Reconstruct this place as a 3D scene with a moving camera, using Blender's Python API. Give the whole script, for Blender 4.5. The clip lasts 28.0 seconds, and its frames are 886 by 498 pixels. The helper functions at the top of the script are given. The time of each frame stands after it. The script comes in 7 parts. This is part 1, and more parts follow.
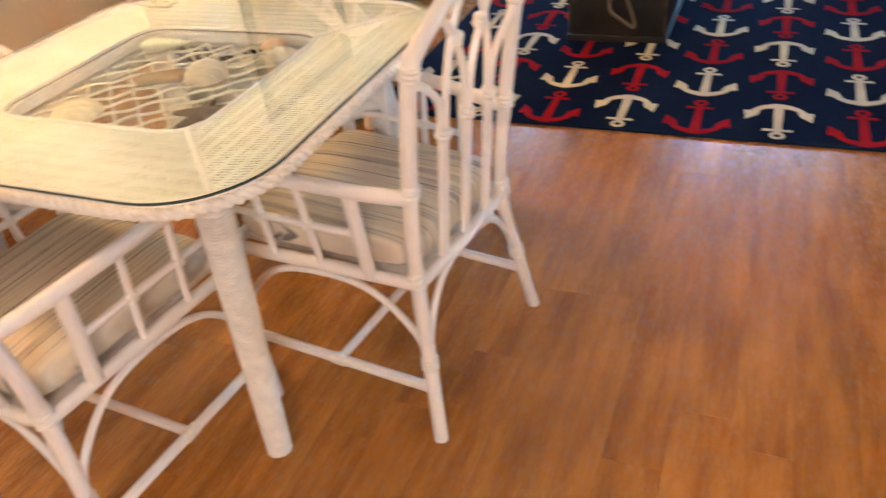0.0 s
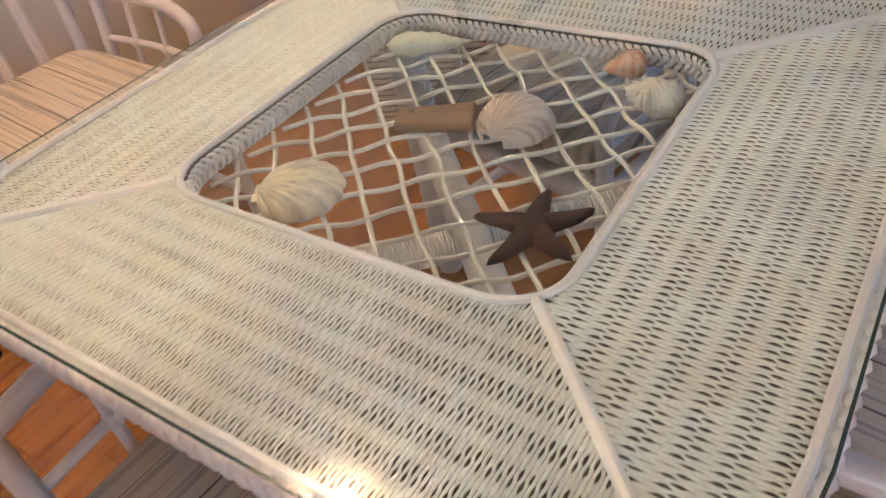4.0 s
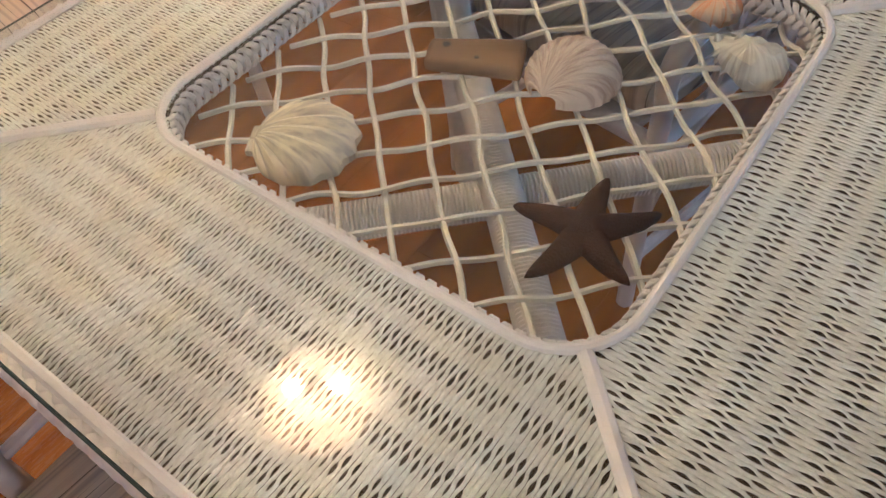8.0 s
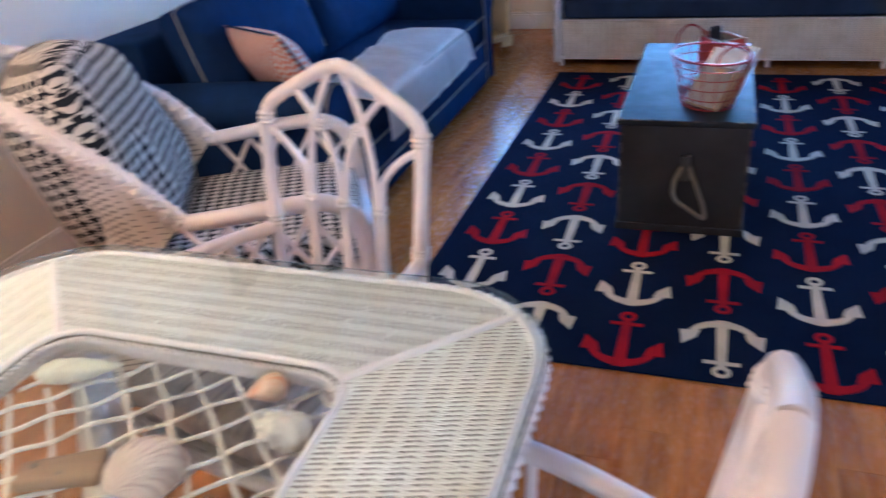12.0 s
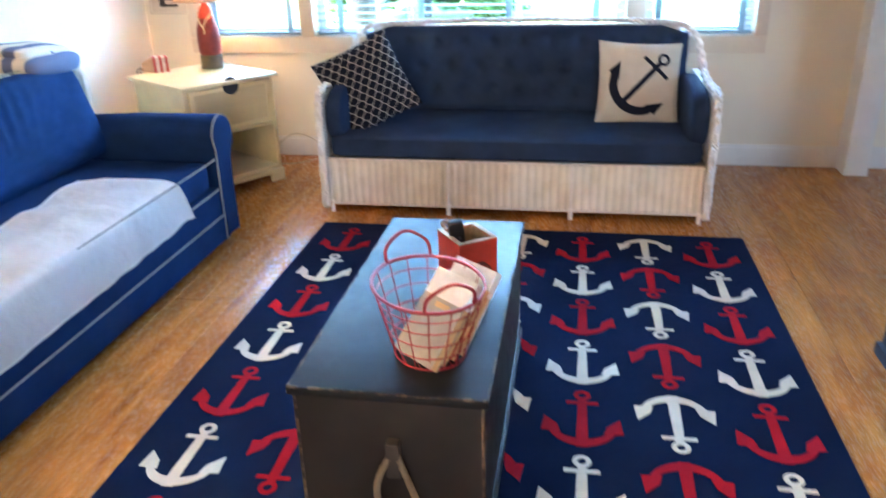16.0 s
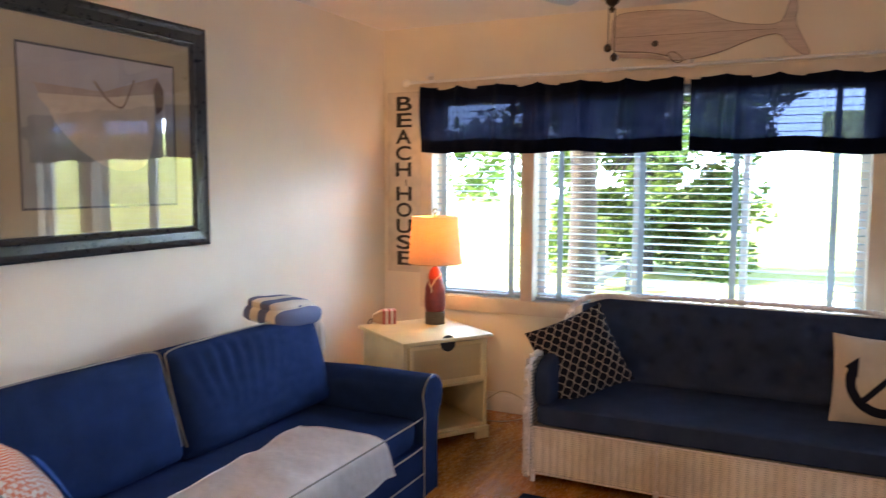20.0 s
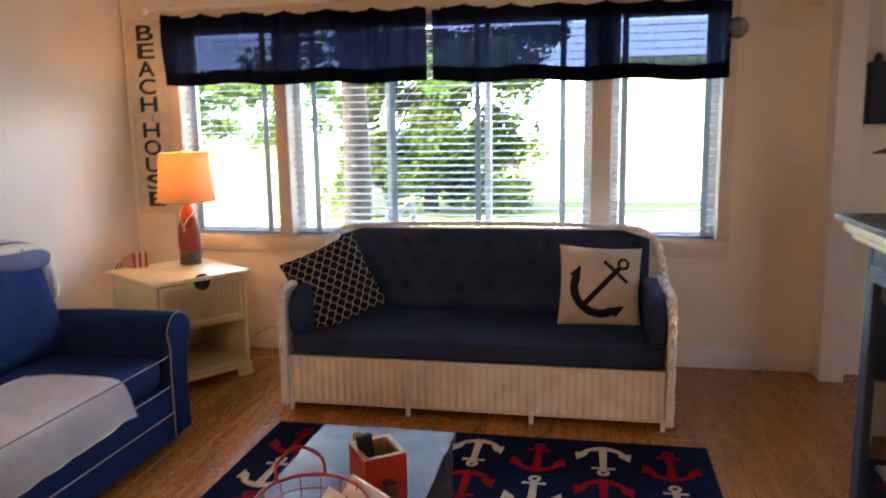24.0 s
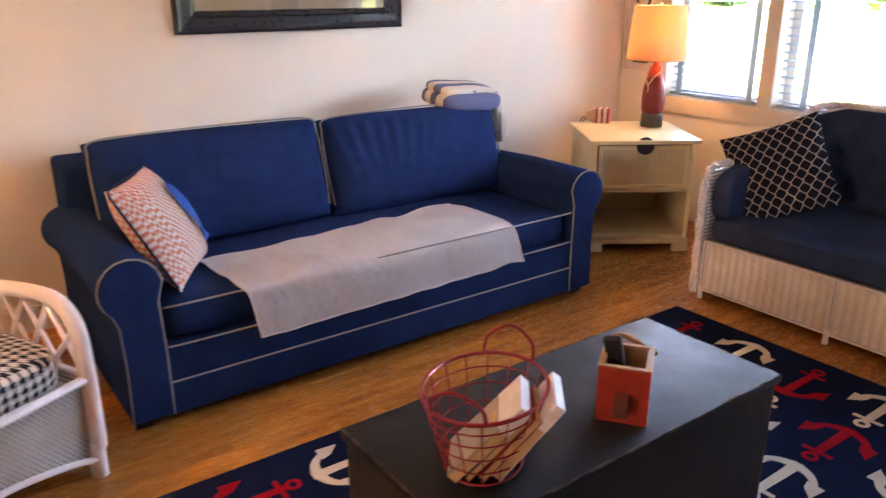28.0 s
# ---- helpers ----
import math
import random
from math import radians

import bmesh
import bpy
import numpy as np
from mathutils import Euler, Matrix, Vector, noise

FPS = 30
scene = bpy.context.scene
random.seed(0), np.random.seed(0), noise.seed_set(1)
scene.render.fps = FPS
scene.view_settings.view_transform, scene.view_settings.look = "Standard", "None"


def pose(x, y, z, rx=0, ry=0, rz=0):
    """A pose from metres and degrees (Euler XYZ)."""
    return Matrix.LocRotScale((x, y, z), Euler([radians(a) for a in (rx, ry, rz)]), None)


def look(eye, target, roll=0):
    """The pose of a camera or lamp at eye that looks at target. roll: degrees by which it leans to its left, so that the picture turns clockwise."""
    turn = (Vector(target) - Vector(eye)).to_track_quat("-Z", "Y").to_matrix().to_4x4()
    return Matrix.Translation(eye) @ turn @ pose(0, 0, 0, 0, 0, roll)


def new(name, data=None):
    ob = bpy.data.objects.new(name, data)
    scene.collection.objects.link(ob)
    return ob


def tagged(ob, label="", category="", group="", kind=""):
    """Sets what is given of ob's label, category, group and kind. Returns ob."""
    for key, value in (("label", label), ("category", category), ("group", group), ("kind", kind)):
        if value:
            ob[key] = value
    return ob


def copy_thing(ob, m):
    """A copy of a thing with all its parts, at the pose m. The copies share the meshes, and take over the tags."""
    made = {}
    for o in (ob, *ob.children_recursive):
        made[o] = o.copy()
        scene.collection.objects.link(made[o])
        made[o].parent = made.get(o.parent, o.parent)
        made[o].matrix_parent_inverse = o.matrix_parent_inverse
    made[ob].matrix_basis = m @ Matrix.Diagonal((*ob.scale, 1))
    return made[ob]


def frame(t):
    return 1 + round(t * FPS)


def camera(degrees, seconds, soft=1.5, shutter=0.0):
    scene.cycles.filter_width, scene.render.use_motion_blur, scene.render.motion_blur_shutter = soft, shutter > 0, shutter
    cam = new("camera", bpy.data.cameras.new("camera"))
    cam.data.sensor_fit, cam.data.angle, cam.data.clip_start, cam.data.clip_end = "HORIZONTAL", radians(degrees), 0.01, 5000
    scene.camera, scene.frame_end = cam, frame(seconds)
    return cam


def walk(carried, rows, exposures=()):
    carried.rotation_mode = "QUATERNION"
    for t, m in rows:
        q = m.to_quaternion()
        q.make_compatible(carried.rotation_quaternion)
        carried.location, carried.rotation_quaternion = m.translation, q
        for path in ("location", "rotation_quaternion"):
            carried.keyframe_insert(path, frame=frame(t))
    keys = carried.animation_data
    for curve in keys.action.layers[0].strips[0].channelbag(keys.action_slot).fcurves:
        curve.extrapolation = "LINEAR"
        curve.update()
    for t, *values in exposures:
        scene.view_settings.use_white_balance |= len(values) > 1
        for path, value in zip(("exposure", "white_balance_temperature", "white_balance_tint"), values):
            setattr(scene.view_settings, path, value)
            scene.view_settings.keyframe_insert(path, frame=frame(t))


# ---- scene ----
cam = camera(60.6, 28.0, 1.3, 0.4)
PATH = [
    (0, (0.189, -1.192, 1.356), (-0.517, 0.282, 0.204), -7.1),
    (0.5, (0.07, -1.217, 1.328), (-0.856, 0.171, 0.225), -6.9),
    (1, (-0.072, -1.212, 1.323), (-1.06, 0.117, 0.202), -7.4),
    (1.5, (-0.158, -1.153, 1.293), (-1.16, 0.122, 0.122), -7.3),
    (2, (-0.244, -0.993, 1.292), (-1.275, 0.208, 0.07), -5.4),
    (2.5, (-0.298, -0.884, 1.278), (-1.351, 0.256, 0.016), -5.1),
    (3, (-0.407, -0.777, 1.257), (-1.452, 0.355, -0.019), -6.4),
    (3.5, (-0.528, -0.667, 1.26), (-1.53, 0.49, -0.027), -8.7),
    (4, (-0.574, -0.588, 1.246), (-1.537, 0.601, -0.042), -9.9),
    (4.5, (-0.591, -0.496, 1.231), (-1.536, 0.725, -0.04), -9.2),
    (6.5, (-0.68, -0.362, 1.247), (-1.428, 0.734, -0.25), -6.9),
    (7, (-0.705, -0.402, 1.244), (-1.508, 0.611, -0.282), -6.6),
    (7.5, (-0.716, -0.428, 1.236), (-1.537, 0.522, -0.32), -6.0),
    (8, (-0.71, -0.427, 1.246), (-1.548, 0.503, -0.314), -6.8),
    (8.5, (-0.715, -0.441, 1.262), (-1.595, 0.495, -0.271), -6.9),
    (9, (-0.719, -0.461, 1.261), (-1.639, 0.465, -0.255), -6.0),
    (9.5, (-0.716, -0.495, 1.245), (-1.64, 0.396, -0.289), -4.4),
    (10, (-0.705, -0.488, 1.266), (-1.656, 0.434, -0.232), -5.9),
    (10.5, (-0.672, -0.464, 1.312), (-1.643, 0.655, -0.032), -7.6),
    (11, (-0.63, -0.458, 1.354), (-1.546, 0.902, 0.209), -7.8),
    (11.4, (-0.571, -0.467, 1.389), (-1.43, 1.027, 0.375), -6.7),
    (11.5, (-0.551, -0.46, 1.387), (-1.392, 1.059, 0.394), -6.4),
    (12, (-0.378, -0.378, 1.393), (-1.009, 1.263, 0.44), -5.2),
    (12.5, (-0.202, -0.268, 1.378), (-0.498, 1.436, 0.373), -5.4),
    (14.5, (0.03, 0.462, 1.273), (-0.038, 1.983, -0.024), -1.2),
    (15, (-0.004, 0.638, 1.284), (-0.043, 2.149, -0.026), 0.5),
    (15.5, (-0.013, 0.798, 1.346), (-0.158, 2.51, 0.322), -1.6),
    (16, (-0.06, 0.903, 1.414), (-0.389, 2.71, 0.623), -1.6),
    (16.5, (-0.072, 0.945, 1.424), (-0.647, 2.748, 0.775), -0.9),
    (17, (-0.09, 0.954, 1.435), (-0.944, 2.669, 0.864), -0.6),
    (17.5, (-0.11, 0.925, 1.462), (-1.164, 2.554, 0.978), 0.5),
    (18, (-0.121, 0.902, 1.492), (-1.299, 2.468, 1.094), 1.2),
    (18.5, (-0.126, 0.902, 1.507), (-1.366, 2.432, 1.161), 0.8),
    (19, (-0.118, 0.895, 1.527), (-1.322, 2.466, 1.241), 0.7),
    (19.5, (-0.074, 0.904, 1.562), (-1.156, 2.571, 1.333), 0.7),
    (20, (-0.052, 0.933, 1.57), (-0.932, 2.719, 1.386), 0.2),
    (20.5, (-0.024, 0.943, 1.584), (-0.713, 2.815, 1.438), -0.3),
    (21, (-0.013, 0.946, 1.587), (-0.508, 2.879, 1.461), -0.2),
    (21.5, (0.011, 0.95, 1.585), (-0.281, 2.926, 1.477), -0.4),
    (23.5, (0.133, 0.958, 1.521), (-0.062, 2.939, 1.325), -1.3),
    (24, (0.224, 0.99, 1.471), (-0.165, 2.926, 1.148), -0.9),
    (24.5, (0.253, 1.099, 1.448), (-0.234, 2.987, 0.999), 0.4),
    (25, (0.289, 1.276, 1.437), (-0.317, 3.127, 0.984), 1.9),
    (25.5, (0.346, 1.399, 1.417), (-0.469, 3.154, 0.914), 1.6),
    (26, (0.426, 1.493, 1.413), (-0.609, 3.106, 0.841), 2.4),
    (26.5, (0.478, 1.618, 1.42), (-0.639, 3.165, 0.821), 0.9),
    (27, (0.52, 1.671, 1.428), (-0.744, 3.104, 0.837), 2.5),
    (27.5, (0.652, 1.715, 1.384), (-0.81, 2.94, 0.782), 1.8),
    (28, (0.717, 1.571, 1.437), (-0.816, 2.677, 0.783), -0.2),
]
EXPOSURES = [(0, 3.4, 6100, 10), (1, 3.1, 5700, 10), (2, 2.95, 5350, 11), (3, 2.75, 5000, 13), (4, 2.55, 4850, 14), (7, 2.35, 4800, 16), (8, 2.3, 4850, 16), (10, 2.4, 4700, 17), (11, 2.7, 4550, 16), (12, 3.0, 4500, 17), (12.5, 3.4, 4500, 16), (14.5, 4.45, 5150, 12), (15, 4.45, 5250, 11), (16, 4.3, 5300, 9), (17, 3.6, 6550, 14), (18.5, 3.3, 6900, 22), (20, 3.05, 7250, 26), (21.5, 2.8, 7650, 30), (24, 2.85, 7700, 32), (25, 3.0, 7650, 33), (26, 3.15, 7650, 34), (28, 3.45, 7600, 37)]
walk(cam, [(t, look(eye, target, roll)) for t, eye, target, roll in PATH], EXPOSURES)

# ---- world, sun, large lights ----
world = bpy.data.worlds.new("world")
scene.world = world
world.use_nodes = True
wn = world.node_tree.nodes
sky = wn.new("ShaderNodeTexSky")
sky.sky_type, sky.sun_disc = "NISHITA", False
sky.sun_elevation, sky.sun_rotation = radians(44), radians(255)
world.node_tree.links.new(sky.outputs[0], wn["Background"].inputs[0])
wn["Background"].inputs[1].default_value = 0.08


def lamp(name, kind, m, energy, color, size=0.1, size_y=None, spread=180):
    data = bpy.data.lights.new(name, kind)
    data.energy, data.color = energy, color
    if kind == "AREA":
        data.size, data.spread = size, radians(spread)
        if size_y:
            data.shape, data.size_y = "RECTANGLE", size_y
    elif kind == "SUN":
        data.angle = size
    else:
        data.shadow_soft_size = size
    ob = new(name, data)
    ob.matrix_world = m
    return ob


lamp("sun", "SUN", look((-12, 3, 12), (0, 6, 0)), 4.6, (1.0, 0.94, 0.85), radians(0.6))
# Warm fill lamp added out of view; its back window is added too.
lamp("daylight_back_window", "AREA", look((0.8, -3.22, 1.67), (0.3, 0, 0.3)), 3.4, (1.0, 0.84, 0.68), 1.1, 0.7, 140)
WARM = (1.0, 0.57, 0.25)
# Bluish side fill lamp, added out of view with its hall window.
lamp("daylight_hall_window", "AREA", look((4.92, 3.82, 1.45), (0, 3.2, 0.9)), 1.7, (0.45, 0.70, 1.0), 1.3, 1.0, 110)
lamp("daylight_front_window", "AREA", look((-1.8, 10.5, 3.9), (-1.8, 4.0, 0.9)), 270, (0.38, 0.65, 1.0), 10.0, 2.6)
lamp("table_lamp_bulb", "POINT", pose(-2.228, 5.235, 1.2), 1.75, WARM, 0.03)
lamp("dining_bulb_a", "POINT", pose(-1.98, 0.15, 2.49), 5.0, (1.0, 0.68, 0.38), 0.03)
lamp("dining_bulb_b", "POINT", pose(-1.86, 0.25, 2.49), 5.0, (1.0, 0.68, 0.38), 0.03)

# ---- materials ----


class Mat:
    """A node material with a few helpers."""

    def __init__(self, name, rough=0.6, metal=0.0, spec=0.5):
        self.m = bpy.data.materials.new(name)
        self.m.use_nodes = True
        self.n, self.l = self.m.node_tree.nodes, self.m.node_tree.links
        self.b = self.n["Principled BSDF"]
        self.b.inputs["Roughness"].default_value = rough
        self.b.inputs["Metallic"].default_value = metal
        self.b.inputs["Specular IOR Level"].default_value = spec

    def node(self, kind, **ins):
        nd = self.n.new("ShaderNode" + kind)
        for k, v in ins.items():
            self.put(nd.inputs[k.replace("_", " ")], v)
        return nd

    def put(self, socket, v):
        if hasattr(v, "is_output"):
            self.l.new(v, socket)
        else:
            if socket.type == "RGBA" and len(v) == 3:
                v = (*v, 1)
            socket.default_value = v

    def coords(self, which="Object", scale=(1, 1, 1), rot=(0, 0, 0)):
        t = self.node("TexCoord")
        mp = self.node("Mapping", Scale=scale, Rotation=rot)
        self.l.new(t.outputs[which], mp.inputs[0])
        return mp.outputs[0]

    def noise(self, vec, scale, detail=4, rough=0.55):
        return self.node("TexNoise", Vector=vec, Scale=scale, Detail=detail, Roughness=rough).outputs[0]

    def ramp(self, fac, stops):
        nd = self.node("ValToRGB", Fac=fac)
        e = nd.color_ramp.elements
        while len(e) < len(stops):
            e.new(0.5)
        for el, (p, c) in zip(e, stops):
            el.position, el.color = p, (*c, 1) if len(c) == 3 else c
        return nd.outputs[0]

    def mix(self, fac, a, b, how="MIX"):
        nd = self.n.new("ShaderNodeMix")
        nd.data_type, nd.blend_type = "RGBA", how
        self.put(nd.inputs[0], fac), self.put(nd.inputs[6], a), self.put(nd.inputs[7], b)
        return nd.outputs[2]

    def math(self, op, a, b=0.0):
        nd = self.n.new("ShaderNodeMath")
        nd.operation = op
        self.put(nd.inputs[0], a), self.put(nd.inputs[1], b)
        return nd.outputs[0]

    def bump(self, height, strength=0.3, distance=0.002):
        nd = self.node("Bump", Height=height, Strength=strength, Distance=distance)
        self.l.new(nd.outputs[0], self.b.inputs["Normal"])

    def color(self, v):
        self.put(self.b.inputs["Base Color"], v)
        return self

    def rough(self, v):
        self.put(self.b.inputs["Roughness"], v)
        return self


def painted(name, c, rough=0.5, vary=0.08, scale=6.0, bump=0.06, spec=0.4):
    """Paint with soft mottling and a fine stipple."""
    k = Mat(name, rough, 0, spec)
    v = k.coords()
    lo, hi = [x * (1 - vary) for x in c], [min(1, x * (1 + vary)) for x in c]
    k.color(k.ramp(k.noise(v, scale), [(0.3, lo), (0.7, hi)]))
    k.rough(k.ramp(k.noise(v, scale * 4), [(0.3, (rough - 0.06,) * 3), (0.7, (rough + 0.08,) * 3)]))
    k.bump(k.noise(v, 180, 2), bump, 0.001)
    return k.m


def fabric(name, c, rough=0.95, weave=900.0, vary=0.12, bump=0.35):
    k = Mat(name, rough, 0, 0.05)
    v = k.coords()
    w1 = k.node("TexWave", Vector=v, Scale=weave / 6.3, Distortion=0.6, Detail=1.0).outputs["Fac"]
    w2 = k.node("TexWave", Vector=k.coords(rot=(0.6, 0.9, 1.57)), Scale=weave / 6.3, Distortion=0.6, Detail=1.0).outputs["Fac"]
    big = k.noise(v, 7, 5)
    lo, hi = [x * (1 - vary) for x in c], [min(1, x * (1 + vary)) for x in c]
    base = k.ramp(big, [(0.3, lo), (0.7, hi)])
    k.color(k.mix(k.math("MULTIPLY", k.math("MULTIPLY", w1, w2), 0.22), base, [min(1, x * 1.35) for x in c]))
    k.b.inputs["Sheen Weight"].default_value = 0.0
    k.bump(k.math("ADD", k.math("ADD", w1, w2), k.math("MULTIPLY", k.noise(v, 22, 3), 2.0)), bump, 0.0012)
    return k.m


def wicker(name, c=(0.82, 0.80, 0.75), axis=(0, 0, 0), along=190.0, rows=86.0, band=0.0349, dark=0.42):
    """Painted wicker: rows of strands with short dark slits, in bands."""
    k = Mat(name, 0.42, 0, 0.45)
    v = k.coords(rot=axis)
    sep = k.node("SeparateXYZ", Vector=v)
    wob = k.math("MULTIPLY", k.math("SUBTRACT", k.noise(v, 14, 3), 0.5), 0.006)
    x, y = k.math("ADD", sep.outputs[0], wob), k.math("ADD", sep.outputs[1], wob)
    rowf = k.math("MULTIPLY", y, rows)
    row = k.math("FLOOR", rowf)
    fv = k.math("FRACT", rowf)
    odd = k.math("FRACT", k.math("MULTIPLY", row, 0.5))
    fu = k.math("FRACT", k.math("ADD", k.math("MULTIPLY", x, along), odd))
    du = k.math("ABSOLUTE", k.math("SUBTRACT", fu, 0.5))
    dv = k.math("ABSOLUTE", k.math("SUBTRACT", fv, 0.5))
    wave = k.math("ADD", k.math("MULTIPLY", k.math("SINE", k.math("MULTIPLY", y, 6.2832 / band)), 0.5), 0.5)
    loose = k.math("MULTIPLY", k.noise(v, 60, 2), 0.22)
    slit = k.math("MULTIPLY", k.math("LESS_THAN", du, k.math("ADD", k.math("MULTIPLY", wave, 0.13), loose)), k.math("LESS_THAN", dv, k.math("ADD", k.math("MULTIPLY", wave, 0.22), 0.20)))
    dirt = k.ramp(k.noise(v, 9, 6), [(0.35, (0.86, 0.83, 0.78)), (0.62, (1, 1, 1))])
    base = k.mix(1.0, c, dirt, "MULTIPLY")
    k.color(k.mix(slit, base, [q * dark for q in c]))
    strand = k.math("SUBTRACT", 0.25, k.math("MULTIPLY", dv, dv))
    cross = k.math("MULTIPLY", k.math("SUBTRACT", 0.25, k.math("MULTIPLY", du, du)), 0.6)
    k.bump(k.math("SUBTRACT", k.math("ADD", strand, cross), k.math("MULTIPLY", slit, 0.8)), 0.7, 0.0022)
    return k.m


def wood(name, dark, light, axis=1, rough=0.35, stretch=14.0, scale=9.0, random_tone=True, coat=0.0, grain=0.25):
    k = Mat(name, rough, 0, 0.5)
    sc = [stretch] * 3
    sc[axis] = 1.0
    t = k.node("TexCoord")
    mp = k.node("Mapping", Scale=sc)
    k.l.new(t.outputs["Object"], mp.inputs[0])
    info = k.node("ObjectInfo")
    off = k.node("CombineXYZ", X=k.math("MULTIPLY", info.outputs["Random"], 37.0), Y=k.math("MULTIPLY", info.outputs["Random"], 91.0))
    k.l.new(off.outputs[0], mp.inputs["Location"])
    v = mp.outputs[0]
    g = k.noise(v, scale / 9, 6, 0.62)
    fine = k.noise(v, scale, 4, 0.6)
    col = k.ramp(g, [(0.32, dark), (0.49, [(a + b) / 2 for a, b in zip(dark, light)]), (0.66, light)])
    col = k.mix(grain, col, k.ramp(fine, [(0.35, [x * 0.7 for x in dark]), (0.6, light)]))
    if random_tone:
        tone = k.ramp(info.outputs["Random"], [(0.0, (0.80, 0.78, 0.76)), (0.5, (0.92, 0.90, 0.89)), (1.0, (1.0, 1.0, 1.0))])
        col = k.mix(1.0, col, tone, "MULTIPLY")
    k.color(col)
    k.rough(k.ramp(fine, [(0.3, (rough + 0.4 * grain,) * 3), (0.7, (rough - 0.2 * grain,) * 3)]))
    k.b.inputs["Coat Weight"].default_value = coat
    k.bump(fine, 0.3 * grain, 0.0005)
    return k.m


def plain(name, c, rough=0.5, metal=0.0, spec=0.5):
    k = Mat(name, rough, metal, spec)
    v = k.coords()
    k.color(k.ramp(k.noise(v, 30, 4), [(0.3, [x * 0.88 for x in c]), (0.7, [min(1, x * 1.1) for x in c])]))
    k.bump(k.noise(v, 140, 3), 0.1, 0.0006)
    return k.m


def glow(name, c, strength):
    k = Mat(name)
    k.color(c)
    k.put(k.b.inputs["Emission Color"], c)
    k.b.inputs["Emission Strength"].default_value = strength
    return k.m


def glass(name, tint=(1, 1, 1), rough=0.0, ior=1.45):
    k = Mat(name, rough, 0, 0.5)
    k.color(tint)
    k.b.inputs["Transmission Weight"].default_value = 1.0
    k.b.inputs["IOR"].default_value = ior
    return k.m


WALL = painted("cream_wall_paint", (0.83, 0.74, 0.59), 0.55, 0.03, 2.5, 0.10)
CEIL = painted("white_ceiling_paint", (0.82, 0.78, 0.74), 0.8, 0.03, 3.0, 0.25)
TRIM = painted("white_trim_paint", (0.80, 0.76, 0.70), 0.38, 0.04, 9.0, 0.05)
CASING = painted("tan_window_casing_paint", (0.72, 0.60, 0.46), 0.42, 0.05, 9.0, 0.05)
PLANK = wood("laminate_plank", (0.25, 0.084, 0.015), (0.62, 0.255, 0.048), 1, 0.25, 7.0, 24.0, grain=0.16)
RATTAN = Mat("white_painted_rattan", 0.3, 0, 0.5)
rv = RATTAN.coords()
RATTAN.color(RATTAN.ramp(RATTAN.noise(rv, 16, 4), [(0.3, (0.80, 0.73, 0.70)), (0.7, (0.86, 0.79, 0.76))]))
RATTAN.bump(RATTAN.noise(rv, 25, 2), 0.05, 0.002)
RATTAN = RATTAN.m
BIND = painted("white_painted_cane_binding", (0.80, 0.74, 0.69), 0.36, 0.10, 60.0, 0.3, 0.4)
WEAVE_V = wicker("white_wicker_weave_upright", (0.78, 0.735, 0.68), (radians(90), 0, radians(90)), 55.0, 120.0, 0.05)
WEAVE_F = wicker("white_wicker_weave_front", (0.80, 0.75, 0.68), (radians(-90), 0, 0), 60.0, 95.0, 0.3)
def ribbed(name, c, period=0.0395, row=0.0105):
    """Wicker woven over upright stakes: pale ribs with slit columns between."""
    k = Mat(name, 0.45, 0, 0.4)
    v = k.coords()
    sep = k.node("SeparateXYZ", Vector=v)
    wob = k.math("MULTIPLY", k.math("SUBTRACT", k.noise(v, 20, 3), 0.5), 0.005)
    col = k.math("SINE", k.math("MULTIPLY", k.math("ADD", sep.outputs[0], wob), 6.2832 / period))
    rows = k.math("SINE", k.math("MULTIPLY", k.math("ADD", sep.outputs[2], wob), 6.2832 / row))
    slit = k.math("MULTIPLY", k.math("LESS_THAN", col, -0.25), k.math("LESS_THAN", rows, 0.1))
    dirt = k.ramp(k.noise(v, 9, 6), [(0.35, (0.86, 0.83, 0.78)), (0.62, (1, 1, 1))])
    k.color(k.mix(k.math("MULTIPLY", slit, 0.36), k.mix(1.0, c, dirt, "MULTIPLY"), [q * 0.35 for q in c]))
    k.bump(k.math("ADD", k.math("MULTIPLY", rows, 0.6), col), 0.5, 0.0015)
    return k.m


WEAVE_R = ribbed("white_wicker_ribbed_front", (0.86, 0.80, 0.71))
ROPE_NET = painted("white_net_cord", (0.78, 0.73, 0.63), 0.6, 0.08, 60.0, 0.4, 0.3)
GLASS_TOP = glass("table_glass", (0.90, 0.975, 0.955))
PANE = glass("window_glass")
PICTURE_GLASS = glass("picture_glass", ior=1.75)
NAVY = fabric("navy_cotton_upholstery", (0.011, 0.029, 0.094), vary=0.18)
DENIM = fabric("faded_navy_upholstery", (0.030, 0.046, 0.090), vary=0.15)
PIPING = fabric("cream_piping", (0.33, 0.31, 0.28))
VALANCE = fabric("navy_valance_cloth", (0.006, 0.009, 0.020), weave=700)
BLACK = plain("matt_black", (0.012, 0.012, 0.013), 0.5)
CHEST = painted("worn_black_chest_paint", (0.020, 0.018, 0.017), 0.45, 0.35, 7.0, 0.15, 0.25)
CREAM = painted("antique_cream_paint", (0.76, 0.63, 0.35), 0.38, 0.06, 12.0, 0.08)
CREAM_DARK = painted("cream_bead_board", (0.62, 0.51, 0.29), 0.5, 0.06, 14.0, 0.08)
NAVY_PAINT = painted("navy_cabinet_paint", (0.010, 0.019, 0.038), 0.5, 0.2, 12.0, 0.05)
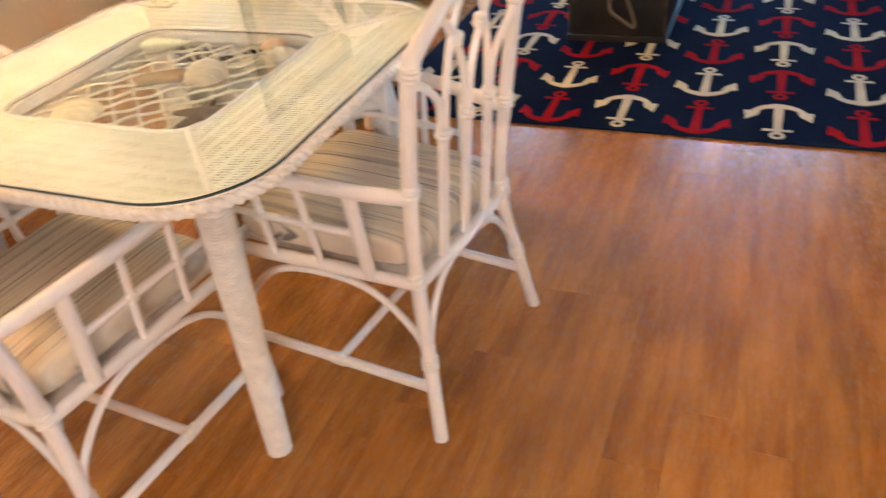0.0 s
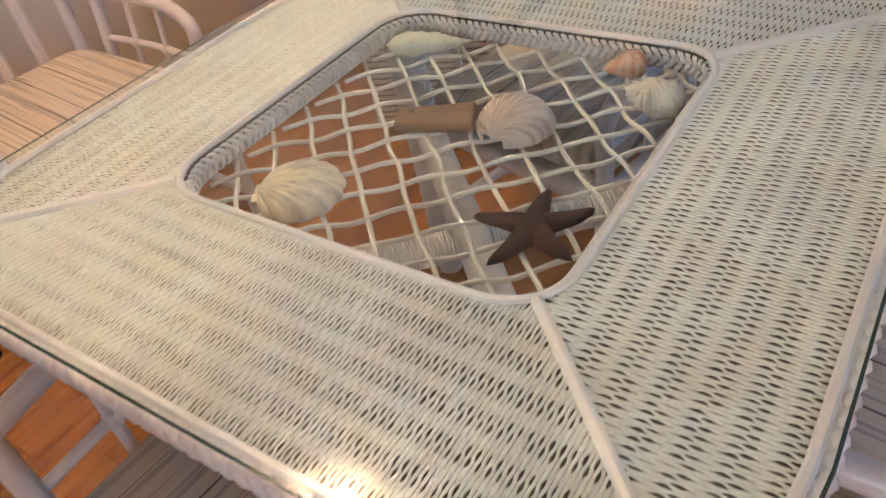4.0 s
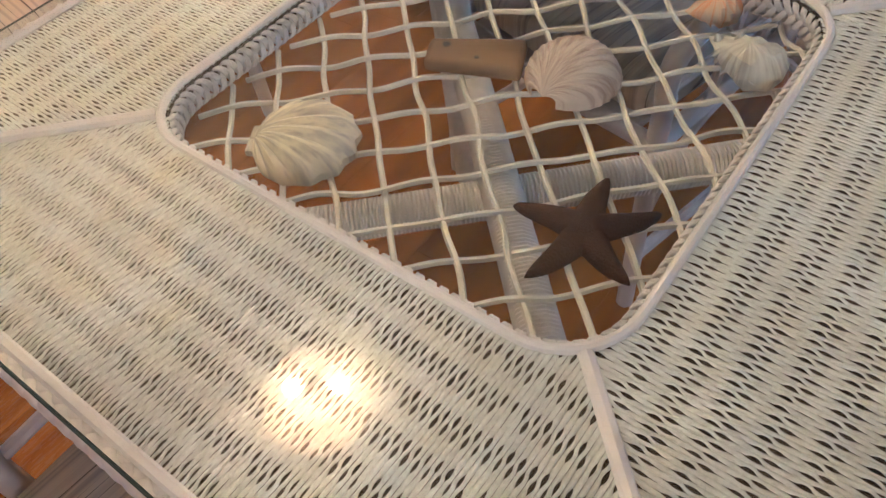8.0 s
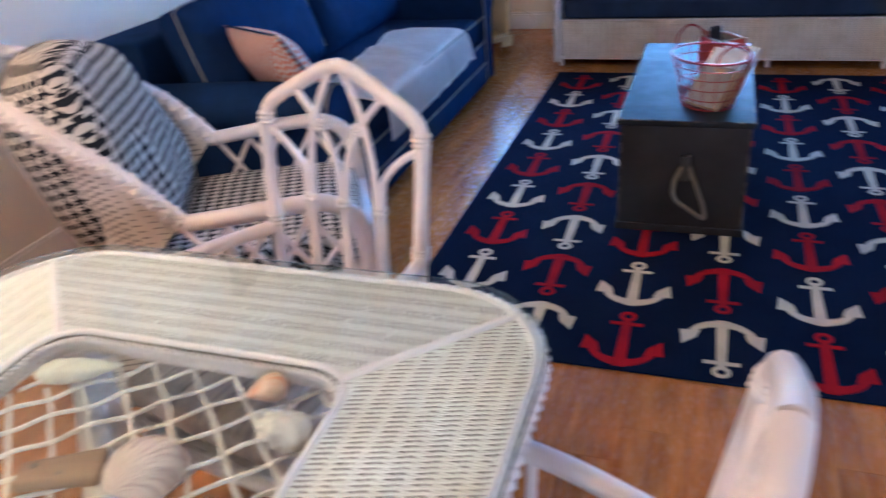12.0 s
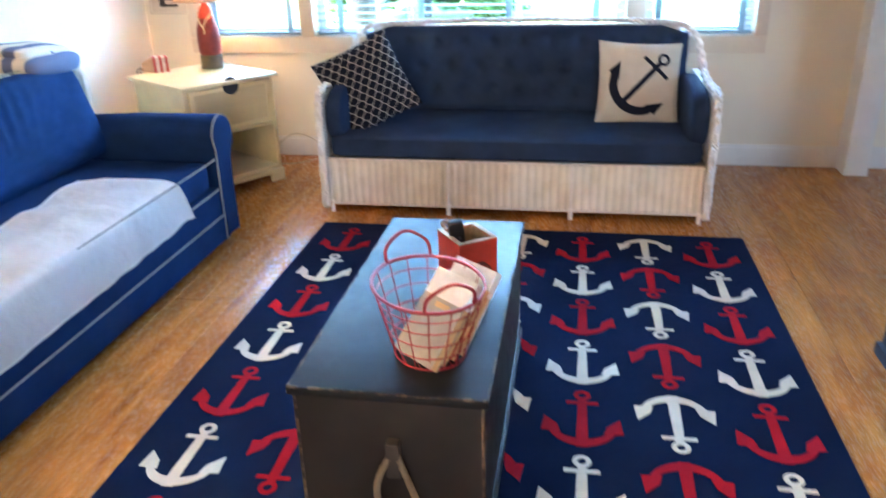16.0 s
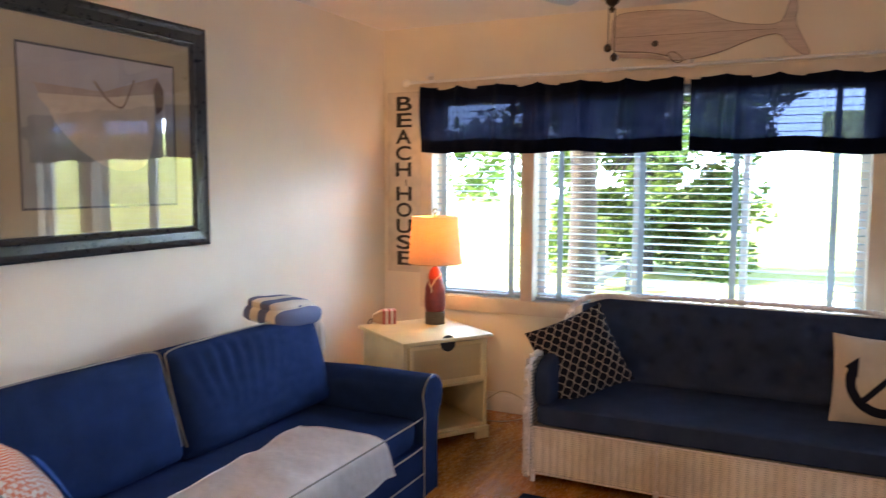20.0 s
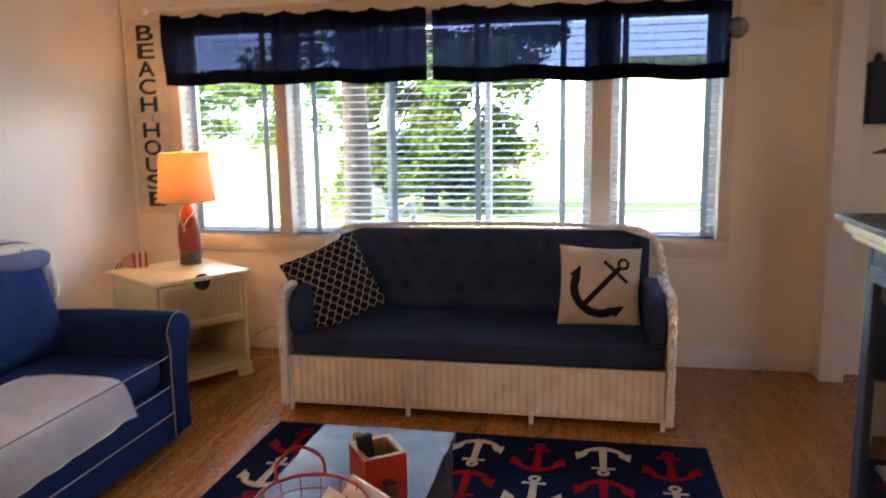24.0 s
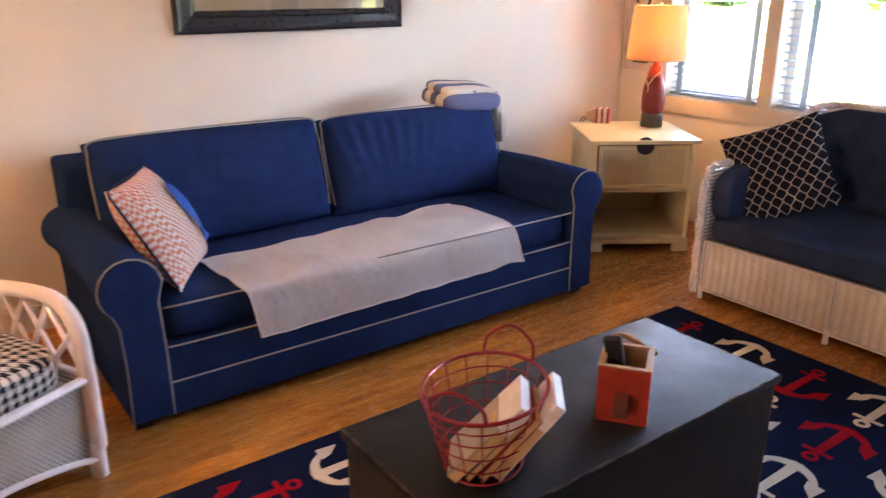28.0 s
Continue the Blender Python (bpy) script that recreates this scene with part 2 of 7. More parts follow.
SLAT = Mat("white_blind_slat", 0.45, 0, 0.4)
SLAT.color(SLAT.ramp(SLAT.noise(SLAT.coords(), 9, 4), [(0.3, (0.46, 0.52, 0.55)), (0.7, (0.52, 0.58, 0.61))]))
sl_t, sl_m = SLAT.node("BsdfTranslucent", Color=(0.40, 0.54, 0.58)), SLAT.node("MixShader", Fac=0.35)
SLAT.l.new(SLAT.b.outputs[0], sl_m.inputs[1]), SLAT.l.new(sl_t.outputs[0], sl_m.inputs[2])
SLAT.l.new(sl_m.outputs[0], SLAT.n["Material Output"].inputs[0])
SLAT = SLAT.m

# ---- mesh helpers ----


def part(name, bm, mat, parent=None, label="", smooth=True, m=None, crease=38):
    me = bpy.data.meshes.new(name)
    bm.normal_update()
    bm.to_mesh(me)
    bm.free()
    if smooth:
        me.shade_smooth()
        me.set_sharp_from_angle(angle=radians(crease))
    for one in mat if isinstance(mat, (list, tuple)) else (mat,):
        me.materials.append(one)
    ob = new(name, me)
    if parent:
        ob.parent = parent
    if m is not None:
        ob.matrix_local = m
    if label:
        ob["label"] = label
    return ob


def again(ob, m, parent=None):
    """Another piece on the same mesh."""
    c = new(ob.name.split(".")[0], ob.data)
    c.parent = parent or ob.parent
    c.matrix_local = m
    return c


def thing(name, m, label, category, group=""):
    ob = new(name)
    ob.empty_display_size = 0.1
    ob.matrix_world = m
    return tagged(ob, label, category, group)


def structure(ob, label, category=""):
    return tagged(ob, label, category, kind="structure")


def box(bm, x0, x1, y0, y1, z0, z1, bevel=0.0, seg=2):
    vs = [bm.verts.new((x, y, z)) for x in (x0, x1) for y in (y0, y1) for z in (z0, z1)]
    fs = [bm.faces.new([vs[i] for i in f]) for f in ((0, 1, 3, 2), (4, 6, 7, 5), (0, 4, 5, 1), (2, 3, 7, 6), (0, 2, 6, 4), (1, 5, 7, 3))]
    if bevel:
        es = list({e for f in fs for e in f.edges})
        bmesh.ops.bevel(bm, geom=es, offset=bevel, segments=seg, affect="EDGES", profile=0.6)
    return bm


def boxes(*rows, bevel=0.0, seg=2):
    bm = bmesh.new()
    for r in rows:
        box(bm, *r, bevel=bevel, seg=seg)
    return bm


def spline(pts, n=6, closed=False):
    """Catmull-Rom through the points."""
    p = [Vector(q) for q in pts]
    out, k = [], len(p)
    for i in range(k if closed else k - 1):
        a, b, c, d = (p[(i + j) % k] if closed else p[min(max(i + j, 0), k - 1)] for j in (-1, 0, 1, 2))
        for s in range(n):
            t = s / n
            out.append(0.5 * (2 * b + (c - a) * t + (2 * a - 5 * b + 4 * c - d) * t * t + (3 * b - a - 3 * c + d) * t ** 3))
    if not closed:
        out.append(p[-1])
    return out


def tube(bm, pts, r, seg=8, closed=False):
    """A round rod along the points; r a number or a function of the way along."""
    p = [Vector(q) for q in pts]
    k = len(p)
    side, rings = None, []
    for i in range(k):
        if closed:
            d = p[(i + 1) % k] - p[i - 1]
        else:
            d = p[min(i + 1, k - 1)] - p[max(i - 1, 0)]
        d.normalize()
        if side is None:
            side = d.cross(Vector((0, 0, 1)) if abs(d.z) < 0.9 else Vector((1, 0, 0))).normalized()
        else:
            side = (side - d * side.dot(d)).normalized()
        up = d.cross(side)
        rad = r(i / max(1, k - 1)) if callable(r) else r
        rings.append([bm.verts.new(p[i] + (side * math.cos(a) + up * math.sin(a)) * rad) for a in (2 * math.pi * j / seg for j in range(seg))])
    for i in range(k if closed else k - 1):
        a, b = rings[i], rings[(i + 1) % k]
        for j in range(seg):
            bm.faces.new((a[j], a[(j + 1) % seg], b[(j + 1) % seg], b[j]))
    if not closed:
        bm.faces.new(rings[0][::-1]), bm.faces.new(rings[-1])
    return bm


def rod(pts, r, seg=8, n=6, closed=False):
    return tube(bmesh.new(), spline(pts, n, closed) if len(pts) > 2 else pts, r, seg, closed)


def lathe(bm, profile, seg=24, m=None):
    """A turned shape from (radius, height) pairs."""
    rings = []
    for r, z in profile:
        rings.append([bm.verts.new((r * math.cos(2 * math.pi * j / seg), r * math.sin(2 * math.pi * j / seg), z)) for j in range(seg)])
    for a, b in zip(rings, rings[1:]):
        for j in range(seg):
            bm.faces.new((a[j], a[(j + 1) % seg], b[(j + 1) % seg], b[j]))
    if profile[0][0] > 1e-4:
        bm.faces.new(rings[0][::-1])
    if profile[-1][0] > 1e-4:
        bm.faces.new(rings[-1])
    if m is not None:
        bmesh.ops.transform(bm, matrix=m, verts=[v for ring in rings for v in ring])
    return bm


def soft_box(sx, sy, sz, e1=0.35, e2=0.22, nu=40, nv=20, lump=0.0, seed=0):
    """A stuffed block: a squarish rounded body with faint lumps."""
    bm = bmesh.new()

    def s(x, e):
        return math.copysign(abs(x) ** e, x)
    rings = []
    for i in range(nv + 1):
        ph = -math.pi / 2 + math.pi * i / nv
        ring = []
        for j in range(nu):
            th = 2 * math.pi * j / nu
            c = s(math.cos(ph), e1)
            q = Vector((sx / 2 * c * s(math.cos(th), e2), sy / 2 * c * s(math.sin(th), e2), sz / 2 * s(math.sin(ph), e1)))
            if lump:
                q += q.normalized() * lump * noise.noise(q * 7 + Vector((seed, 0, 0)))
            ring.append(bm.verts.new(q))
        rings.append(ring)
    for a, b in zip(rings, rings[1:]):
        for j in range(nu):
            bm.faces.new((a[j], a[(j + 1) % nu], b[(j + 1) % nu], b[j]))
    bmesh.ops.remove_doubles(bm, verts=bm.verts, dist=1e-5)
    return bm


def pillow(w, h, t, n=18, seed=0, pinch=0.06):
    """A throw pillow lying in x and z, its front towards -y."""
    bm = bmesh.new()
    for sgn in (-1, 1):
        grid = []
        for i in range(n + 1):
            row = []
            for j in range(n + 1):
                u, v = 2 * i / n - 1, 2 * j / n - 1
                body = ((1 - abs(u) ** 2.6) * (1 - abs(v) ** 2.6)) ** 0.55
                pin = 1 - pinch * ((1 - v * v) * abs(u) ** 3 + 0)
                pin2 = 1 - pinch * ((1 - u * u) * abs(v) ** 3)
                q = Vector((u * w / 2 * pin, sgn * t / 2 * body, v * h / 2 * pin2))
                q.y += 0.006 * noise.noise(Vector((u * 3 + seed, v * 3, sgn))) * body
                row.append(bm.verts.new(q))
            grid.append(row)
        for i in range(n):
            for j in range(n):
                f = (grid[i][j], grid[i + 1][j], grid[i + 1][j + 1], grid[i][j + 1])
                bm.faces.new(f if sgn < 0 else f[::-1])
    bmesh.ops.remove_doubles(bm, verts=bm.verts, dist=1e-5)
    return bm


def rounded(hx, hy, r, n=8):
    """Outline of a rounded rectangle, counter-clockwise from the right side."""
    out = []
    for cx, cy, a0 in ((hx - r, hy - r, 0), (r - hx, hy - r, 90), (r - hx, r - hy, 180), (hx - r, r - hy, 270)):
        out += [(cx + r * math.cos(radians(a0 + 90 * i / n)), cy + r * math.sin(radians(a0 + 90 * i / n))) for i in range(n + 1)]
    return out


def plate(outline, z0, z1, bm=None):
    """A flat plate over an outline."""
    bm = bm or bmesh.new()
    lo, hi = [bm.verts.new((x, y, z0)) for x, y in outline], [bm.verts.new((x, y, z1)) for x, y in outline]
    k = len(outline)
    bm.faces.new(lo[::-1]), bm.faces.new(hi)
    for i in range(k):
        bm.faces.new((lo[i], lo[(i + 1) % k], hi[(i + 1) % k], hi[i]))
    return bm


def wall_with_holes(name, along, at, thick, span, height, holes, mat, label):
    """A wall along x or y with rectangular openings (a0, a1, z0, z1)."""
    us = sorted({span[0], span[1], *(h[0] for h in holes), *(h[1] for h in holes)})
    zs = sorted({0.0, height, *(h[2] for h in holes), *(h[3] for h in holes)})
    bm = bmesh.new()
    for u0, u1 in zip(us, us[1:]):
        for z0, z1 in zip(zs, zs[1:]):
            if any(h[0] <= u0 and u1 <= h[1] and h[2] <= z0 and z1 <= h[3] for h in holes):
                continue
            if along == "x":
                box(bm, u0, u1, at, at + thick, z0, z1)
            else:
                box(bm, at, at + thick, u0, u1, z0, z1)
    bmesh.ops.remove_doubles(bm, verts=bm.verts, dist=1e-4)
    inner = [f for f in bm.faces if all(len(e.link_faces) > 2 for e in f.edges)]
    seen, drop = {}, []
    for f in bm.faces:
        key = frozenset(v.index for v in f.verts)
        c = tuple(round(x, 3) for x in f.calc_center_median())
        if c in seen:
            drop += [f, seen[c]]
        seen[c] = f
    bmesh.ops.delete(bm, geom=list(set(drop)), context="FACES")
    ob = part(name, bm, mat, smooth=False)
    return structure(ob, label, "wall")


# ---- the room ----
XL, XR, YW, YB, H = -2.83, 1.49, 5.62, -3.3, 2.60
XE = 5.0
WZ0, WZ1 = 0.77, 2.13
WINDOWS = [(-2.44, -1.785), (-1.70, 0.205), (0.315, 0.93)]
wall_with_holes("wall_window", "x", YW, 0.16, (XL - 0.15, XE), H, [(a, b, WZ0, WZ1) for a, b in WINDOWS] + [(2.07, 2.98, 0.0, 2.2)], WALL, "cream painted wall with a triple window")
wall_with_holes("wall_left", "y", XL - 0.15, 0.15, (YB, YW), H, [], WALL, "cream painted plain side wall")
# Unseen back wall closes the room; its opening is for the fill lamp.
wall_with_holes("wall_back", "x", YB - 0.15, 0.15, (XL - 0.15, XE), H, [(0.2, 1.4, 1.3, 2.05)], WALL, "cream painted wall behind the dining table")
wall_with_holes("wall_hall", "y", XE, 0.15, (YB, YW), H, [(3.15, 4.5, 0.9, 2.0)], WALL, "cream painted hall wall with windows")
wall_with_holes("wall_header", "y", XR, 0.13, (1.0, 5.45), H, [(1.0, 5.45, 0.0, 2.34)], WALL, "cream painted header over the wide opening")
wall_with_holes("wall_side", "y", XR, 0.13, (YB, 1.0), H, [], WALL, "cream painted wall beside the dining area")
structure(part("ceiling", boxes((XL - 0.15, XE + 0.15, YB - 0.15, YW + 0.16, H, H + 0.12)), CEIL, smooth=False), "white plaster ceiling", "ceiling")
structure(part("trim_post", boxes((XR, XR + 0.13, 5.45, YW, 0, H), bevel=0.004), TRIM), "white painted post at the end of the opening", "post")
structure(part("trim_header", boxes((XR - 0.012, XR, 1.0, 5.45, 2.34, 2.43), bevel=0.004), TRIM), "white painted board along the opening", "trim")
bm = bmesh.new()
for a, b, y in ((XL, XR, YW - 0.014), (XR + 0.13, 1.98, YW - 0.014)):
    box(bm, a, b, y, YW, 0, 0.115, 0.003)
    box(bm, a, b, y + 0.004, YW, 0.115, 0.13, 0.003)
box(bm, XL, XL + 0.014, YB, YW - 0.015, 0, 0.115, 0.003)
box(bm, XL, XL + 0.010, YB, YW - 0.015, 0.115, 0.13, 0.003)
structure(part("baseboard", bm, TRIM), "white painted baseboard", "baseboard")

# windows: casing, sashes, panes, blinds
bm = bmesh.new()
for a, b, c, d in ((-2.53, 1.0, WZ0 - 0.095, WZ0), (-2.53, 1.0, WZ1, WZ1 + 0.09), (-2.53, -2.44, WZ0, WZ1), (-1.785, -1.70, WZ0, WZ1), (0.205, 0.315, WZ0, WZ1), (0.93, 1.0, WZ0, WZ1)):
    box(bm, a, b, YW - 0.02, YW, c, d, 0.004)
structure(part("trim_window", bm, CASING), "tan painted window casing", "trim")
for i, (a, b) in enumerate(WINDOWS):
    w = structure(new("window_%d" % (i + 1)), "white framed window behind open blinds", "window")
    y = YW + 0.10
    edges = [(a, b, WZ0, WZ0 + 0.05), (a, b, WZ1 - 0.05, WZ1), (a, a + 0.05, WZ0 + 0.05, WZ1 - 0.05), (b - 0.05, b, WZ0 + 0.05, WZ1 - 0.05)]
    if i == 1:
        third = (b - a) / 3
        edges += [(a + third - 0.02, a + third + 0.02, WZ0 + 0.05, WZ1 - 0.05), (b - third - 0.02, b - third + 0.02, WZ0 + 0.05, WZ1 - 0.05)]
    for e in edges:
        part("window_frame", boxes((e[0], e[1], y, y + 0.045, e[2], e[3]), bevel=0.004), TRIM, w)
    pane = part("pane", boxes((a + 0.05, b - 0.05, y + 0.02, y + 0.026, WZ0 + 0.05, WZ1 - 0.05)), PANE, w, smooth=False)
    pane.visible_shadow = False
    part("window_sill", boxes((a, b, YW, y, WZ0 - 0.012, WZ0 + 0.006), bevel=0.003), TRIM, w)
    blind = thing("venetian_blind", pose(0, 0, 0), "white venetian blind with tilted open slats", "blind", "window blinds")
    slat = None
    z = WZ0 + 0.05
    while z < WZ1 - 0.06:
        if slat is None:
            bm = bmesh.new()
            for k in range(4):
                x0, x1 = -0.024 + 0.012 * k, -0.012 + 0.012 * k
                za, zb = (-0.0035 * (1 - (x0 / 0.024) ** 2), -0.0035 * (1 - (x1 / 0.024) ** 2))
                vs = [bm.verts.new(q) for q in ((0, x0, -za), (b - a - 0.03, x0, -za), (b - a - 0.03, x1, -zb), (0, x1, -zb))]
                bm.faces.new(vs)
                vs = [bm.verts.new(q) for q in ((0, x0, -za - 0.0012), (b - a - 0.03, x0, -za - 0.0012), (b - a - 0.03, x1, -zb - 0.0012), (0, x1, -zb - 0.0012))]
                bm.faces.new(vs[::-1])
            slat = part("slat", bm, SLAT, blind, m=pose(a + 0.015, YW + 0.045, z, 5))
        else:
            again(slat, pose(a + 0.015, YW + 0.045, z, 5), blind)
        z += 0.0445
    part("head_rail", boxes((a + 0.01, b - 0.01, YW + 0.02, YW + 0.07, WZ1 - 0.05, WZ1 - 0.003), bevel=0.004), SLAT, blind)
    part("bottom_rail", boxes((a + 0.012, b - 0.012, YW + 0.022, YW + 0.068, WZ0 + 0.012, WZ0 + 0.03), bevel=0.004), SLAT, blind)
    for f in ((0.12, 0.88) if i != 1 else (0.09, 0.36, 0.64, 0.91)):
        x = a + (b - a) * f
        part("ladder_tape", boxes((x - 0.018, x + 0.018, YW + 0.0165, YW + 0.018, WZ0 + 0.02, WZ1 - 0.02)), SLAT, blind, "white cloth ladder tape", smooth=False)
# Hall window, never in view, added round the side fill lamp.
for i, (a, b) in enumerate(((3.15, 4.5),)):
    w = structure(new("window_%d" % (i + 4)), "white framed hall window", "window")
    for e in ((a, b, 0.9, 0.96), (a, b, 1.94, 2.0), (a, a + 0.05, 0.96, 1.94), (b - 0.05, b, 0.96, 1.94), ((a + b) / 2 - 0.02, (a + b) / 2 + 0.02, 0.96, 1.94)):
        part("window_frame", boxes((XE + 0.02, XE + 0.08, e[0], e[1], e[2], e[3])), TRIM, w)
# Back window, never in view, added round the warm fill lamp.
w = structure(new("window_5"), "white framed window behind the dining table", "window")
for e in ((0.2, 1.4, 1.3, 1.35), (0.2, 1.4, 2.0, 2.05), (0.2, 0.25, 1.35, 2.0), (1.35, 1.4, 1.35, 2.0), (0.78, 0.82, 1.35, 2.0)):
    part("window_frame", boxes((e[0], e[1], YB - 0.08, YB - 0.02, e[2], e[3])), TRIM, w)

# ---- dining table ----
TX, TY = -1.086, 0.110
table = thing("dining_table", pose(TX, TY, 0), "square white wicker dining table with rounded corners and a glass top", "table")
TOP, HO, RO, HI, RI = 0.735, 0.516, 0.195, 0.268, 0.072
WOVEN = Mat("white_painted_wicker_strand", 0.42, 0, 0.45)
wv = WOVEN.coords()
WOVEN.color(WOVEN.mix(1.0, WOVEN.ramp(WOVEN.noise(wv, 9, 6), [(0.35, (0.88, 0.85, 0.80)), (0.62, (1, 1, 1))]), WOVEN.ramp(WOVEN.noise(wv, 220, 3), [(0.35, (0.76, 0.755, 0.71)), (0.6, (0.88, 0.875, 0.83))]), "MULTIPLY"))
WOVEN.bump(WOVEN.noise(wv, 420, 3), 0.25, 0.0008)
WOVEN = WOVEN.m
# Dark brown that puts the shade between the strands into a colour.
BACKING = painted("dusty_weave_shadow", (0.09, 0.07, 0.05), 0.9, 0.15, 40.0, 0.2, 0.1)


def reach(u, h, r):
    """How far out a rounded square goes at u along its side."""
    if abs(u) >= h:
        return 0.0
    if abs(u) <= h - r:
        return h
    return h - r + math.sqrt(max(0.0, r * r - (abs(u) - h + r) ** 2))


def woven_quarter(seed, pitch=0.0047, band=0.0345):
    """A mitred quarter of the top: strands laid from the opening to the rim, parted by slits where they cross the hidden stakes."""
    r = random.Random(seed)
    verts, faces = [], []
    n = int(HO / pitch)

    def gap(i, v):
        """The slit between strand i and the next one at v."""
        f = (v / band) % 1.0
        c = 0.34 if i % 2 else 0.62
        d = abs(f - c) / 0.17
        return 0.0 if d > 1 else (1 - d * d) ** 0.8
    wide = {}
    for i in range(-n - 1, n + 1):
        wide[i] = [r.uniform(0.65, 1.15) * (r.random() > 0.04) for _ in range(40)]
    for i in range(-n, n):
        u = (i + 0.5) * pitch
        v0, v1 = max(reach(u, HI, RI), abs(u) + 0.004), min(reach(u, HO, RO), HO) - 0.002
        if v1 - v0 < 0.006:
            continue
        k = max(2, int((v1 - v0) / 0.0029))
        rows = []
        for j in range(k + 1):
            v = v0 + (v1 - v0) * j / k
            b = int(v / band) % 40
            g0, g1 = gap(i - 1, v) * wide[i - 1][b], gap(i, v) * wide[i][b]
            w0, w1 = pitch / 2 - 0.0017 * g0 - 0.00006, pitch / 2 - 0.0017 * g1 - 0.00006
            lift = 0.0007 * (g1 - g0) * (1 if i % 2 else -1) + 0.0005 * math.sin(v * 2 * math.pi / band + i * math.pi) + 0.0003 * noise.noise(Vector((u * 60, v * 30, seed)))
            z = TOP - 0.001 + lift
            rows.append(len(verts))
            verts += [(v, u - w0, z - 0.0014), (v, u - w0 * 0.62, z - 0.0002), (v, u + w1 * 0.62, z - 0.0002), (v, u + w1, z - 0.0014)]
        for p, q in zip(rows, rows[1:]):
            faces += [(p, q, q + 1, p + 1), (p + 1, q + 1, q + 2, p + 2), (p + 2, q + 2, q + 3, p + 3)]
    me = bpy.data.meshes.new("woven_panel")
    me.from_pydata(verts, [], faces)
    me.shade_smooth()
    me.materials.append(WOVEN)
    return me


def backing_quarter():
    """A dark plate under the strands, coloured as the shade seen through their slits."""
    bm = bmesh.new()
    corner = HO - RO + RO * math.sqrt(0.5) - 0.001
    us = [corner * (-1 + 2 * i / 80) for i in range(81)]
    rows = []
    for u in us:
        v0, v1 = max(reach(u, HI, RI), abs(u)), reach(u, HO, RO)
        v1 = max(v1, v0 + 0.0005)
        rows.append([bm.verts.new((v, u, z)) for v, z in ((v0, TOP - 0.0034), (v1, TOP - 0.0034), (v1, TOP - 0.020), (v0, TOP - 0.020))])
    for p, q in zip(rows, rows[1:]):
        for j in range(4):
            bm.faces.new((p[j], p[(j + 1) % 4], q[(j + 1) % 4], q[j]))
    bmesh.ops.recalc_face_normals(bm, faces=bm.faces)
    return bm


for k in range(4):
    panel = new("woven_panel", woven_quarter(k + 1))
    panel.parent = table
    panel.matrix_local = pose(0, 0, 0, 0, 0, 90 * k)
    part("panel_backing", backing_quarter(), BACKING, panel, "dark plate that puts shade into the slits of the weave", smooth=False)
for sx in (-1, 1):
    for sy in (-1, 1):
        part("mitre_cane", rod([(sx * 0.255, sy * 0.255, TOP), (sx * 0.455, sy * 0.455, TOP)], 0.0068, 8), RATTAN, table)


def braid(outline, r, z, strands=3, turns=30, thick=0.008, flat=0.75):
    """A plaited edge of several strands that follows an outline."""
    bms = []
    p = [Vector((x, y, z)) for x, y in outline]
    k = len(p)
    length = [0.0]
    for i in range(k):
        length.append(length[-1] + (p[(i + 1) % k] - p[i]).length)
    total = length[-1]

    def at(s):
        s %= total
        for i in range(k):
            if length[i + 1] >= s and length[i + 1] > length[i]:
                f = (s - length[i]) / (length[i + 1] - length[i])
                a, b = p[i], p[(i + 1) % k]
                d = (b - a).normalized()
                return a.lerp(b, f), Vector((d.y, -d.x, 0))
        return p[0], Vector((1, 0, 0))
    for j in range(strands):
        steps = turns * 10
        path = []
        for i in range(steps):
            c, out = at(total * i / steps)
            w = 2 * math.pi * (turns * i / steps + j / strands)
            path.append(c + out * math.sin(w) * r + Vector((0, 0, math.sin(2 * w) * r * flat)))
        bms.append(path)
    bm = bmesh.new()
    for path in bms:
        tube(bm, path, thick, 6, True)
    return bm


def wall_plait(outline, z, half, strands=3, turns=53, reeds=4, thick=0.0019):
    """A flat plait of reed bundles standing on edge round an outline."""
    p = [Vector((x, y, 0)) for x, y in outline]
    length = [0.0]
    for i in range(len(p)):
        length.append(length[-1] + (p[(i + 1) % len(p)] - p[i]).length)
    total, bm, seg = length[-1], bmesh.new(), 0
    steps = turns * 12
    spots = []
    for i in range(steps):
        d = total * i / steps
        while length[seg + 1] < d:
            seg += 1
        a, b = p[seg], p[(seg + 1) % len(p)]
        t = (b - a).normalized()
        spots.append((a.lerp(b, (d - length[seg]) / max(1e-9, length[seg + 1] - length[seg])), Vector((-t.y, t.x, 0))))
    for j in range(strands):
        for k in range(reeds):
            path = []
            for i, (c, inward) in enumerate(spots):
                w = 2 * math.pi * (turns * i / steps + j / strands) + (k - (reeds - 1) / 2) * 0.26
                path.append(c + inward * (0.0042 * math.sin(2 * w) + 0.002) + Vector((0, 0, z + half * math.sin(w))))
            tube(bm, path, thick, 5, True)
    return bm


part("braided_edge", braid(rounded(0.520, 0.520, 0.198, 8), 0.0060, TOP - 0.013, 3, 62, 0.0078, 1.1), BIND, table, "white braided wicker edge", crease=180)
part("braided_inner_edge", wall_plait(rounded(0.268, 0.268, 0.070, 10), TOP - 0.020, 0.0135), BIND, table, "grey white plaited reed edge round the opening", crease=180)
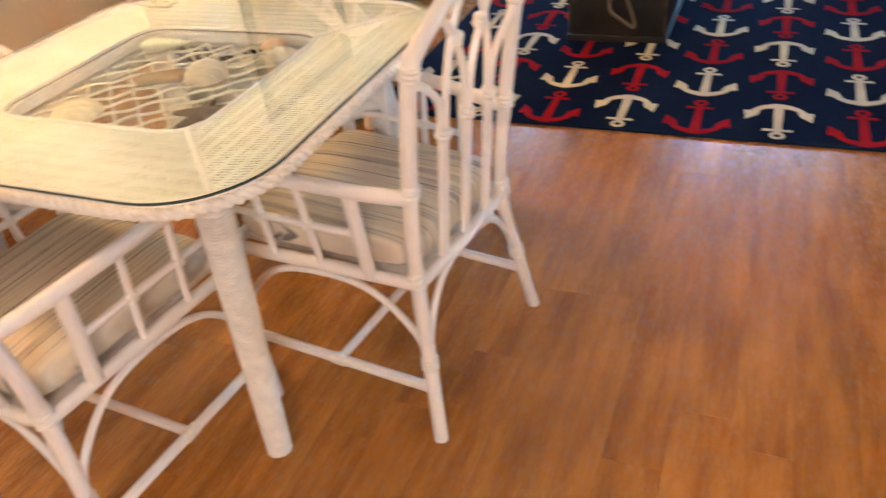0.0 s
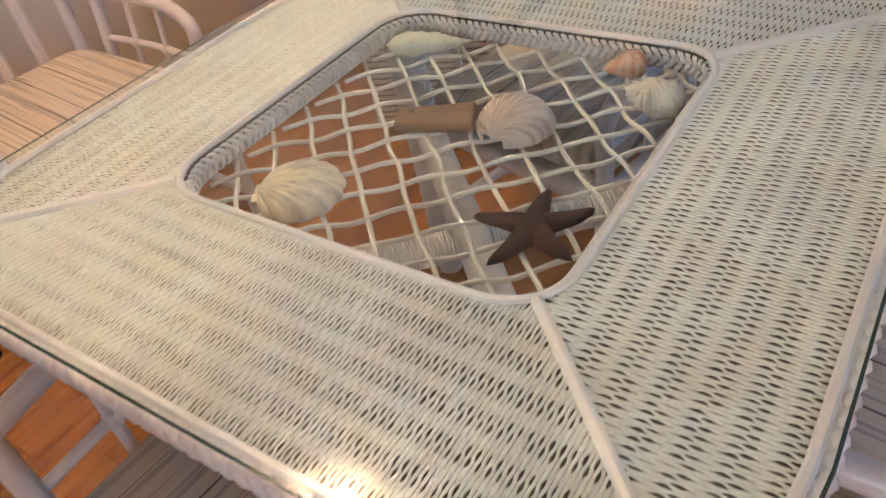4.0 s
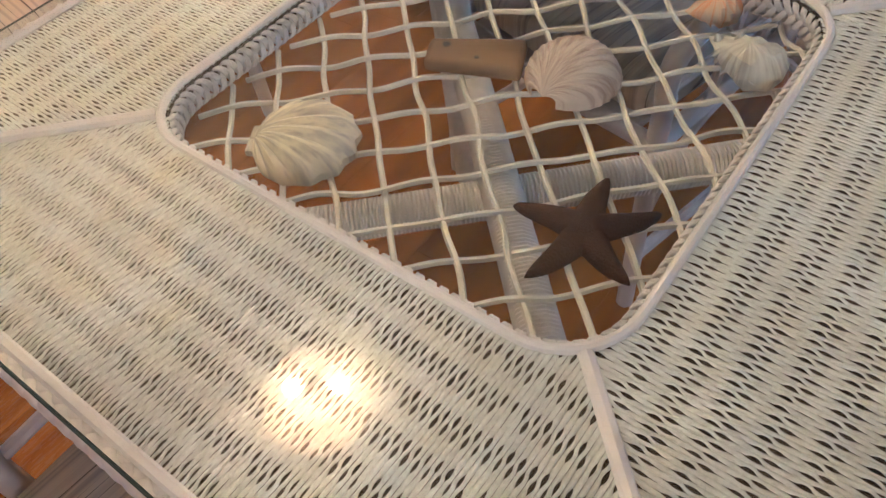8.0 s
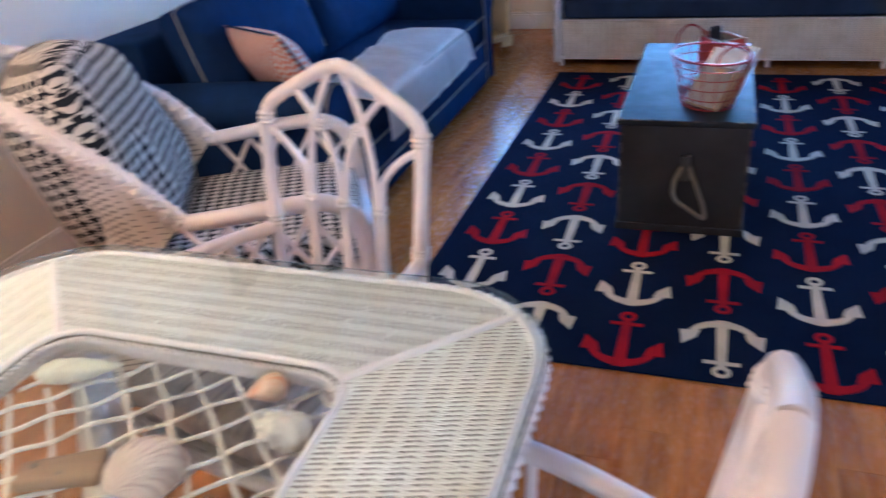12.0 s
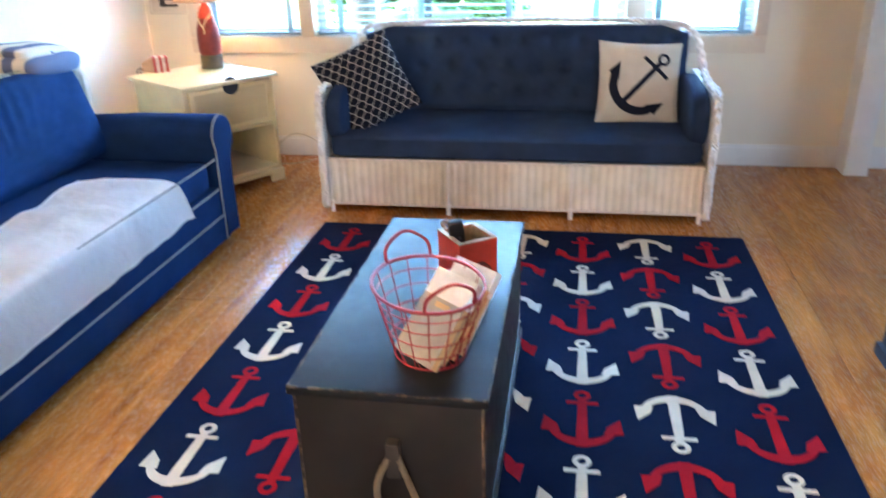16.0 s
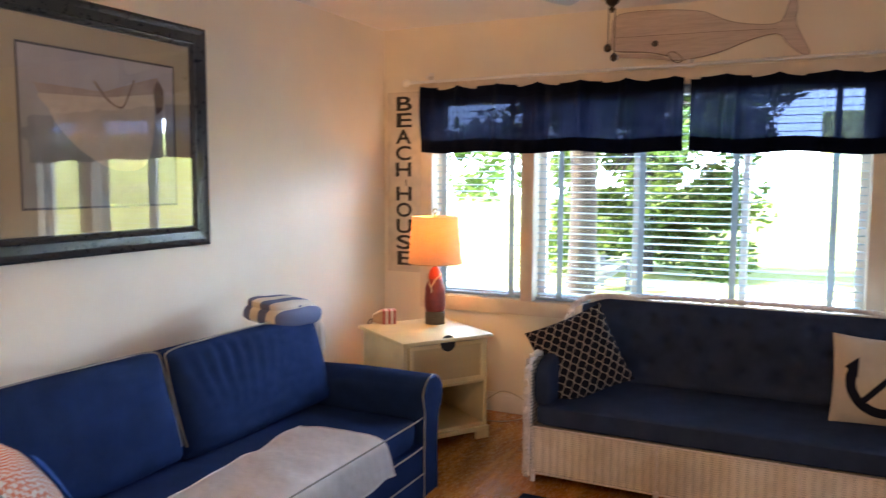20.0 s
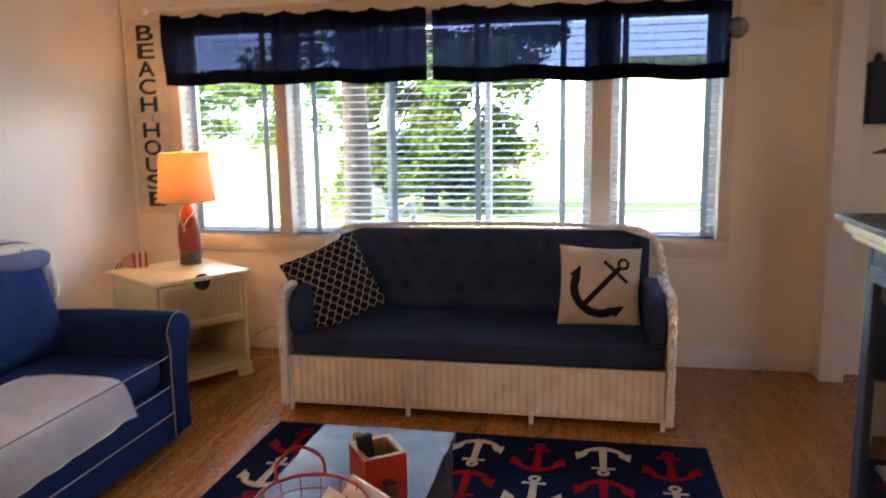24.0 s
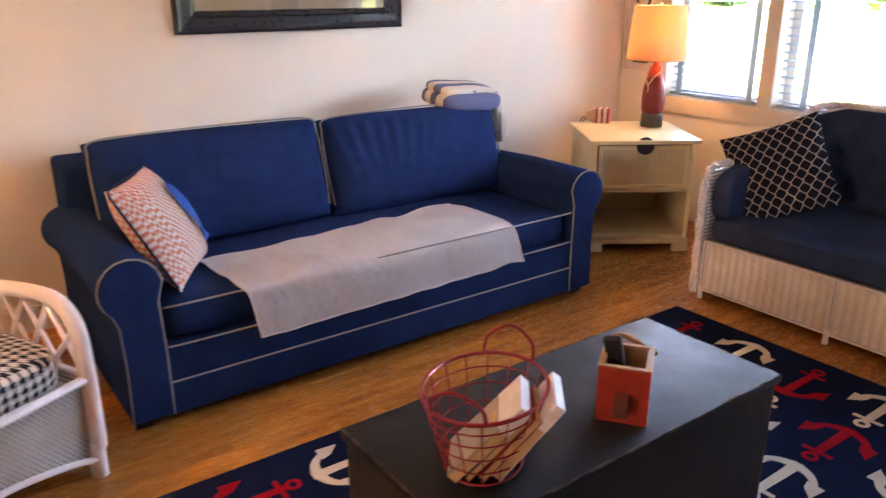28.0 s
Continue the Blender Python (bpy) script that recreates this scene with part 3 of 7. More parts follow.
part("inner_lining", tube(bmesh.new(), [(x, y, TOP - 0.020) for x, y in rounded(0.276, 0.276, 0.076, 8)], 0.0045, 6, True), BIND, table)
part("inner_rim", tube(bmesh.new(), [(x, y, TOP + 0.0005) for x, y in rounded(0.274, 0.274, 0.075, 8)], 0.0048, 8, True), RATTAN, table)
part("outer_rim", tube(bmesh.new(), [(x, y, TOP) for x, y in rounded(0.512, 0.512, 0.192, 8)], 0.0055, 6, True), RATTAN, table)
gl = part("glass_top", plate(rounded(0.526, 0.526, 0.200, 10), TOP + 0.0080, TOP + 0.0140), GLASS_TOP, table, "clear glass top with a dark edge", smooth=False)
gl.visible_shadow = False
part("glass_edge", tube(bmesh.new(), [(x, y, TOP + 0.011) for x, y in rounded(0.5265, 0.5265, 0.200, 8)], 0.0016, 6, True), plain("dark_glass_edge", (0.05, 0.08, 0.07), 0.2), table, "dark polished glass edge")
WRAP = painted("white_wrapped_cane", (0.77, 0.71, 0.66), 0.45, 0.10, 40.0, 0.2, 0.4)


def wrapped(a, b, r0, r1, pitch=0.0062, seg=12, dip=0.93):
    """A post wound with cane: a stack of fine ridges."""
    a, b = Vector(a), Vector(b)
    n = int((b - a).length / pitch)
    pts, rads = [], []
    for i in range(n * 2 + 1):
        f = i / (n * 2)
        pts.append(a.lerp(b, f))
        rads.append((r0 + (r1 - r0) * f) * (1.0 if i % 2 else dip))
    return tube(bmesh.new(), pts, lambda f: rads[min(len(rads) - 1, round(f * (len(rads) - 1)))], seg)


for sx in (-1, 1):
    for sy in (-1, 1):
        part("leg", wrapped((sx * 0.365, sy * 0.405, 0.0), (sx * 0.345, sy * 0.345, 0.712), 0.030, 0.040), WRAP, table, "cane wound leg")
for s in (-1, 1):
    part("cross_brace", wrapped((-0.35, -0.35 * s, 0.535 - 0.012 * s), (0.35, 0.35 * s, 0.535 - 0.012 * s), 0.027, 0.027, 0.0055, 10), WRAP, table, "cane wound cross brace")
    part("apron_rail", boxes((-0.36, 0.36, s * 0.385 - 0.012, s * 0.385 + 0.012, 0.64, 0.70), bevel=0.006), WEAVE_F, table)
    part("apron_rail", boxes((s * 0.385 - 0.012, s * 0.385 + 0.012, -0.36, 0.36, 0.64, 0.70), bevel=0.006), WEAVE_V, table)
# the net of cords, knotted on the diagonal
rng = random.Random(4)
for fam, c0 in ((1, -0.342), (-1, 0.207)):
    for k in range(-6, 14):
        c = c0 + 0.0743 * k * fam
        lo, hi = -0.265, 0.265
        xs = [x for x in (lo, hi) if lo <= c - fam * x <= hi] + [(c - y) / fam for y in (lo, hi) if lo < (c - y) / fam < hi]
        if len(xs) < 2 or max(xs) - min(xs) < 0.05:
            continue
        x0, x1 = min(xs), max(xs)
        if fam == 1 and k == 4:
            x0 += 0.05
        m = max(3, round((x1 - x0) / 0.0372))
        pts = []
        for i in range(m + 1):
            x = x0 + (x1 - x0) * i / m
            wob = 0.0035 if 0 < i < m else 0
            pts.append((x + rng.uniform(-wob, wob), c - fam * x + rng.uniform(-wob, wob), 0.693 + 0.003 * fam * (-1) ** i))
        part("net_cord", rod(pts, 0.0034, 6, 4), ROPE_NET, table)

# ---- shells and finds under the glass ----
NET = 0.698


def fan_shell(name, m, w, h, ribs, mat, label, ears=False, dome=0.3):
    """A ribbed fan shell, its hinge at the origin, opening along +y."""
    bm = bmesh.new()
    n, k = ribs * 4, 10
    rows = []
    for i in range(k + 1):
        f = i / k
        row = []
        for j in range(n + 1):
            a = -1 + 2 * j / n
            phi = math.pi * 0.90 * a
            edge = 1 + (0.025 * math.cos(j / 4 * 2 * math.pi) if f > 0.95 else 0)
            x, y = f * w / 2 * math.sin(phi) * edge, f * (h / 2 + h / 2 * math.cos(phi)) * edge
            rho = math.hypot(x / (w / 2), (y - h / 2) / (h / 2))
            rib = 0.030 / ribs * math.cos(j / 4 * 2 * math.pi) * min(1, f * 1.5)
            z = dome * h * math.sqrt(max(0, 1.02 - rho * rho)) * 0.8 + rib + 0.004
            row.append(bm.verts.new((x, y, z)))
        rows.append(row)
    for a, b in zip(rows, rows[1:]):
        for j in range(n):
            bm.faces.new((a[j], a[j + 1], b[j + 1], b[j]))
    base = [bm.verts.new((v.co.x, v.co.y, 0)) for v in rows[-1]]
    for j in range(n):
        bm.faces.new((rows[-1][j], rows[-1][j + 1], base[j + 1], base[j]))
    if ears:
        for s in (-1, 1):
            box(bm, min(0, s * w * 0.17), max(0, s * w * 0.17), -0.006, 0.018, 0.0, 0.009, 0.003)
    bmesh.ops.remove_doubles(bm, verts=bm.verts, dist=1e-5)
    bmesh.ops.recalc_face_normals(bm, faces=bm.faces)
    ob = part(name, bm, mat)
    ob.matrix_world = m
    return tagged(ob, label, "shell")


def shell_mat(name, a, b, ring=60.0):
    k = Mat(name, 0.6, 0, 0.3)
    v = k.coords()
    sep = k.node("SeparateXYZ", Vector=v)
    ang = k.math("ARCTAN2", sep.outputs[0], sep.outputs[1])
    polar = k.node("CombineXYZ", X=k.math("MULTIPLY", ang, ring / 12), Y=k.math("MULTIPLY", sep.outputs[1], 18.0))
    streak = k.noise(polar.outputs[0], 1.6, 3, 0.6)
    k.color(k.mix(k.ramp(streak, [(0.45, (0, 0, 0)), (0.66, (1, 1, 1))]), a, b))
    k.bump(k.noise(v, 200, 3), 0.3, 0.001)
    return k.m


fan_shell("scallop_shell", pose(-1.255, -0.097, NET, 0, 0, -60), 0.118, 0.112, 11, shell_mat("cream_scallop", (0.80, 0.70, 0.50), (0.45, 0.40, 0.33)), "cream and grey ribbed scallop shell lying on the net", True)
fan_shell("cockle_shell", pose(-1.033, 0.116, NET, 0, 0, -8), 0.104, 0.104, 24, shell_mat("pink_cockle", (0.72, 0.60, 0.48), (0.42, 0.30, 0.24), 90), "pinkish finely ribbed cockle shell lying on the net", False, 0.45)


def conch(name, m, size, mat, label, spines, fat=0.36):
    bm = bmesh.new()
    prof = []
    for i in range(13):
        f = i / 12
        prof.append((max(0.0004, size * fat * math.sin(math.pi * f ** 0.65) ** 0.9), size * f))
    lathe(bm, prof, 18)
    for v in bm.verts:
        f = v.co.z / size
        ang = math.atan2(v.co.y, v.co.x)
        k = 1 + 0.10 * math.sin(3 * ang + f * 34) + (0.30 if spines > 4 else 0.12) * noise.noise(v.co * 75 + Vector((size * 9, 0, 0)))
        v.co.x *= k
        v.co.y *= k * 0.8
    for s in range(spines):
        a, f = s * 2.4, 0.55 + 0.04 * s
        c = Vector((math.cos(a), 0.8 * math.sin(a), 0)) * size * fat * 0.83 * (1.35 - f)
        lathe(bm, [(size * 0.06, 0), (size * 0.03, size * 0.07), (0.0005, size * 0.12)], 6, Matrix.Translation(c + Vector((0, 0, size * f))) @ Vector((0, 0, 1)).rotation_difference(c.normalized()).to_matrix().to_4x4())
    bmesh.ops.transform(bm, matrix=pose(0, -size / 2, size * fat * 0.75, -90) , verts=bm.verts)
    ob = part(name, bm, mat)
    ob.matrix_world = m
    return tagged(ob, label, "shell")


conch("conch_shell", pose(-0.943, 0.339, NET, 0, 0, 130), 0.066, shell_mat("orange_conch", (0.72, 0.55, 0.38), (0.75, 0.26, 0.08), 30), "small orange and cream sea snail shell on the net", 4)
conch("whelk_shell", pose(-0.878, 0.268, NET, 0, 0, 72), 0.098, shell_mat("chalky_whelk", (0.78, 0.72, 0.60), (0.50, 0.44, 0.36), 40), "chalky white spiny whelk shell on the net", 9, 0.30)
conch("spindle_shell", pose(-1.261, 0.315, NET, 0, 0, -67), 0.14, shell_mat("pale_spindle", (0.76, 0.74, 0.58), (0.62, 0.60, 0.46), 20), "long pale green spindle shell on the net", 0, 0.16)
# driftwood float
bm = boxes((-0.056, 0.056, -0.026, 0.026, 0, 0.018), bevel=0.008, seg=3)
for v in bm.verts:
    v.co.y *= 1 + 0.18 * v.co.x / 0.056 * 1.0
    v.co += Vector((0, 0.002 * noise.noise(v.co * 60), 0))
drift = thing("driftwood_tag", pose(-1.133, 0.135, NET, 0, 0, 25), "brown weathered driftwood piece with two small holes", "driftwood")
part("block", bm, wood("driftwood", (0.16, 0.085, 0.035), (0.36, 0.22, 0.11), 0, 0.7, 12, 12, False), drift)
for x, y, r in ((-0.034, 0.008, 0.005), (0.004, -0.012, 0.003)):
    part("hole", lathe(bmesh.new(), [(r, 0), (r, 0.0186), (r * 0.4, 0.0188)], 10, pose(x, y, 0)), BLACK, drift, "dark bored hole")
# starfish
STAR_C = Vector((-0.905, -0.014))
bm = bmesh.new()
for x, y in ((-0.920, 0.055), (-0.857, 0.043), (-0.843, -0.047), (-0.921, -0.089), (-0.978, -0.018)):
    d = Vector((x, y)) - STAR_C
    length, side = d.length, Vector((-d.y, d.x)).normalized()
    d = d.normalized()
    rings = []
    for i in range(15):
        f = i / 14
        half = 0.0125 * (1 - f) ** 0.9 + 0.0056 * (1 - f ** 8)
        c = d * (length * f) + side * (0.006 * math.sin(f * 2.6 + x * 40) * f)
        high = 0.017 * (1 - 0.55 * f) * (1 if f < 0.97 else 0.4)
        rings.append([bm.verts.new((c.x + side.x * half * math.cos(a), c.y + side.y * half * math.cos(a), high * max(0.0, math.sin(a)) + 0.0008 * noise.noise(Vector((c.x, c.y, a)) * 300))) for a in (math.pi * j / 8 for j in range(9))])
    for p, q in zip(rings, rings[1:]):
        for j in range(8):
            bm.faces.new((p[j], p[j + 1], q[j + 1], q[j]))
        bm.faces.new((p[0], q[0], q[8], p[8]))
    bm.faces.new(rings[-1])
lathe(bm, [(0.020, 0.0), (0.018, 0.010), (0.011, 0.0165), (0.003, 0.019)], 20)
bmesh.ops.recalc_face_normals(bm, faces=bm.faces)
STARM = Mat("dark_brown_starfish", 0.8, 0, 0.25)
v = STARM.coords()
STARM.color(STARM.ramp(STARM.noise(v, 60, 4), [(0.3, (0.045, 0.022, 0.013)), (0.7, (0.10, 0.045, 0.024))]))
STARM.bump(STARM.node("TexVoronoi", Vector=v, Scale=420.0).outputs["Distance"], 0.6, 0.0015)
star = part("starfish", bm, STARM.m)
star.matrix_world = pose(STAR_C.x, STAR_C.y, NET)
tagged(star, "dark brown dried starfish lying on the net", "starfish")

# ---- rattan chairs ----
CUSHION = Mat("striped_seat_fabric", 0.95, 0, 0.1)
v = CUSHION.coords(scale=(1, 0.015, 0.02))
c1 = CUSHION.noise(v, 26, 3, 0.7)
c2 = CUSHION.noise(CUSHION.coords(scale=(1, 0.012, 0.03)), 150, 3, 0.6)
col = CUSHION.ramp(c1, [(0.24, (0.28, 0.23, 0.20)), (0.38, (0.60, 0.50, 0.40)), (0.5, (0.72, 0.63, 0.50)), (0.58, (0.44, 0.38, 0.33)), (0.66, (0.66, 0.57, 0.45))])
col = CUSHION.mix(CUSHION.ramp(c2, [(0.60, (0, 0, 0)), (0.66, (0.8, 0.8, 0.8))]), col, (0.06, 0.05, 0.06))
CUSHION.color(col)
CUSHION.bump(CUSHION.noise(CUSHION.coords(), 300, 2), 0.3, 0.001)
CUSHION = CUSHION.m
R1, R2, R3 = 0.0165, 0.0115, 0.0085


def bind(parent, c, d, r, length=0.03):
    """Cane binding wound round a rod at c along d."""
    d = Vector(d).normalized()
    a = Vector(c) - d * length / 2
    return part("binding", wrapped(a, a + d * length, r * 1.25, r * 1.25, 0.0078, 10, dip=0.86), BIND, parent)


chair = thing("dining_chair", pose(-1.190, 0.700, 0, 0, 0, 166), "white painted rattan armchair with arched back and striped seat cushion", "chair", "chairs round the table")
for s in (-1, 1):
    post = part("back_post", rod([(s * 0.262, -0.292, 0), (s * 0.226, -0.266, 0.20), (s * 0.199, -0.246, 0.40), (s * 0.208, -0.265, 0.62), (s * 0.214, -0.297, 0.83), (s * 0.212, -0.305, 0.872), (s * 0.198, -0.311, 0.902), (s * 0.160, -0.316, 0.927), (s * 0.10, -0.321, 0.957), (s * 0.045, -0.325, 0.985), (0, -0.326, 0.997)], R1, 10), RATTAN, chair, "continuous bent rattan post and crest")
    bind(post, (s * 0.199, -0.247, 0.405), (0, 0.02, 1), R1, 0.04)
    bind(post, (s * 0.226, -0.266, 0.20), (s * -0.16, 0.1, 1), R1, 0.035)
    bind(post, (s * 0.208, -0.268, 0.63), (0, -0.15, 1), R1, 0.03)
    bind(post, (s * 0.212, -0.304, 0.868), (0, -0.2, 1), R1, 0.03)
    leg = part("front_leg", rod([(s * 0.252, 0.240, 0), (s * 0.248, 0.234, 0.30), (s * 0.246, 0.230, 0.42), (s * 0.246, 0.225, 0.50)], R1, 10), RATTAN, chair)
    bind(leg, (s * 0.246, 0.231, 0.40), (0, 0, 1), R1, 0.035)
    part("armrest", rod([(s * 0.208, -0.270, 0.612), (s * 0.232, -0.18, 0.618), (s * 0.258, -0.03, 0.630), (s * 0.264, 0.13, 0.626), (s * 0.260, 0.222, 0.598), (s * 0.252, 0.238, 0.55), (s * 0.246, 0.228, 0.49)], R1, 10), RATTAN, chair)
    part("arm_post", rod([(s * 0.218, -0.140, 0.40), (s * 0.240, -0.140, 0.62)], R1 * 0.95, 10), RATTAN, chair)
    part("arm_rail", rod([(s * 0.230, -0.140, 0.512), (s * 0.246, 0.04, 0.518), (s * 0.250, 0.228, 0.515)], R3, 8), RATTAN, chair)
    for y in (-0.02, 0.10):
        w0, w1 = 0.228 + (y + 0.02) * 0.09, 0.256 + (y + 0.02) * 0.05
        sp = part("arm_spindle", rod([(s * w0, y, 0.405), (s * w1, y, 0.625)], R3, 8), RATTAN, chair)
        bind(sp, (s * (w0 + w1) / 2, y, 0.515), (0, 1, 0), R3 * 1.3, 0.02)
    part("side_rail", rod([(s * 0.199, -0.246, 0.392), (s * 0.226, 0.0, 0.402), (s * 0.246, 0.230, 0.405)], R1 * 0.95, 10), RATTAN, chair)
    part("side_bracket", rod([(s * 0.228, -0.265, 0.19), (s * 0.218, -0.235, 0.27), (s * 0.215, -0.13, 0.355), (s * 0.226, 0.0, 0.378), (s * 0.236, 0.12, 0.355), (s * 0.246, 0.205, 0.27), (s * 0.249, 0.232, 0.19)], R3, 8), RATTAN, chair)
    part("back_bracket", rod([(s * 0.228, -0.266, 0.19), (s * 0.185, -0.260, 0.29), (s * 0.11, -0.256, 0.365), (0, -0.255, 0.385)], R3, 8), RATTAN, chair)
    part("corner_brace", rod([(s * 0.208, -0.252, 0.33), (s * 0.165, -0.20, 0.385)], R3, 8), RATTAN, chair)
    st = part("side_stretcher", rod([(s * 0.238, -0.276, 0.135), (s * 0.250, 0.237, 0.135)], R2 * 1.1, 8), RATTAN, chair)
    bind(st, (s * 0.244, -0.02, 0.135), (0, 1, 0), R2 * 1.1, 0.04)
part("cross_stretcher", rod([(-0.244, -0.02, 0.135), (0.244, -0.02, 0.135)], R2, 8), RATTAN, chair)
part("front_rail", rod([(-0.246, 0.230, 0.405), (0, 0.245, 0.405), (0.246, 0.230, 0.405)], R1 * 0.95, 10), RATTAN, chair)
part("back_rail", rod([(-0.199, -0.246, 0.392), (0, -0.256, 0.392), (0.199, -0.246, 0.392)], R1 * 0.95, 10), RATTAN, chair)


def back_y(z):
    return -0.252 - (z - 0.39) * 0.108 if z < 0.9 else -0.307 - (z - 0.9) * 0.17


def spindle(x, top, away):
    """A back spindle that rises at x and bends over to the crest at top."""
    (tx, tz) = top
    pts = [(x + away * 0.007, back_y(0.40), 0.40), (x + away * 0.007, back_y(0.62), 0.62), (x + away * 0.009, back_y(0.74), 0.74)]
    for f in (0.35, 0.7, 1.0):
        z = 0.74 + (tz - 0.74) * f
        pts.append((x + away * 0.009 + (tx - x) * f ** 2.0, back_y(z), z))
    return part("back_spindle", rod(pts, R3, 8), RATTAN, chair)


for i, x in enumerate((-0.098, 0.0, 0.098)):
    left = (-0.212, 0.855) if i == 0 else ((-0.112, 0.945) if i == 1 else (0.03, 0.982))
    right = (0.212, 0.855) if i == 2 else ((0.112, 0.945) if i == 1 else (-0.03, 0.982))
    sp = spindle(x, left, -1)
    spindle(x, right, 1)
    bind(sp, (x, back_y(0.70), 0.70), (0, -0.24, 1), 0.0145, 0.022)
for x in (-0.050, 0.050):
    bind(sp, (x, back_y(0.87), 0.87), (0, -0.2, 1), 0.012, 0.025)
seat = part("seat", soft_box(0.46, 0.47, 0.085, 0.5, 0.22, lump=0.004), CUSHION, chair, "beige and grey striped seat cushion", m=pose(0, -0.01, 0.458))
for v in seat.data.vertices:
    if v.co.z < 0:
        v.co.z *= 1.3
    v.co.x *= 0.93 + 0.30 * v.co.y
part("seat_deck", boxes((-0.195, 0.195, -0.24, 0.225, 0.392, 0.404)), BIND, chair, "woven cane seat deck")
copy_thing(chair, pose(-0.623, 0.140, 0, 0, 0, 82.3))
copy_thing(chair, pose(-1.091, -0.365, 0, 0, 0, -4))
copy_thing(chair, pose(-2.269, 0.200, 0, 0, 0, -96))

# ---- anchor rug ----
RX0, RX1, RY0, RY1 = -1.31, 0.742, 1.41, 4.398
RUGBLUE = fabric("navy_flatweave_rug", (0.005, 0.011, 0.036), weave=500, bump=0.5)
RUGRED = fabric("red_flatweave_rug", (0.34, 0.008, 0.016), weave=500, bump=0.5)
RUGWHITE = fabric("cream_flatweave_rug", (0.66, 0.58, 0.43), weave=500, bump=0.5)
rug = thing("area_rug", pose(0, 0, 0), "navy flatweave rug with rows of red and cream anchors", "rug")
part("rug_body", boxes((RX0, RX1, RY0, RY1, 0.0015, 0.009), bevel=0.003), RUGBLUE, rug)


def anchor_mesh(name, mat):
    """A flat anchor, ring towards +y, centred on its own length."""
    bm = bmesh.new()

    def poly(pts):
        plate(pts, 0.0, 0.0016, bm)
    n = 14
    for i in range(n):
        a, b = 2 * math.pi * i / n, 2 * math.pi * (i + 1) / n
        poly([(0.0125 * math.cos(a), 0.1135 + 0.0125 * math.sin(a)), (0.027 * math.cos(a), 0.1135 + 0.027 * math.sin(a)), (0.027 * math.cos(b), 0.1135 + 0.027 * math.sin(b)), (0.0125 * math.cos(b), 0.1135 + 0.0125 * math.sin(b))])
    poly([(-0.050, 0.064), (0.050, 0.064), (0.050, 0.080), (-0.050, 0.080)])
    poly([(-0.018, -0.112), (0.018, -0.112), (0.014, 0.0638), (-0.014, 0.0638)])
    poly([(-0.013, 0.0802), (0.013, 0.0802), (0.013, 0.0885), (-0.013, 0.0885)])
    m = 12
    for s in (-1, 1):
        for i in range(m):
            q = []
            for f, edge in ((i / m, 0), (i / m, 1), ((i + 1) / m, 1), ((i + 1) / m, 0)):
                a = radians(-90 + s * (9 + 55 * f))
                rad = (0.107 if edge else 0.107 - 0.034 * (1 - 0.40 * f))
                q.append((rad * math.cos(a), -0.035 + rad * math.sin(a) * 1.02))
            poly(q if s > 0 else q[::-1])
        poly([(s * 0.064, -0.082), (s * 0.122, -0.078), (s * 0.114, -0.006), (s * 0.074, -0.046)][::s])
    poly([(-0.018, -0.147), (0.018, -0.147), (0.014, -0.1122), (-0.014, -0.1122)])
    bmesh.ops.recalc_face_normals(bm, faces=bm.faces)
    return part(name, bm, mat, rug, smooth=False)


first = {}
for row in range(9):
    for c in range(-4, 3):
        up = c % 2 == 0
        red = (row % 2 == 0) == up
        m = pose(0.2815 * c, 1.57 + 0.3265 * row, 0.0092, 0, 0, 0 if up else 180)
        if red in first:
            again(first[red], m, rug)
        else:
            first[red] = anchor_mesh("red_anchor" if red else "cream_anchor", RUGRED if red else RUGWHITE)
            first[red].matrix_local = m

# ---- black chest ----
KX0, KX1, KY0, KY1 = -0.682, -0.222, 2.285, 3.362
chest = thing("storage_chest", pose(0, 0, 0.0105), "worn black wooden chest with rope handles standing on the rug", "chest")
part("body", boxes((KX0 + 0.008, KX1 - 0.008, KY0 + 0.008, KY1 - 0.008, 0.0, 0.415), bevel=0.004), CHEST, chest)
LID = Mat("scuffed_black_lid", 0.5, 0, 0.32)
v = LID.coords()
wear = LID.ramp(LID.noise(v, 14, 8, 0.7), [(0.52, (0, 0, 0)), (0.75, (0.5, 0.5, 0.5))])
LID.color(LID.mix(wear, (0.009, 0.010, 0.011), (0.026, 0.028, 0.031)))
LID.rough(LID.ramp(LID.noise(v, 8, 6), [(0.3, (0.42,) * 3), (0.7, (0.60,) * 3)]))
LID.bump(LID.noise(v, 60, 5), 0.2, 0.001)
part("lid", boxes((KX0 - 0.004, KX1 + 0.004, KY0 - 0.004, KY1 + 0.004, 0.418, 0.442), bevel=0.005), LID.m, chest, "scuffed black lid")
part("plinth", boxes((KX0 - 0.002, KX1 + 0.002, KY0 - 0.002, KY1 + 0.002, 0.0, 0.028), bevel=0.004), CHEST, chest)
ROPE = plain("old_grey_rope", (0.16, 0.13, 0.09), 0.85)


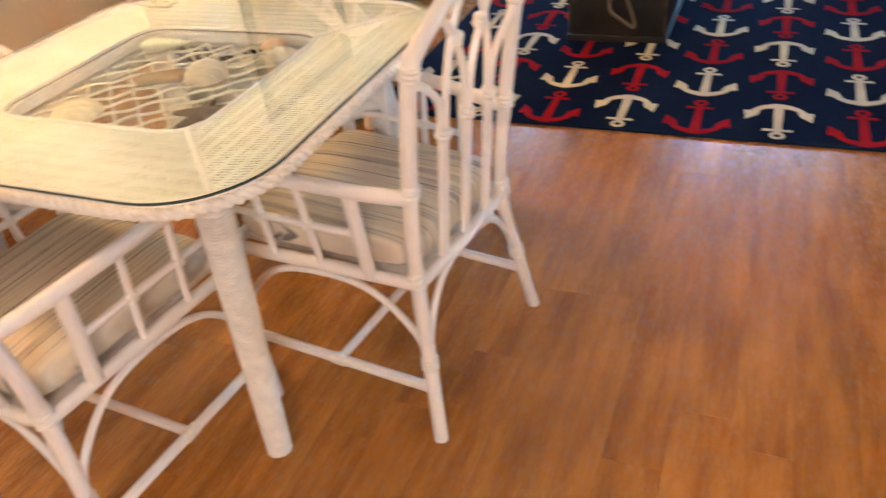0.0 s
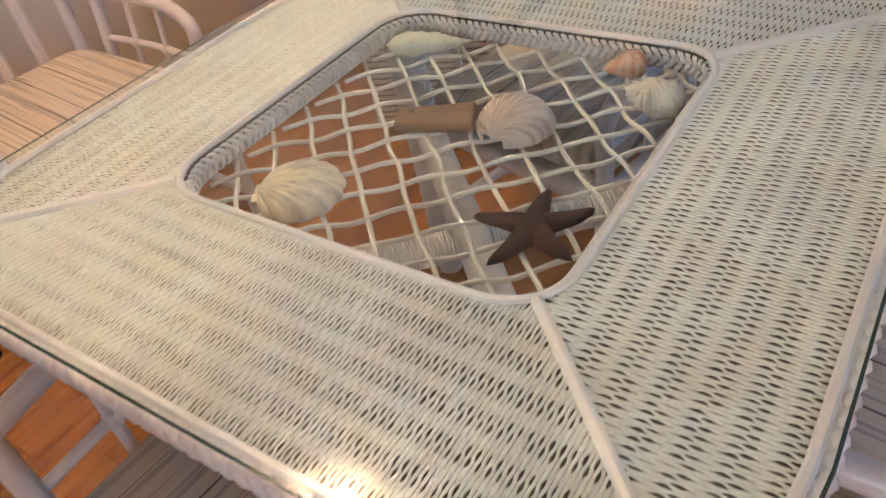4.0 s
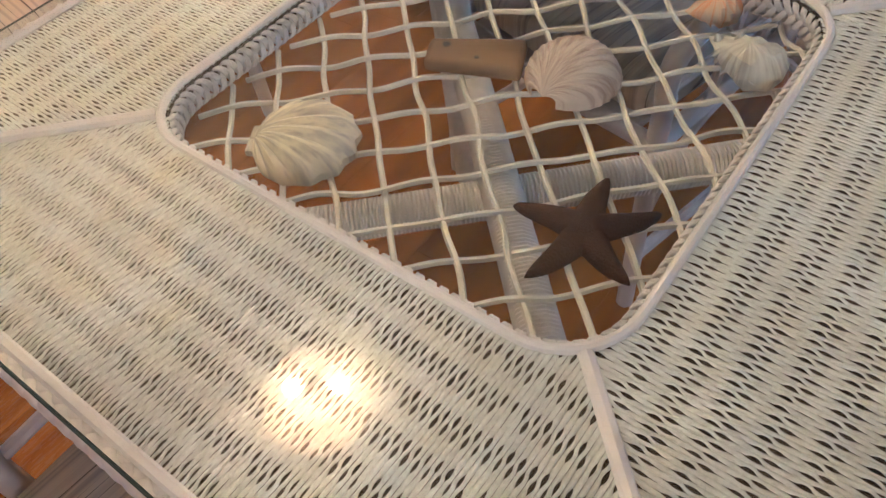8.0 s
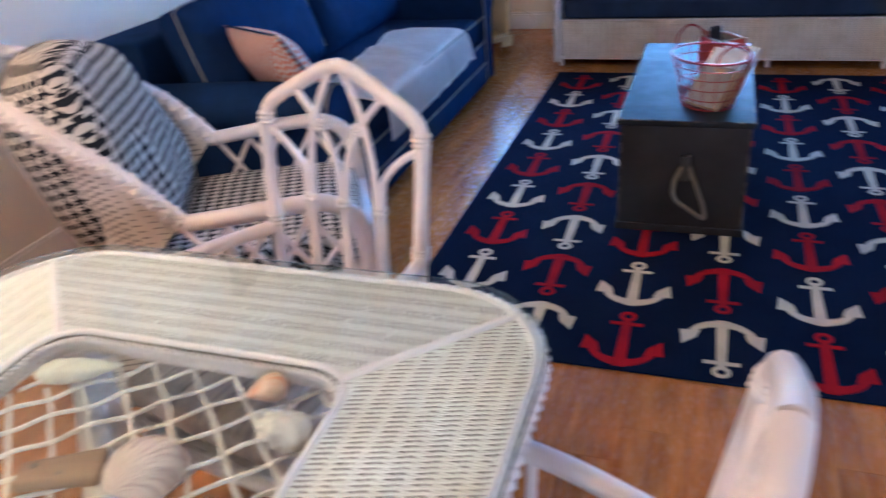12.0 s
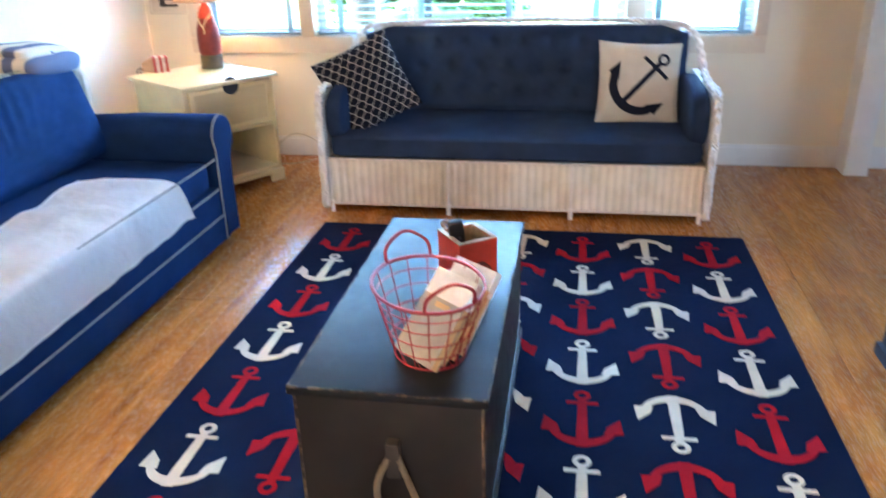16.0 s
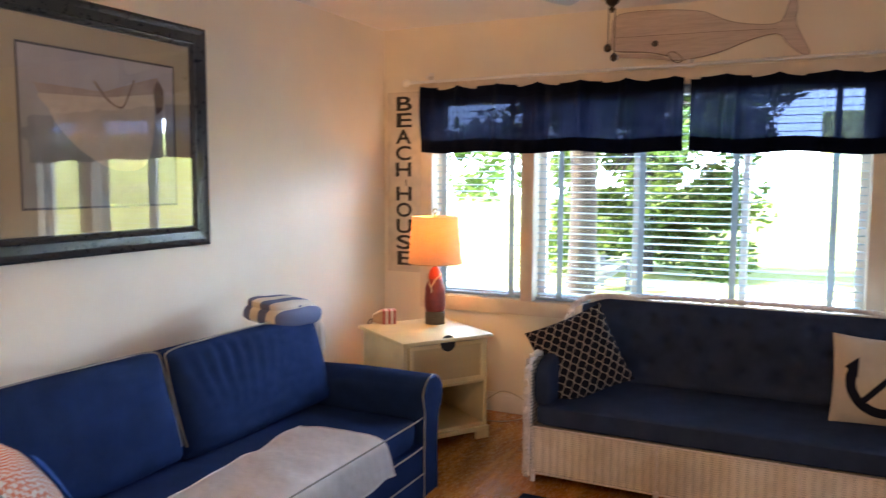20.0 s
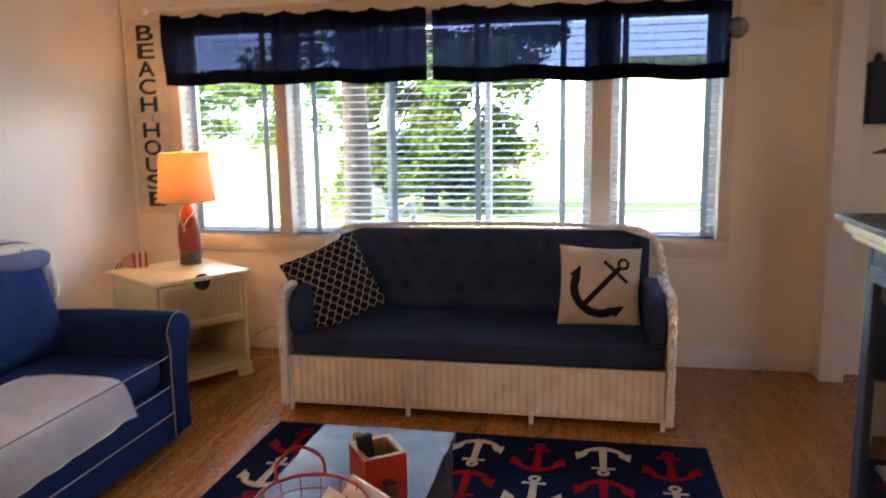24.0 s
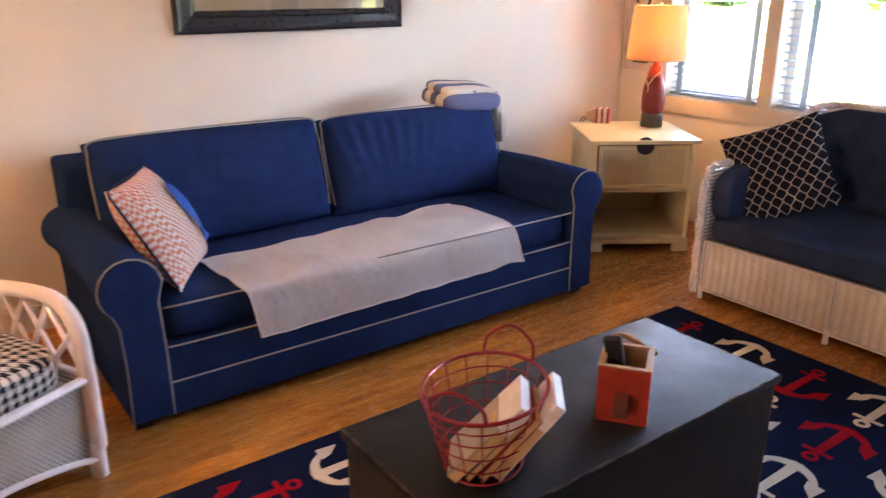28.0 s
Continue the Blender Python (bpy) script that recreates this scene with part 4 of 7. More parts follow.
def twist(pts, r, turns, strands=3, n=10):
    """Laid rope along the points."""
    p = spline(pts, n)
    bm = bmesh.new()
    for j in range(strands):
        q = []
        for i, c in enumerate(p):
            d = (p[min(i + 1, len(p) - 1)] - p[max(i - 1, 0)]).normalized()
            s = d.cross(Vector((0.3, 0.2, 0.93))).normalized()
            u = d.cross(s)
            w = 2 * math.pi * (turns * i / len(p) + j / strands)
            q.append(c + (s * math.cos(w) + u * math.sin(w)) * r * 0.55)
        tube(bm, q, r * 0.62, 6)
    return bm


IRON = plain("dull_iron", (0.055, 0.048, 0.042), 0.55, 0.4)
for y, s in ((KY0, -1), (KY1, 1)):
    xm = (KX0 + KX1) / 2 + 0.012
    part("handle_cleat", boxes((xm - 0.016, xm + 0.016, min(y + 0.008 * -s, y + 0.022 * s), max(y + 0.008 * -s, y + 0.022 * s), 0.22, 0.315), bevel=0.004), IRON, chest, "dull iron cleat")
    part("rope_handle", twist([(xm - 0.004, y + s * 0.012, 0.285), (xm - 0.035, y + s * 0.03, 0.22), (xm - 0.03, y + s * 0.04, 0.16), (xm + 0.02, y + s * 0.04, 0.12), (xm + 0.075, y + s * 0.035, 0.085), (xm + 0.07, y + s * 0.03, 0.13), (xm + 0.045, y + s * 0.03, 0.20), (xm + 0.01, y + s * 0.012, 0.28)], 0.008, 14), ROPE, chest, "grey rope handle")
WORN = Mat("rubbed_bare_edge", 0.8, 0, 0.2)
wv = WORN.coords()
WORN.color(WORN.ramp(WORN.noise(wv, 22, 6, 0.7), [(0.42, (0.020, 0.018, 0.017)), (0.60, (0.13, 0.09, 0.06))]))
for x, y in ((KX0 + 0.010, KY0 + 0.010), (KX1 - 0.010, KY0 + 0.010), (KX1 - 0.010, KY1 - 0.010), (KX0 + 0.010, KY1 - 0.010)):
    part("worn_edge", rod([(x, y, 0.03), (x, y, 0.414)], 0.0045, 6), WORN.m, chest, "rubbed brown edge")
for a, b in (((KX0, KY0), (KX1, KY0)), ((KX1, KY0), (KX1, KY1)), ((KX1, KY1), (KX0, KY1)), ((KX0, KY1), (KX0, KY0))):
    pts = [(a[0] + (b[0] - a[0]) * i / 24, a[1] + (b[1] - a[1]) * i / 24, 0.4385 + 0.0025 * noise.noise(Vector((i * 0.9, a[0] * 9, a[1] * 9)))) for i in range(25)]
    part("worn_lid_edge", tube(bmesh.new(), pts, lambda f: 0.0042 + 0.0012 * math.sin(f * 57), 6), WORN.m, chest, "rubbed brown lid edge")
CT = 0.4535

# ---- wire basket with books ----
WIRE = plain("red_coated_wire", (0.30, 0.018, 0.025), 0.35, 0.3)
BX, BY = -0.385, 2.475
basket = thing("wire_basket", pose(BX, BY, CT, 0, 0, 30), "red wire basket with loop handles, standing on the chest", "basket")


def oval(a, b, z, n=28):
    return [(a * math.cos(2 * math.pi * i / n), b * math.sin(2 * math.pi * i / n), z) for i in range(n)]


def size_at(f):
    return 0.084 + 0.046 * f, 0.096 + 0.064 * f


for z, r in ((0.004, 0.0028), (0.04, 0.0018), (0.08, 0.0018), (0.12, 0.0018), (0.155, 0.0018), (0.185, 0.0045)):
    a, b = size_at(z / 0.185)
    part("rim" if r > 0.004 else "hoop", tube(bmesh.new(), oval(a, b, z), r, 6, True), WIRE, basket)
for i in range(16):
    t = 2 * math.pi * i / 16
    (a0, b0), (a1, b1) = size_at(0), size_at(1)
    part("upright_wire", rod([(a0 * math.cos(t), b0 * math.sin(t), 0.004), (a1 * math.cos(t), b1 * math.sin(t), 0.185)], 0.0016, 5), WIRE, basket)
for i in range(7):
    x = -0.072 + 0.024 * i
    y = 0.096 * math.sqrt(max(0, 1 - (x / 0.084) ** 2))
    part("base_wire", rod([(x, -y, 0.003), (x, y, 0.003)], 0.0014, 5), WIRE, basket)
for s in (-1, 1):
    part("handle", rod([(-0.058, s * 0.143, 0.185), (-0.052, s * 0.156, 0.225), (0, s * 0.168, 0.254), (0.052, s * 0.156, 0.225), (0.058, s * 0.143, 0.185)], 0.0042, 6), WIRE, basket)
COVERS = [("grey_book_cover", (0.36, 0.33, 0.29)), ("tan_book_cover", (0.45, 0.27, 0.13)), ("white_book_cover", (0.68, 0.68, 0.72)), ("red_book_cover", (0.50, 0.06, 0.03))]
SLEEVE = plain("white_paper_sleeve", (0.80, 0.80, 0.84), 0.6)
PAPER = plain("book_paper", (0.62, 0.42, 0.22), 0.9)
for i, (t, h, lean, x) in enumerate(((0.024, 0.225, 46, -0.045), (0.012, 0.195, 44, -0.010), (0.016, 0.185, 42, 0.022), (0.022, 0.215, 40, 0.050))):
    mat = plain(COVERS[(0, 1, 3, 2)[i]][0], COVERS[(0, 1, 3, 2)[i]][1], 0.45)
    name = ("grey", "tan", "red", "white")[i]
    book = thing("book", pose(BX + x * 0.55, BY - 0.066 + 0.026 * i, CT + 0.012, 0, 0, -40) @ pose(0, 0, 0, -lean + 4, 0, 0), "%s paperback book leaning in the wire basket" % name, "book", "books in the basket")
    part("page_block", boxes((-0.068, 0.068, -t / 2 + 0.0015, t / 2 - 0.0015, 0.001, h - 0.002)), PAPER, book, "cream page block", smooth=False)
    part("front_cover", boxes((-0.07, 0.07, -t / 2, -t / 2 + 0.0012, 0, h)), mat, book, smooth=False)
    part("back_cover", boxes((-0.07, 0.07, t / 2 - 0.0012, t / 2, 0, h)), mat, book, smooth=False)
    part("spine", boxes((-0.0715, -0.0695, -t / 2, t / 2, 0, h)), mat, book, smooth=False)
    if i in (0, 3):
        part("paper_sleeve", boxes((-0.0712, 0.0712, -t / 2 - 0.0004, t / 2 + 0.0004, h * 0.70, h + 0.0006)), SLEEVE, book, "white paper sleeve", smooth=False)
        part("title_bar", boxes((-0.02, 0.03, -t / 2 - 0.0006, -t / 2 - 0.0001, h * 0.6, h * 0.66)), PAPER, book, "pale line of lettering", smooth=False)

# ---- red wooden box with remote ----
CX, CY = -0.350, 2.885
REDBOX = painted("red_painted_wood", (0.46, 0.045, 0.022), 0.45, 0.15, 20, 0.15)
RAW = wood("raw_pine", (0.25, 0.15, 0.07), (0.46, 0.33, 0.19), 2, 0.7, 10, 10, False)
caddy = thing("wooden_box", pose(CX, CY, CT, 0, 0, 36) @ Matrix.Diagonal((1.04, 0.90, 1.06, 1)), "red painted open wooden box with a peg handle", "box")
for r in ((-0.058, 0.058, -0.075, -0.063), (-0.058, 0.058, 0.063, 0.075), (-0.058, -0.046, -0.063, 0.063), (0.046, 0.058, -0.063, 0.063)):
    part("side_panel", boxes((*r, 0, 0.135), bevel=0.002), REDBOX, caddy)
part("rim", boxes((-0.059, 0.059, -0.076, -0.062, 0.1352, 0.138), (-0.059, 0.059, 0.062, 0.076, 0.1352, 0.138), (-0.059, -0.045, -0.062, 0.062, 0.1352, 0.138), (0.045, 0.059, -0.062, 0.062, 0.1352, 0.138)), RAW, caddy, "bare wood rim", smooth=False)
part("bottom", boxes((-0.046, 0.046, -0.063, 0.063, 0.001, 0.01)), RAW, caddy, smooth=False)
part("lining", boxes((-0.0455, -0.044, -0.062, 0.062, 0.01, 0.133), (0.044, 0.0455, -0.062, 0.062, 0.01, 0.133), (-0.044, 0.044, 0.0605, 0.0625, 0.01, 0.133)), RAW, caddy, "bare wood inside", smooth=False)
part("peg", boxes((-0.016, 0.016, -0.128, -0.0755, 0.035, 0.078), bevel=0.005), plain("dark_red_peg", (0.10, 0.025, 0.022), 0.6), caddy, "dark red peg handle")
part("rope_loop", twist([(-0.03, 0.07, 0.12), (-0.035, 0.095, 0.145), (-0.01, 0.115, 0.138), (0.05, 0.105, 0.115), (0.06, 0.082, 0.12)], 0.006, 8), plain("manila_rope", (0.36, 0.22, 0.11), 0.9), caddy, "frayed manila rope")
remote = thing("remote_control", pose(CX - 0.02, CY + 0.02, CT + 0.012) @ pose(0, 0, 0, 12, -8, 20), "black remote control standing in the red box", "remote control")
part("case", boxes((-0.022, 0.022, -0.010, 0.010, 0, 0.185), bevel=0.006, seg=3), BLACK, remote)
for i in range(8):
    part("button", boxes((-0.012 + 0.014 * (i % 2), -0.004 + 0.014 * (i % 2), -0.0118, -0.0098, 0.06 + 0.022 * (i // 2), 0.068 + 0.022 * (i // 2))), plain("grey_rubber_button", (0.10, 0.10, 0.11), 0.7) if i == 0 else bpy.data.materials["grey_rubber_button"], remote, smooth=False)

# ---- navy sofa ----
sofa = thing("sofa", pose(0, 0, 0), "navy cotton sofa with rolled arms and cream piping", "sofa")
SY0, SY1, SX0, SXB = 1.97, 4.245, -1.692, -2.78
part("base", boxes((SXB + 0.02, SX0 - 0.004, SY0 + 0.10, SY1 - 0.10, 0.045, 0.30), bevel=0.015), NAVY, sofa)
part("front_panel", boxes((SX0 - 0.010, SX0 + 0.006, SY0 + 0.18, SY1 - 0.17, 0.04, 0.160), bevel=0.006), NAVY, sofa)
part("piping", rod([(SX0 + 0.006, SY0 + 0.195, 0.164), (SX0 + 0.006, SY1 - 0.18, 0.164)], 0.0038, 6), PIPING, sofa, "cream piping")
part("back_frame", boxes((SXB + 0.005, SXB + 0.26, SY0 + 0.09, SY1 - 0.05, 0.10, 0.780), bevel=0.03, seg=3), NAVY, sofa)
seat = part("seat_cushion", soft_box(0.82, SY1 - SY0 - 0.40, 0.155, 0.28, 0.10, 64, 16, 0.006), NAVY, sofa, m=pose(-2.112, (SY0 + SY1) / 2, 0.370))
for z in (0.292, 0.436):
    part("piping", rod([(SX0 - 0.002, SY0 + 0.200, z), (SX0 + 0.004, SY0 + 0.35, z), (SX0 + 0.004, 3.1, z + 0.002), (SX0 + 0.004, SY1 - 0.35, z), (SX0 - 0.002, SY1 - 0.195, z)], 0.0038, 6), PIPING, sofa, "cream piping")


def arm(y0, y1, outer):
    """A rolled arm: an upright slab whose top flares into a roll."""
    c = (y0 + 0.105, 0.525) if outer < 0 else (y1 - 0.105, 0.525)
    r = 0.102
    if outer < 0:
        loop = [(y1, 0.04), (y1, 0.30), (y1 - 0.005, 0.47)]
        loop += [(c[0] + r * math.cos(radians(a)), c[1] + r * math.sin(radians(a))) for a in range(10, 231, 20)]
        loop += [(y0 + 0.055, 0.40), (y0 + 0.06, 0.25), (y0 + 0.055, 0.04)]
    else:
        loop = [(y1 - 0.055, 0.04), (y1 - 0.06, 0.25), (y1 - 0.055, 0.40)]
        loop += [(c[0] + r * math.cos(radians(a)), c[1] + r * math.sin(radians(a))) for a in range(-50, 171, 20)]
        loop += [(y0 + 0.005, 0.47), (y0, 0.30), (y0, 0.04)]
    return loop


for y0, y1, o in ((SY0, SY0 + 0.19, -1), (SY1 - 0.19, SY1, 1)):
    loop = arm(y0, y1, o)
    bm = bmesh.new()
    xs = (SX0 + 0.012, SX0 - 0.004, SX0 - 0.4, SXB + 0.25, SXB + 0.08)
    rows = []
    for i, x in enumerate(xs):
        sc = 0.96 if i == 0 else 1.0
        cy, cz = sum(p[0] for p in loop) / len(loop), 0.36
        drop = 0.0 if i < 3 else (0.02 if i == 3 else 0.05)
        rows.append([bm.verts.new((x, cy + (p[0] - cy) * sc, (cz + (p[1] - cz) * sc) - drop * (p[1] > 0.4))) for p in loop])
    for a, b in zip(rows, rows[1:]):
        for j in range(len(loop)):
            bm.faces.new((a[j], a[(j + 1) % len(loop)], b[(j + 1) % len(loop)], b[j]))
    bm.faces.new(rows[0][::-1]), bm.faces.new(rows[-1])
    bmesh.ops.recalc_face_normals(bm, faces=bm.faces)
    a_ob = part("arm", bm, NAVY, sofa)
    part("piping", tube(bmesh.new(), [Vector((SX0 + 0.006, p[0], p[1])) for p in loop], 0.0038, 6), PIPING, a_ob, "cream piping")
    part("foot", boxes((SX0 - 0.10, SX0 - 0.04, (y0 + y1) / 2 - 0.03, (y0 + y1) / 2 + 0.03, 0, 0.045)), BLACK, sofa, smooth=False)


def back_cushion(w, h, t, gather, seed):
    """A boxy stuffed cushion in x and z, its front towards -y, with gathers fanning from a corner."""
    bm = bmesh.new()
    nx, nz = 90, 44
    for sgn in (-1, 1):
        grid = []
        for i in range(nx + 1):
            row = []
            for j in range(nz + 1):
                u, v = math.sin(math.pi / 2 * (2 * i / nx - 1)), math.sin(math.pi / 2 * (2 * j / nz - 1))
                body = ((1 - abs(u) ** 9) * (1 - abs(v) ** 6)) ** 0.36
                x, z = u * w / 2 * (1 - 0.02 * (1 - v * v)), v * h / 2 * (1 + 0.012 * math.sin(u * 3 + seed) - 0.03 * u ** 6)
                y = sgn * t / 2 * body * (1 + 0.10 * (1 - u * u) * (1 - v * v))
                if sgn < 0:
                    pull = math.exp(-((u + 0.45) / 0.5) ** 2) * math.exp(-((v - 0.55) / 0.55) ** 2) * gather
                    y += body * pull * 0.0075 * math.sin(x * 78 + 10 * (1 - v) ** 2 * (u + 0.4) + seed)
                    y += body * 0.011 * noise.noise(Vector((u * 2.2 + seed, v * 1.8, seed))) + body * 0.005 * noise.noise(Vector((u * 5 + v * 3, v * 6 - u * 2, seed)))
                row.append(bm.verts.new((x, y, z)))
            grid.append(row)
        for i in range(nx):
            for j in range(nz):
                f = (grid[i][j], grid[i + 1][j], grid[i + 1][j + 1], grid[i][j + 1])
                bm.faces.new(f if sgn < 0 else f[::-1])
    bmesh.ops.remove_doubles(bm, verts=bm.verts, dist=1e-5)
    return bm


for y0, y1, z, gather in ((2.125, 3.10, 0.662, 0.25), (3.11, 4.115, 0.650, 1.0)):
    w = y1 - y0
    cu = part("back_cushion", back_cushion(w, 0.455, 0.20, gather, y0), NAVY, sofa, m=pose(-2.355, (y0 + y1) / 2, z, -17, 0, 90), crease=180)
    e = [(s * w / 2 * k, -0.045, q) for s, k, q in ((-1, 0.985, -0.17), (-1, 0.995, 0.0), (-1, 0.985, 0.16), (-1, 0.93, 0.219), (-1, 0.5, 0.230), (1, 0.0, 0.232), (1, 0.5, 0.230), (1, 0.93, 0.219), (1, 0.985, 0.16), (1, 0.995, 0.0), (1, 0.985, -0.17))]
    part("piping", rod(e, 0.0040, 6), PIPING, cu, "cream piping")
# quilt
QUILT = Mat("white_quilted_cotton", 0.9, 0, 0.15)
v = QUILT.coords(scale=(1, 1, 1))
vo = QUILT.node("TexVoronoi", Vector=v, Scale=26.0)
vo.feature = "SMOOTH_F1"
QUILT.color(QUILT.ramp(QUILT.noise(v, 5, 5), [(0.3, (0.80, 0.74, 0.70)), (0.7, (0.90, 0.85, 0.81))]))
QUILT.bump(QUILT.math("ADD", vo.outputs["Distance"], QUILT.math("MULTIPLY", QUILT.noise(v, 90, 3), 0.4)), 0.6, 0.006)
bm = bmesh.new()
path = [(-2.06, 0.455), (-1.97, 0.462), (-1.86, 0.461), (-1.755, 0.456), (-1.70, 0.446), (-1.677, 0.424), (-1.669, 0.37), (-1.667, 0.31), (-1.667, 0.262)]
path = [(q.x, q.z) for q in spline([(x, 0, z) for x, z in path], 4)]
rows = []
for j in range(41):
    f = j / 40
    y = 2.49 + 1.245 * f
    row = []
    for i, (x, z) in enumerate(path):
        g = i / (len(path) - 1)
        skew = -0.16 * (1 - g)
        hem = 0.035 * (f - 0.5) * max(0, g - 0.6) * 2
        q = Vector((x - (0.09 * f - 0.045) * (1 - g) + 0.03 * (1 - g) * noise.noise(Vector((y * 2, 0, 3))), y + skew * 0.6, z + hem + 0.013 * noise.noise(Vector((x * 9, y * 7, 0))) + 0.048 * max(0, noise.noise(Vector((x * 3 + y * 5, y * 1.5, 7))) - 0.05) * min(1, 3 * g + 0.2) * (g < 0.55)))
        q.x += 0.010 * g * abs(noise.noise(Vector((0, y * 6, 5))))
        row.append(bm.verts.new(q))
    rows.append(row)
for a, b in zip(rows, rows[1:]):
    for i in range(len(path) - 1):
        bm.faces.new((a[i], a[i + 1], b[i + 1], b[i]))
hem_lines = [[v.co.copy() for v in line] for line in (rows[0], rows[-1], [r[0] for r in rows], [r[-1] for r in rows])]
HEM = fabric("quilt_hem", (0.70, 0.65, 0.61))
bmesh.ops.solidify(bm, geom=bm.faces[:], thickness=-0.007)
bmesh.ops.recalc_face_normals(bm, faces=bm.faces)
quilt = thing("quilt", pose(0, 0, 0), "white quilted throw spread over the navy sofa seat", "blanket")
part("cover", bm, QUILT.m, quilt)
for j, edge in enumerate(hem_lines):
    part("hem", tube(bmesh.new(), edge, 0.0035, 6), HEM, quilt)


def two_tone(name, a, b, kind, scale, rot=0.0):
    """Woven patterns: gingham, houndstooth, stripes or a trellis."""
    k = Mat(name, 0.95, 0, 0.1)
    if kind == "check":
        c1 = k.node("TexChecker", Vector=k.coords(rot=(0.0, rot, 0.0)), Scale=scale)
        k.put(c1.inputs["Color1"], a), k.put(c1.inputs["Color2"], b)
        k.color(c1.outputs[0])
    elif kind == "hound":
        v = k.coords(scale=(scale, scale, scale))
        sep = k.node("SeparateXYZ", Vector=v)
        x, y = (k.math("ADD", sep.outputs[0], sep.outputs[1]), sep.outputs[2]) if rot else (sep.outputs[0], k.math("ADD", sep.outputs[1], sep.outputs[2]))
        fx, fy = k.math("FRACT", x), k.math("FRACT", y)
        diag = k.math("GREATER_THAN", k.math("FRACT", k.math("MULTIPLY", k.math("ADD", x, y), 2.0)), 0.5)
        bx, by = k.math("GREATER_THAN", fx, 0.5), k.math("GREATER_THAN", fy, 0.5)
        both = k.math("MULTIPLY", bx, by)
        one = k.math("ABSOLUTE", k.math("SUBTRACT", bx, by))
        k.color(k.mix(k.math("ADD", both, k.math("MULTIPLY", one, diag)), a, b))
    elif kind == "stripe":
        w = k.node("TexWave", Vector=k.coords(rot=(rot, 0, 0)), Scale=scale)
        w.bands_direction = "X"
        k.color(k.mix(k.math("GREATER_THAN", w.outputs["Fac"], 0.5), a, b))
    else:
        sep = k.node("SeparateXYZ", Vector=k.coords())
        sway = k.math("MULTIPLY", k.math("SINE", k.math("MULTIPLY", sep.outputs[2], 6.2832 / 0.066)), 0.25)
        u = k.math("MULTIPLY", sep.outputs[0], scale)
        one = k.math("ABSOLUTE", k.math("SUBTRACT", k.math("FRACT", k.math("ADD", u, sway)), 0.5))
        two = k.math("ABSOLUTE", k.math("SUBTRACT", k.math("FRACT", k.math("SUBTRACT", k.math("ADD", u, 0.5), sway)), 0.5))
        k.color(k.mix(k.math("LESS_THAN", k.math("MINIMUM", one, two), 0.06), a, b))
    k.bump(k.noise(k.coords(), 260, 2), 0.4, 0.0012)
    return k.m


GING = two_tone("red_white_gingham", (0.62, 0.20, 0.12), (0.68, 0.60, 0.52), "check", 70)
pl = thing("throw_pillow", Matrix(((-0.858, -0.4355, -0.278, -2.03), (0.516, -0.749, -0.417, 2.285), (-0.026, -0.501, 0.865, 0.615), (0, 0, 0, 1))), "red and white checked pillow with a blue fish patch", "pillow", "sofa pillows")
part("cover", pillow(0.44, 0.42, 0.17, seed=1), GING, pl)
bm = bmesh.new()
fish = [(-0.13, 0.0), (-0.09, 0.035), (-0.02, 0.05), (0.05, 0.03), (0.10, 0.0), (0.14, 0.04), (0.135, -0.045), (0.10, -0.012), (0.04, -0.035), (-0.04, -0.045), (-0.10, -0.03)]
vs = [bm.verts.new((x, -0.088 + 0.9 * x * x + 0.9 * y * y, y)) for x, y in fish]
bm.faces.new(vs)
bm.normal_update()
bmesh.ops.triangulate(bm, faces=bm.faces)
bmesh.ops.subdivide_edges(bm, edges=bm.edges, cuts=2)
for q in bm.verts:
    u, w_ = q.co.x / 0.22, q.co.z / 0.21
    q.co.y = -0.085 * ((1 - abs(u) ** 2.6) * (1 - abs(w_) ** 2.6)) ** 0.55 - 0.013
bm.normal_update()
bmesh.ops.recalc_face_normals(bm, faces=bm.faces)
part("fish_patch", bm, fabric("blue_patch", (0.03, 0.09, 0.28)), pl, "blue fish shaped patch", m=pose(0.07, 0, 0, 0, 82, 0))
part("edging", tube(bmesh.new(), [(x, 0, z) for x, z in rounded(0.217, 0.207, 0.03, 4)], 0.005, 6, True), fabric("navy_edging", (0.02, 0.03, 0.07)), pl, "navy piped edge")
# folded striped throw on the sofa back
STRIPE = two_tone("cream_navy_knit_stripes", (0.13, 0.145, 0.23), (0.66, 0.58, 0.46), "stripe", 3.1)
bm = bmesh.new()
for sx, sy, sz, m in ((0.27, 0.40, 0.100, pose(-2.45, 3.98, 0.893, -3, 8, 0)), (0.22, 0.36, 0.055, pose(-2.47, 3.99, 0.938, -5, 8, 2)), (0.12, 0.06, 0.22, pose(-2.44, 4.185, 0.81, 8, 0, 0)), (0.10, 0.045, 0.18, pose(-2.42, 4.205, 0.73, 5, 0, 0))):
    one = soft_box(sx, sy, sz, 0.6, 0.45, 40, 14, 0.016, sx * 50)
    bmesh.ops.transform(one, matrix=m, verts=one.verts)
    me = bpy.data.meshes.new("tmp")
    one.to_mesh(me)
    one.free()
    bm.from_mesh(me)
    bpy.data.meshes.remove(me)
tagged(part("folded_throw", bm, STRIPE), "cream and navy striped knit throw folded over the sofa back", "blanket")

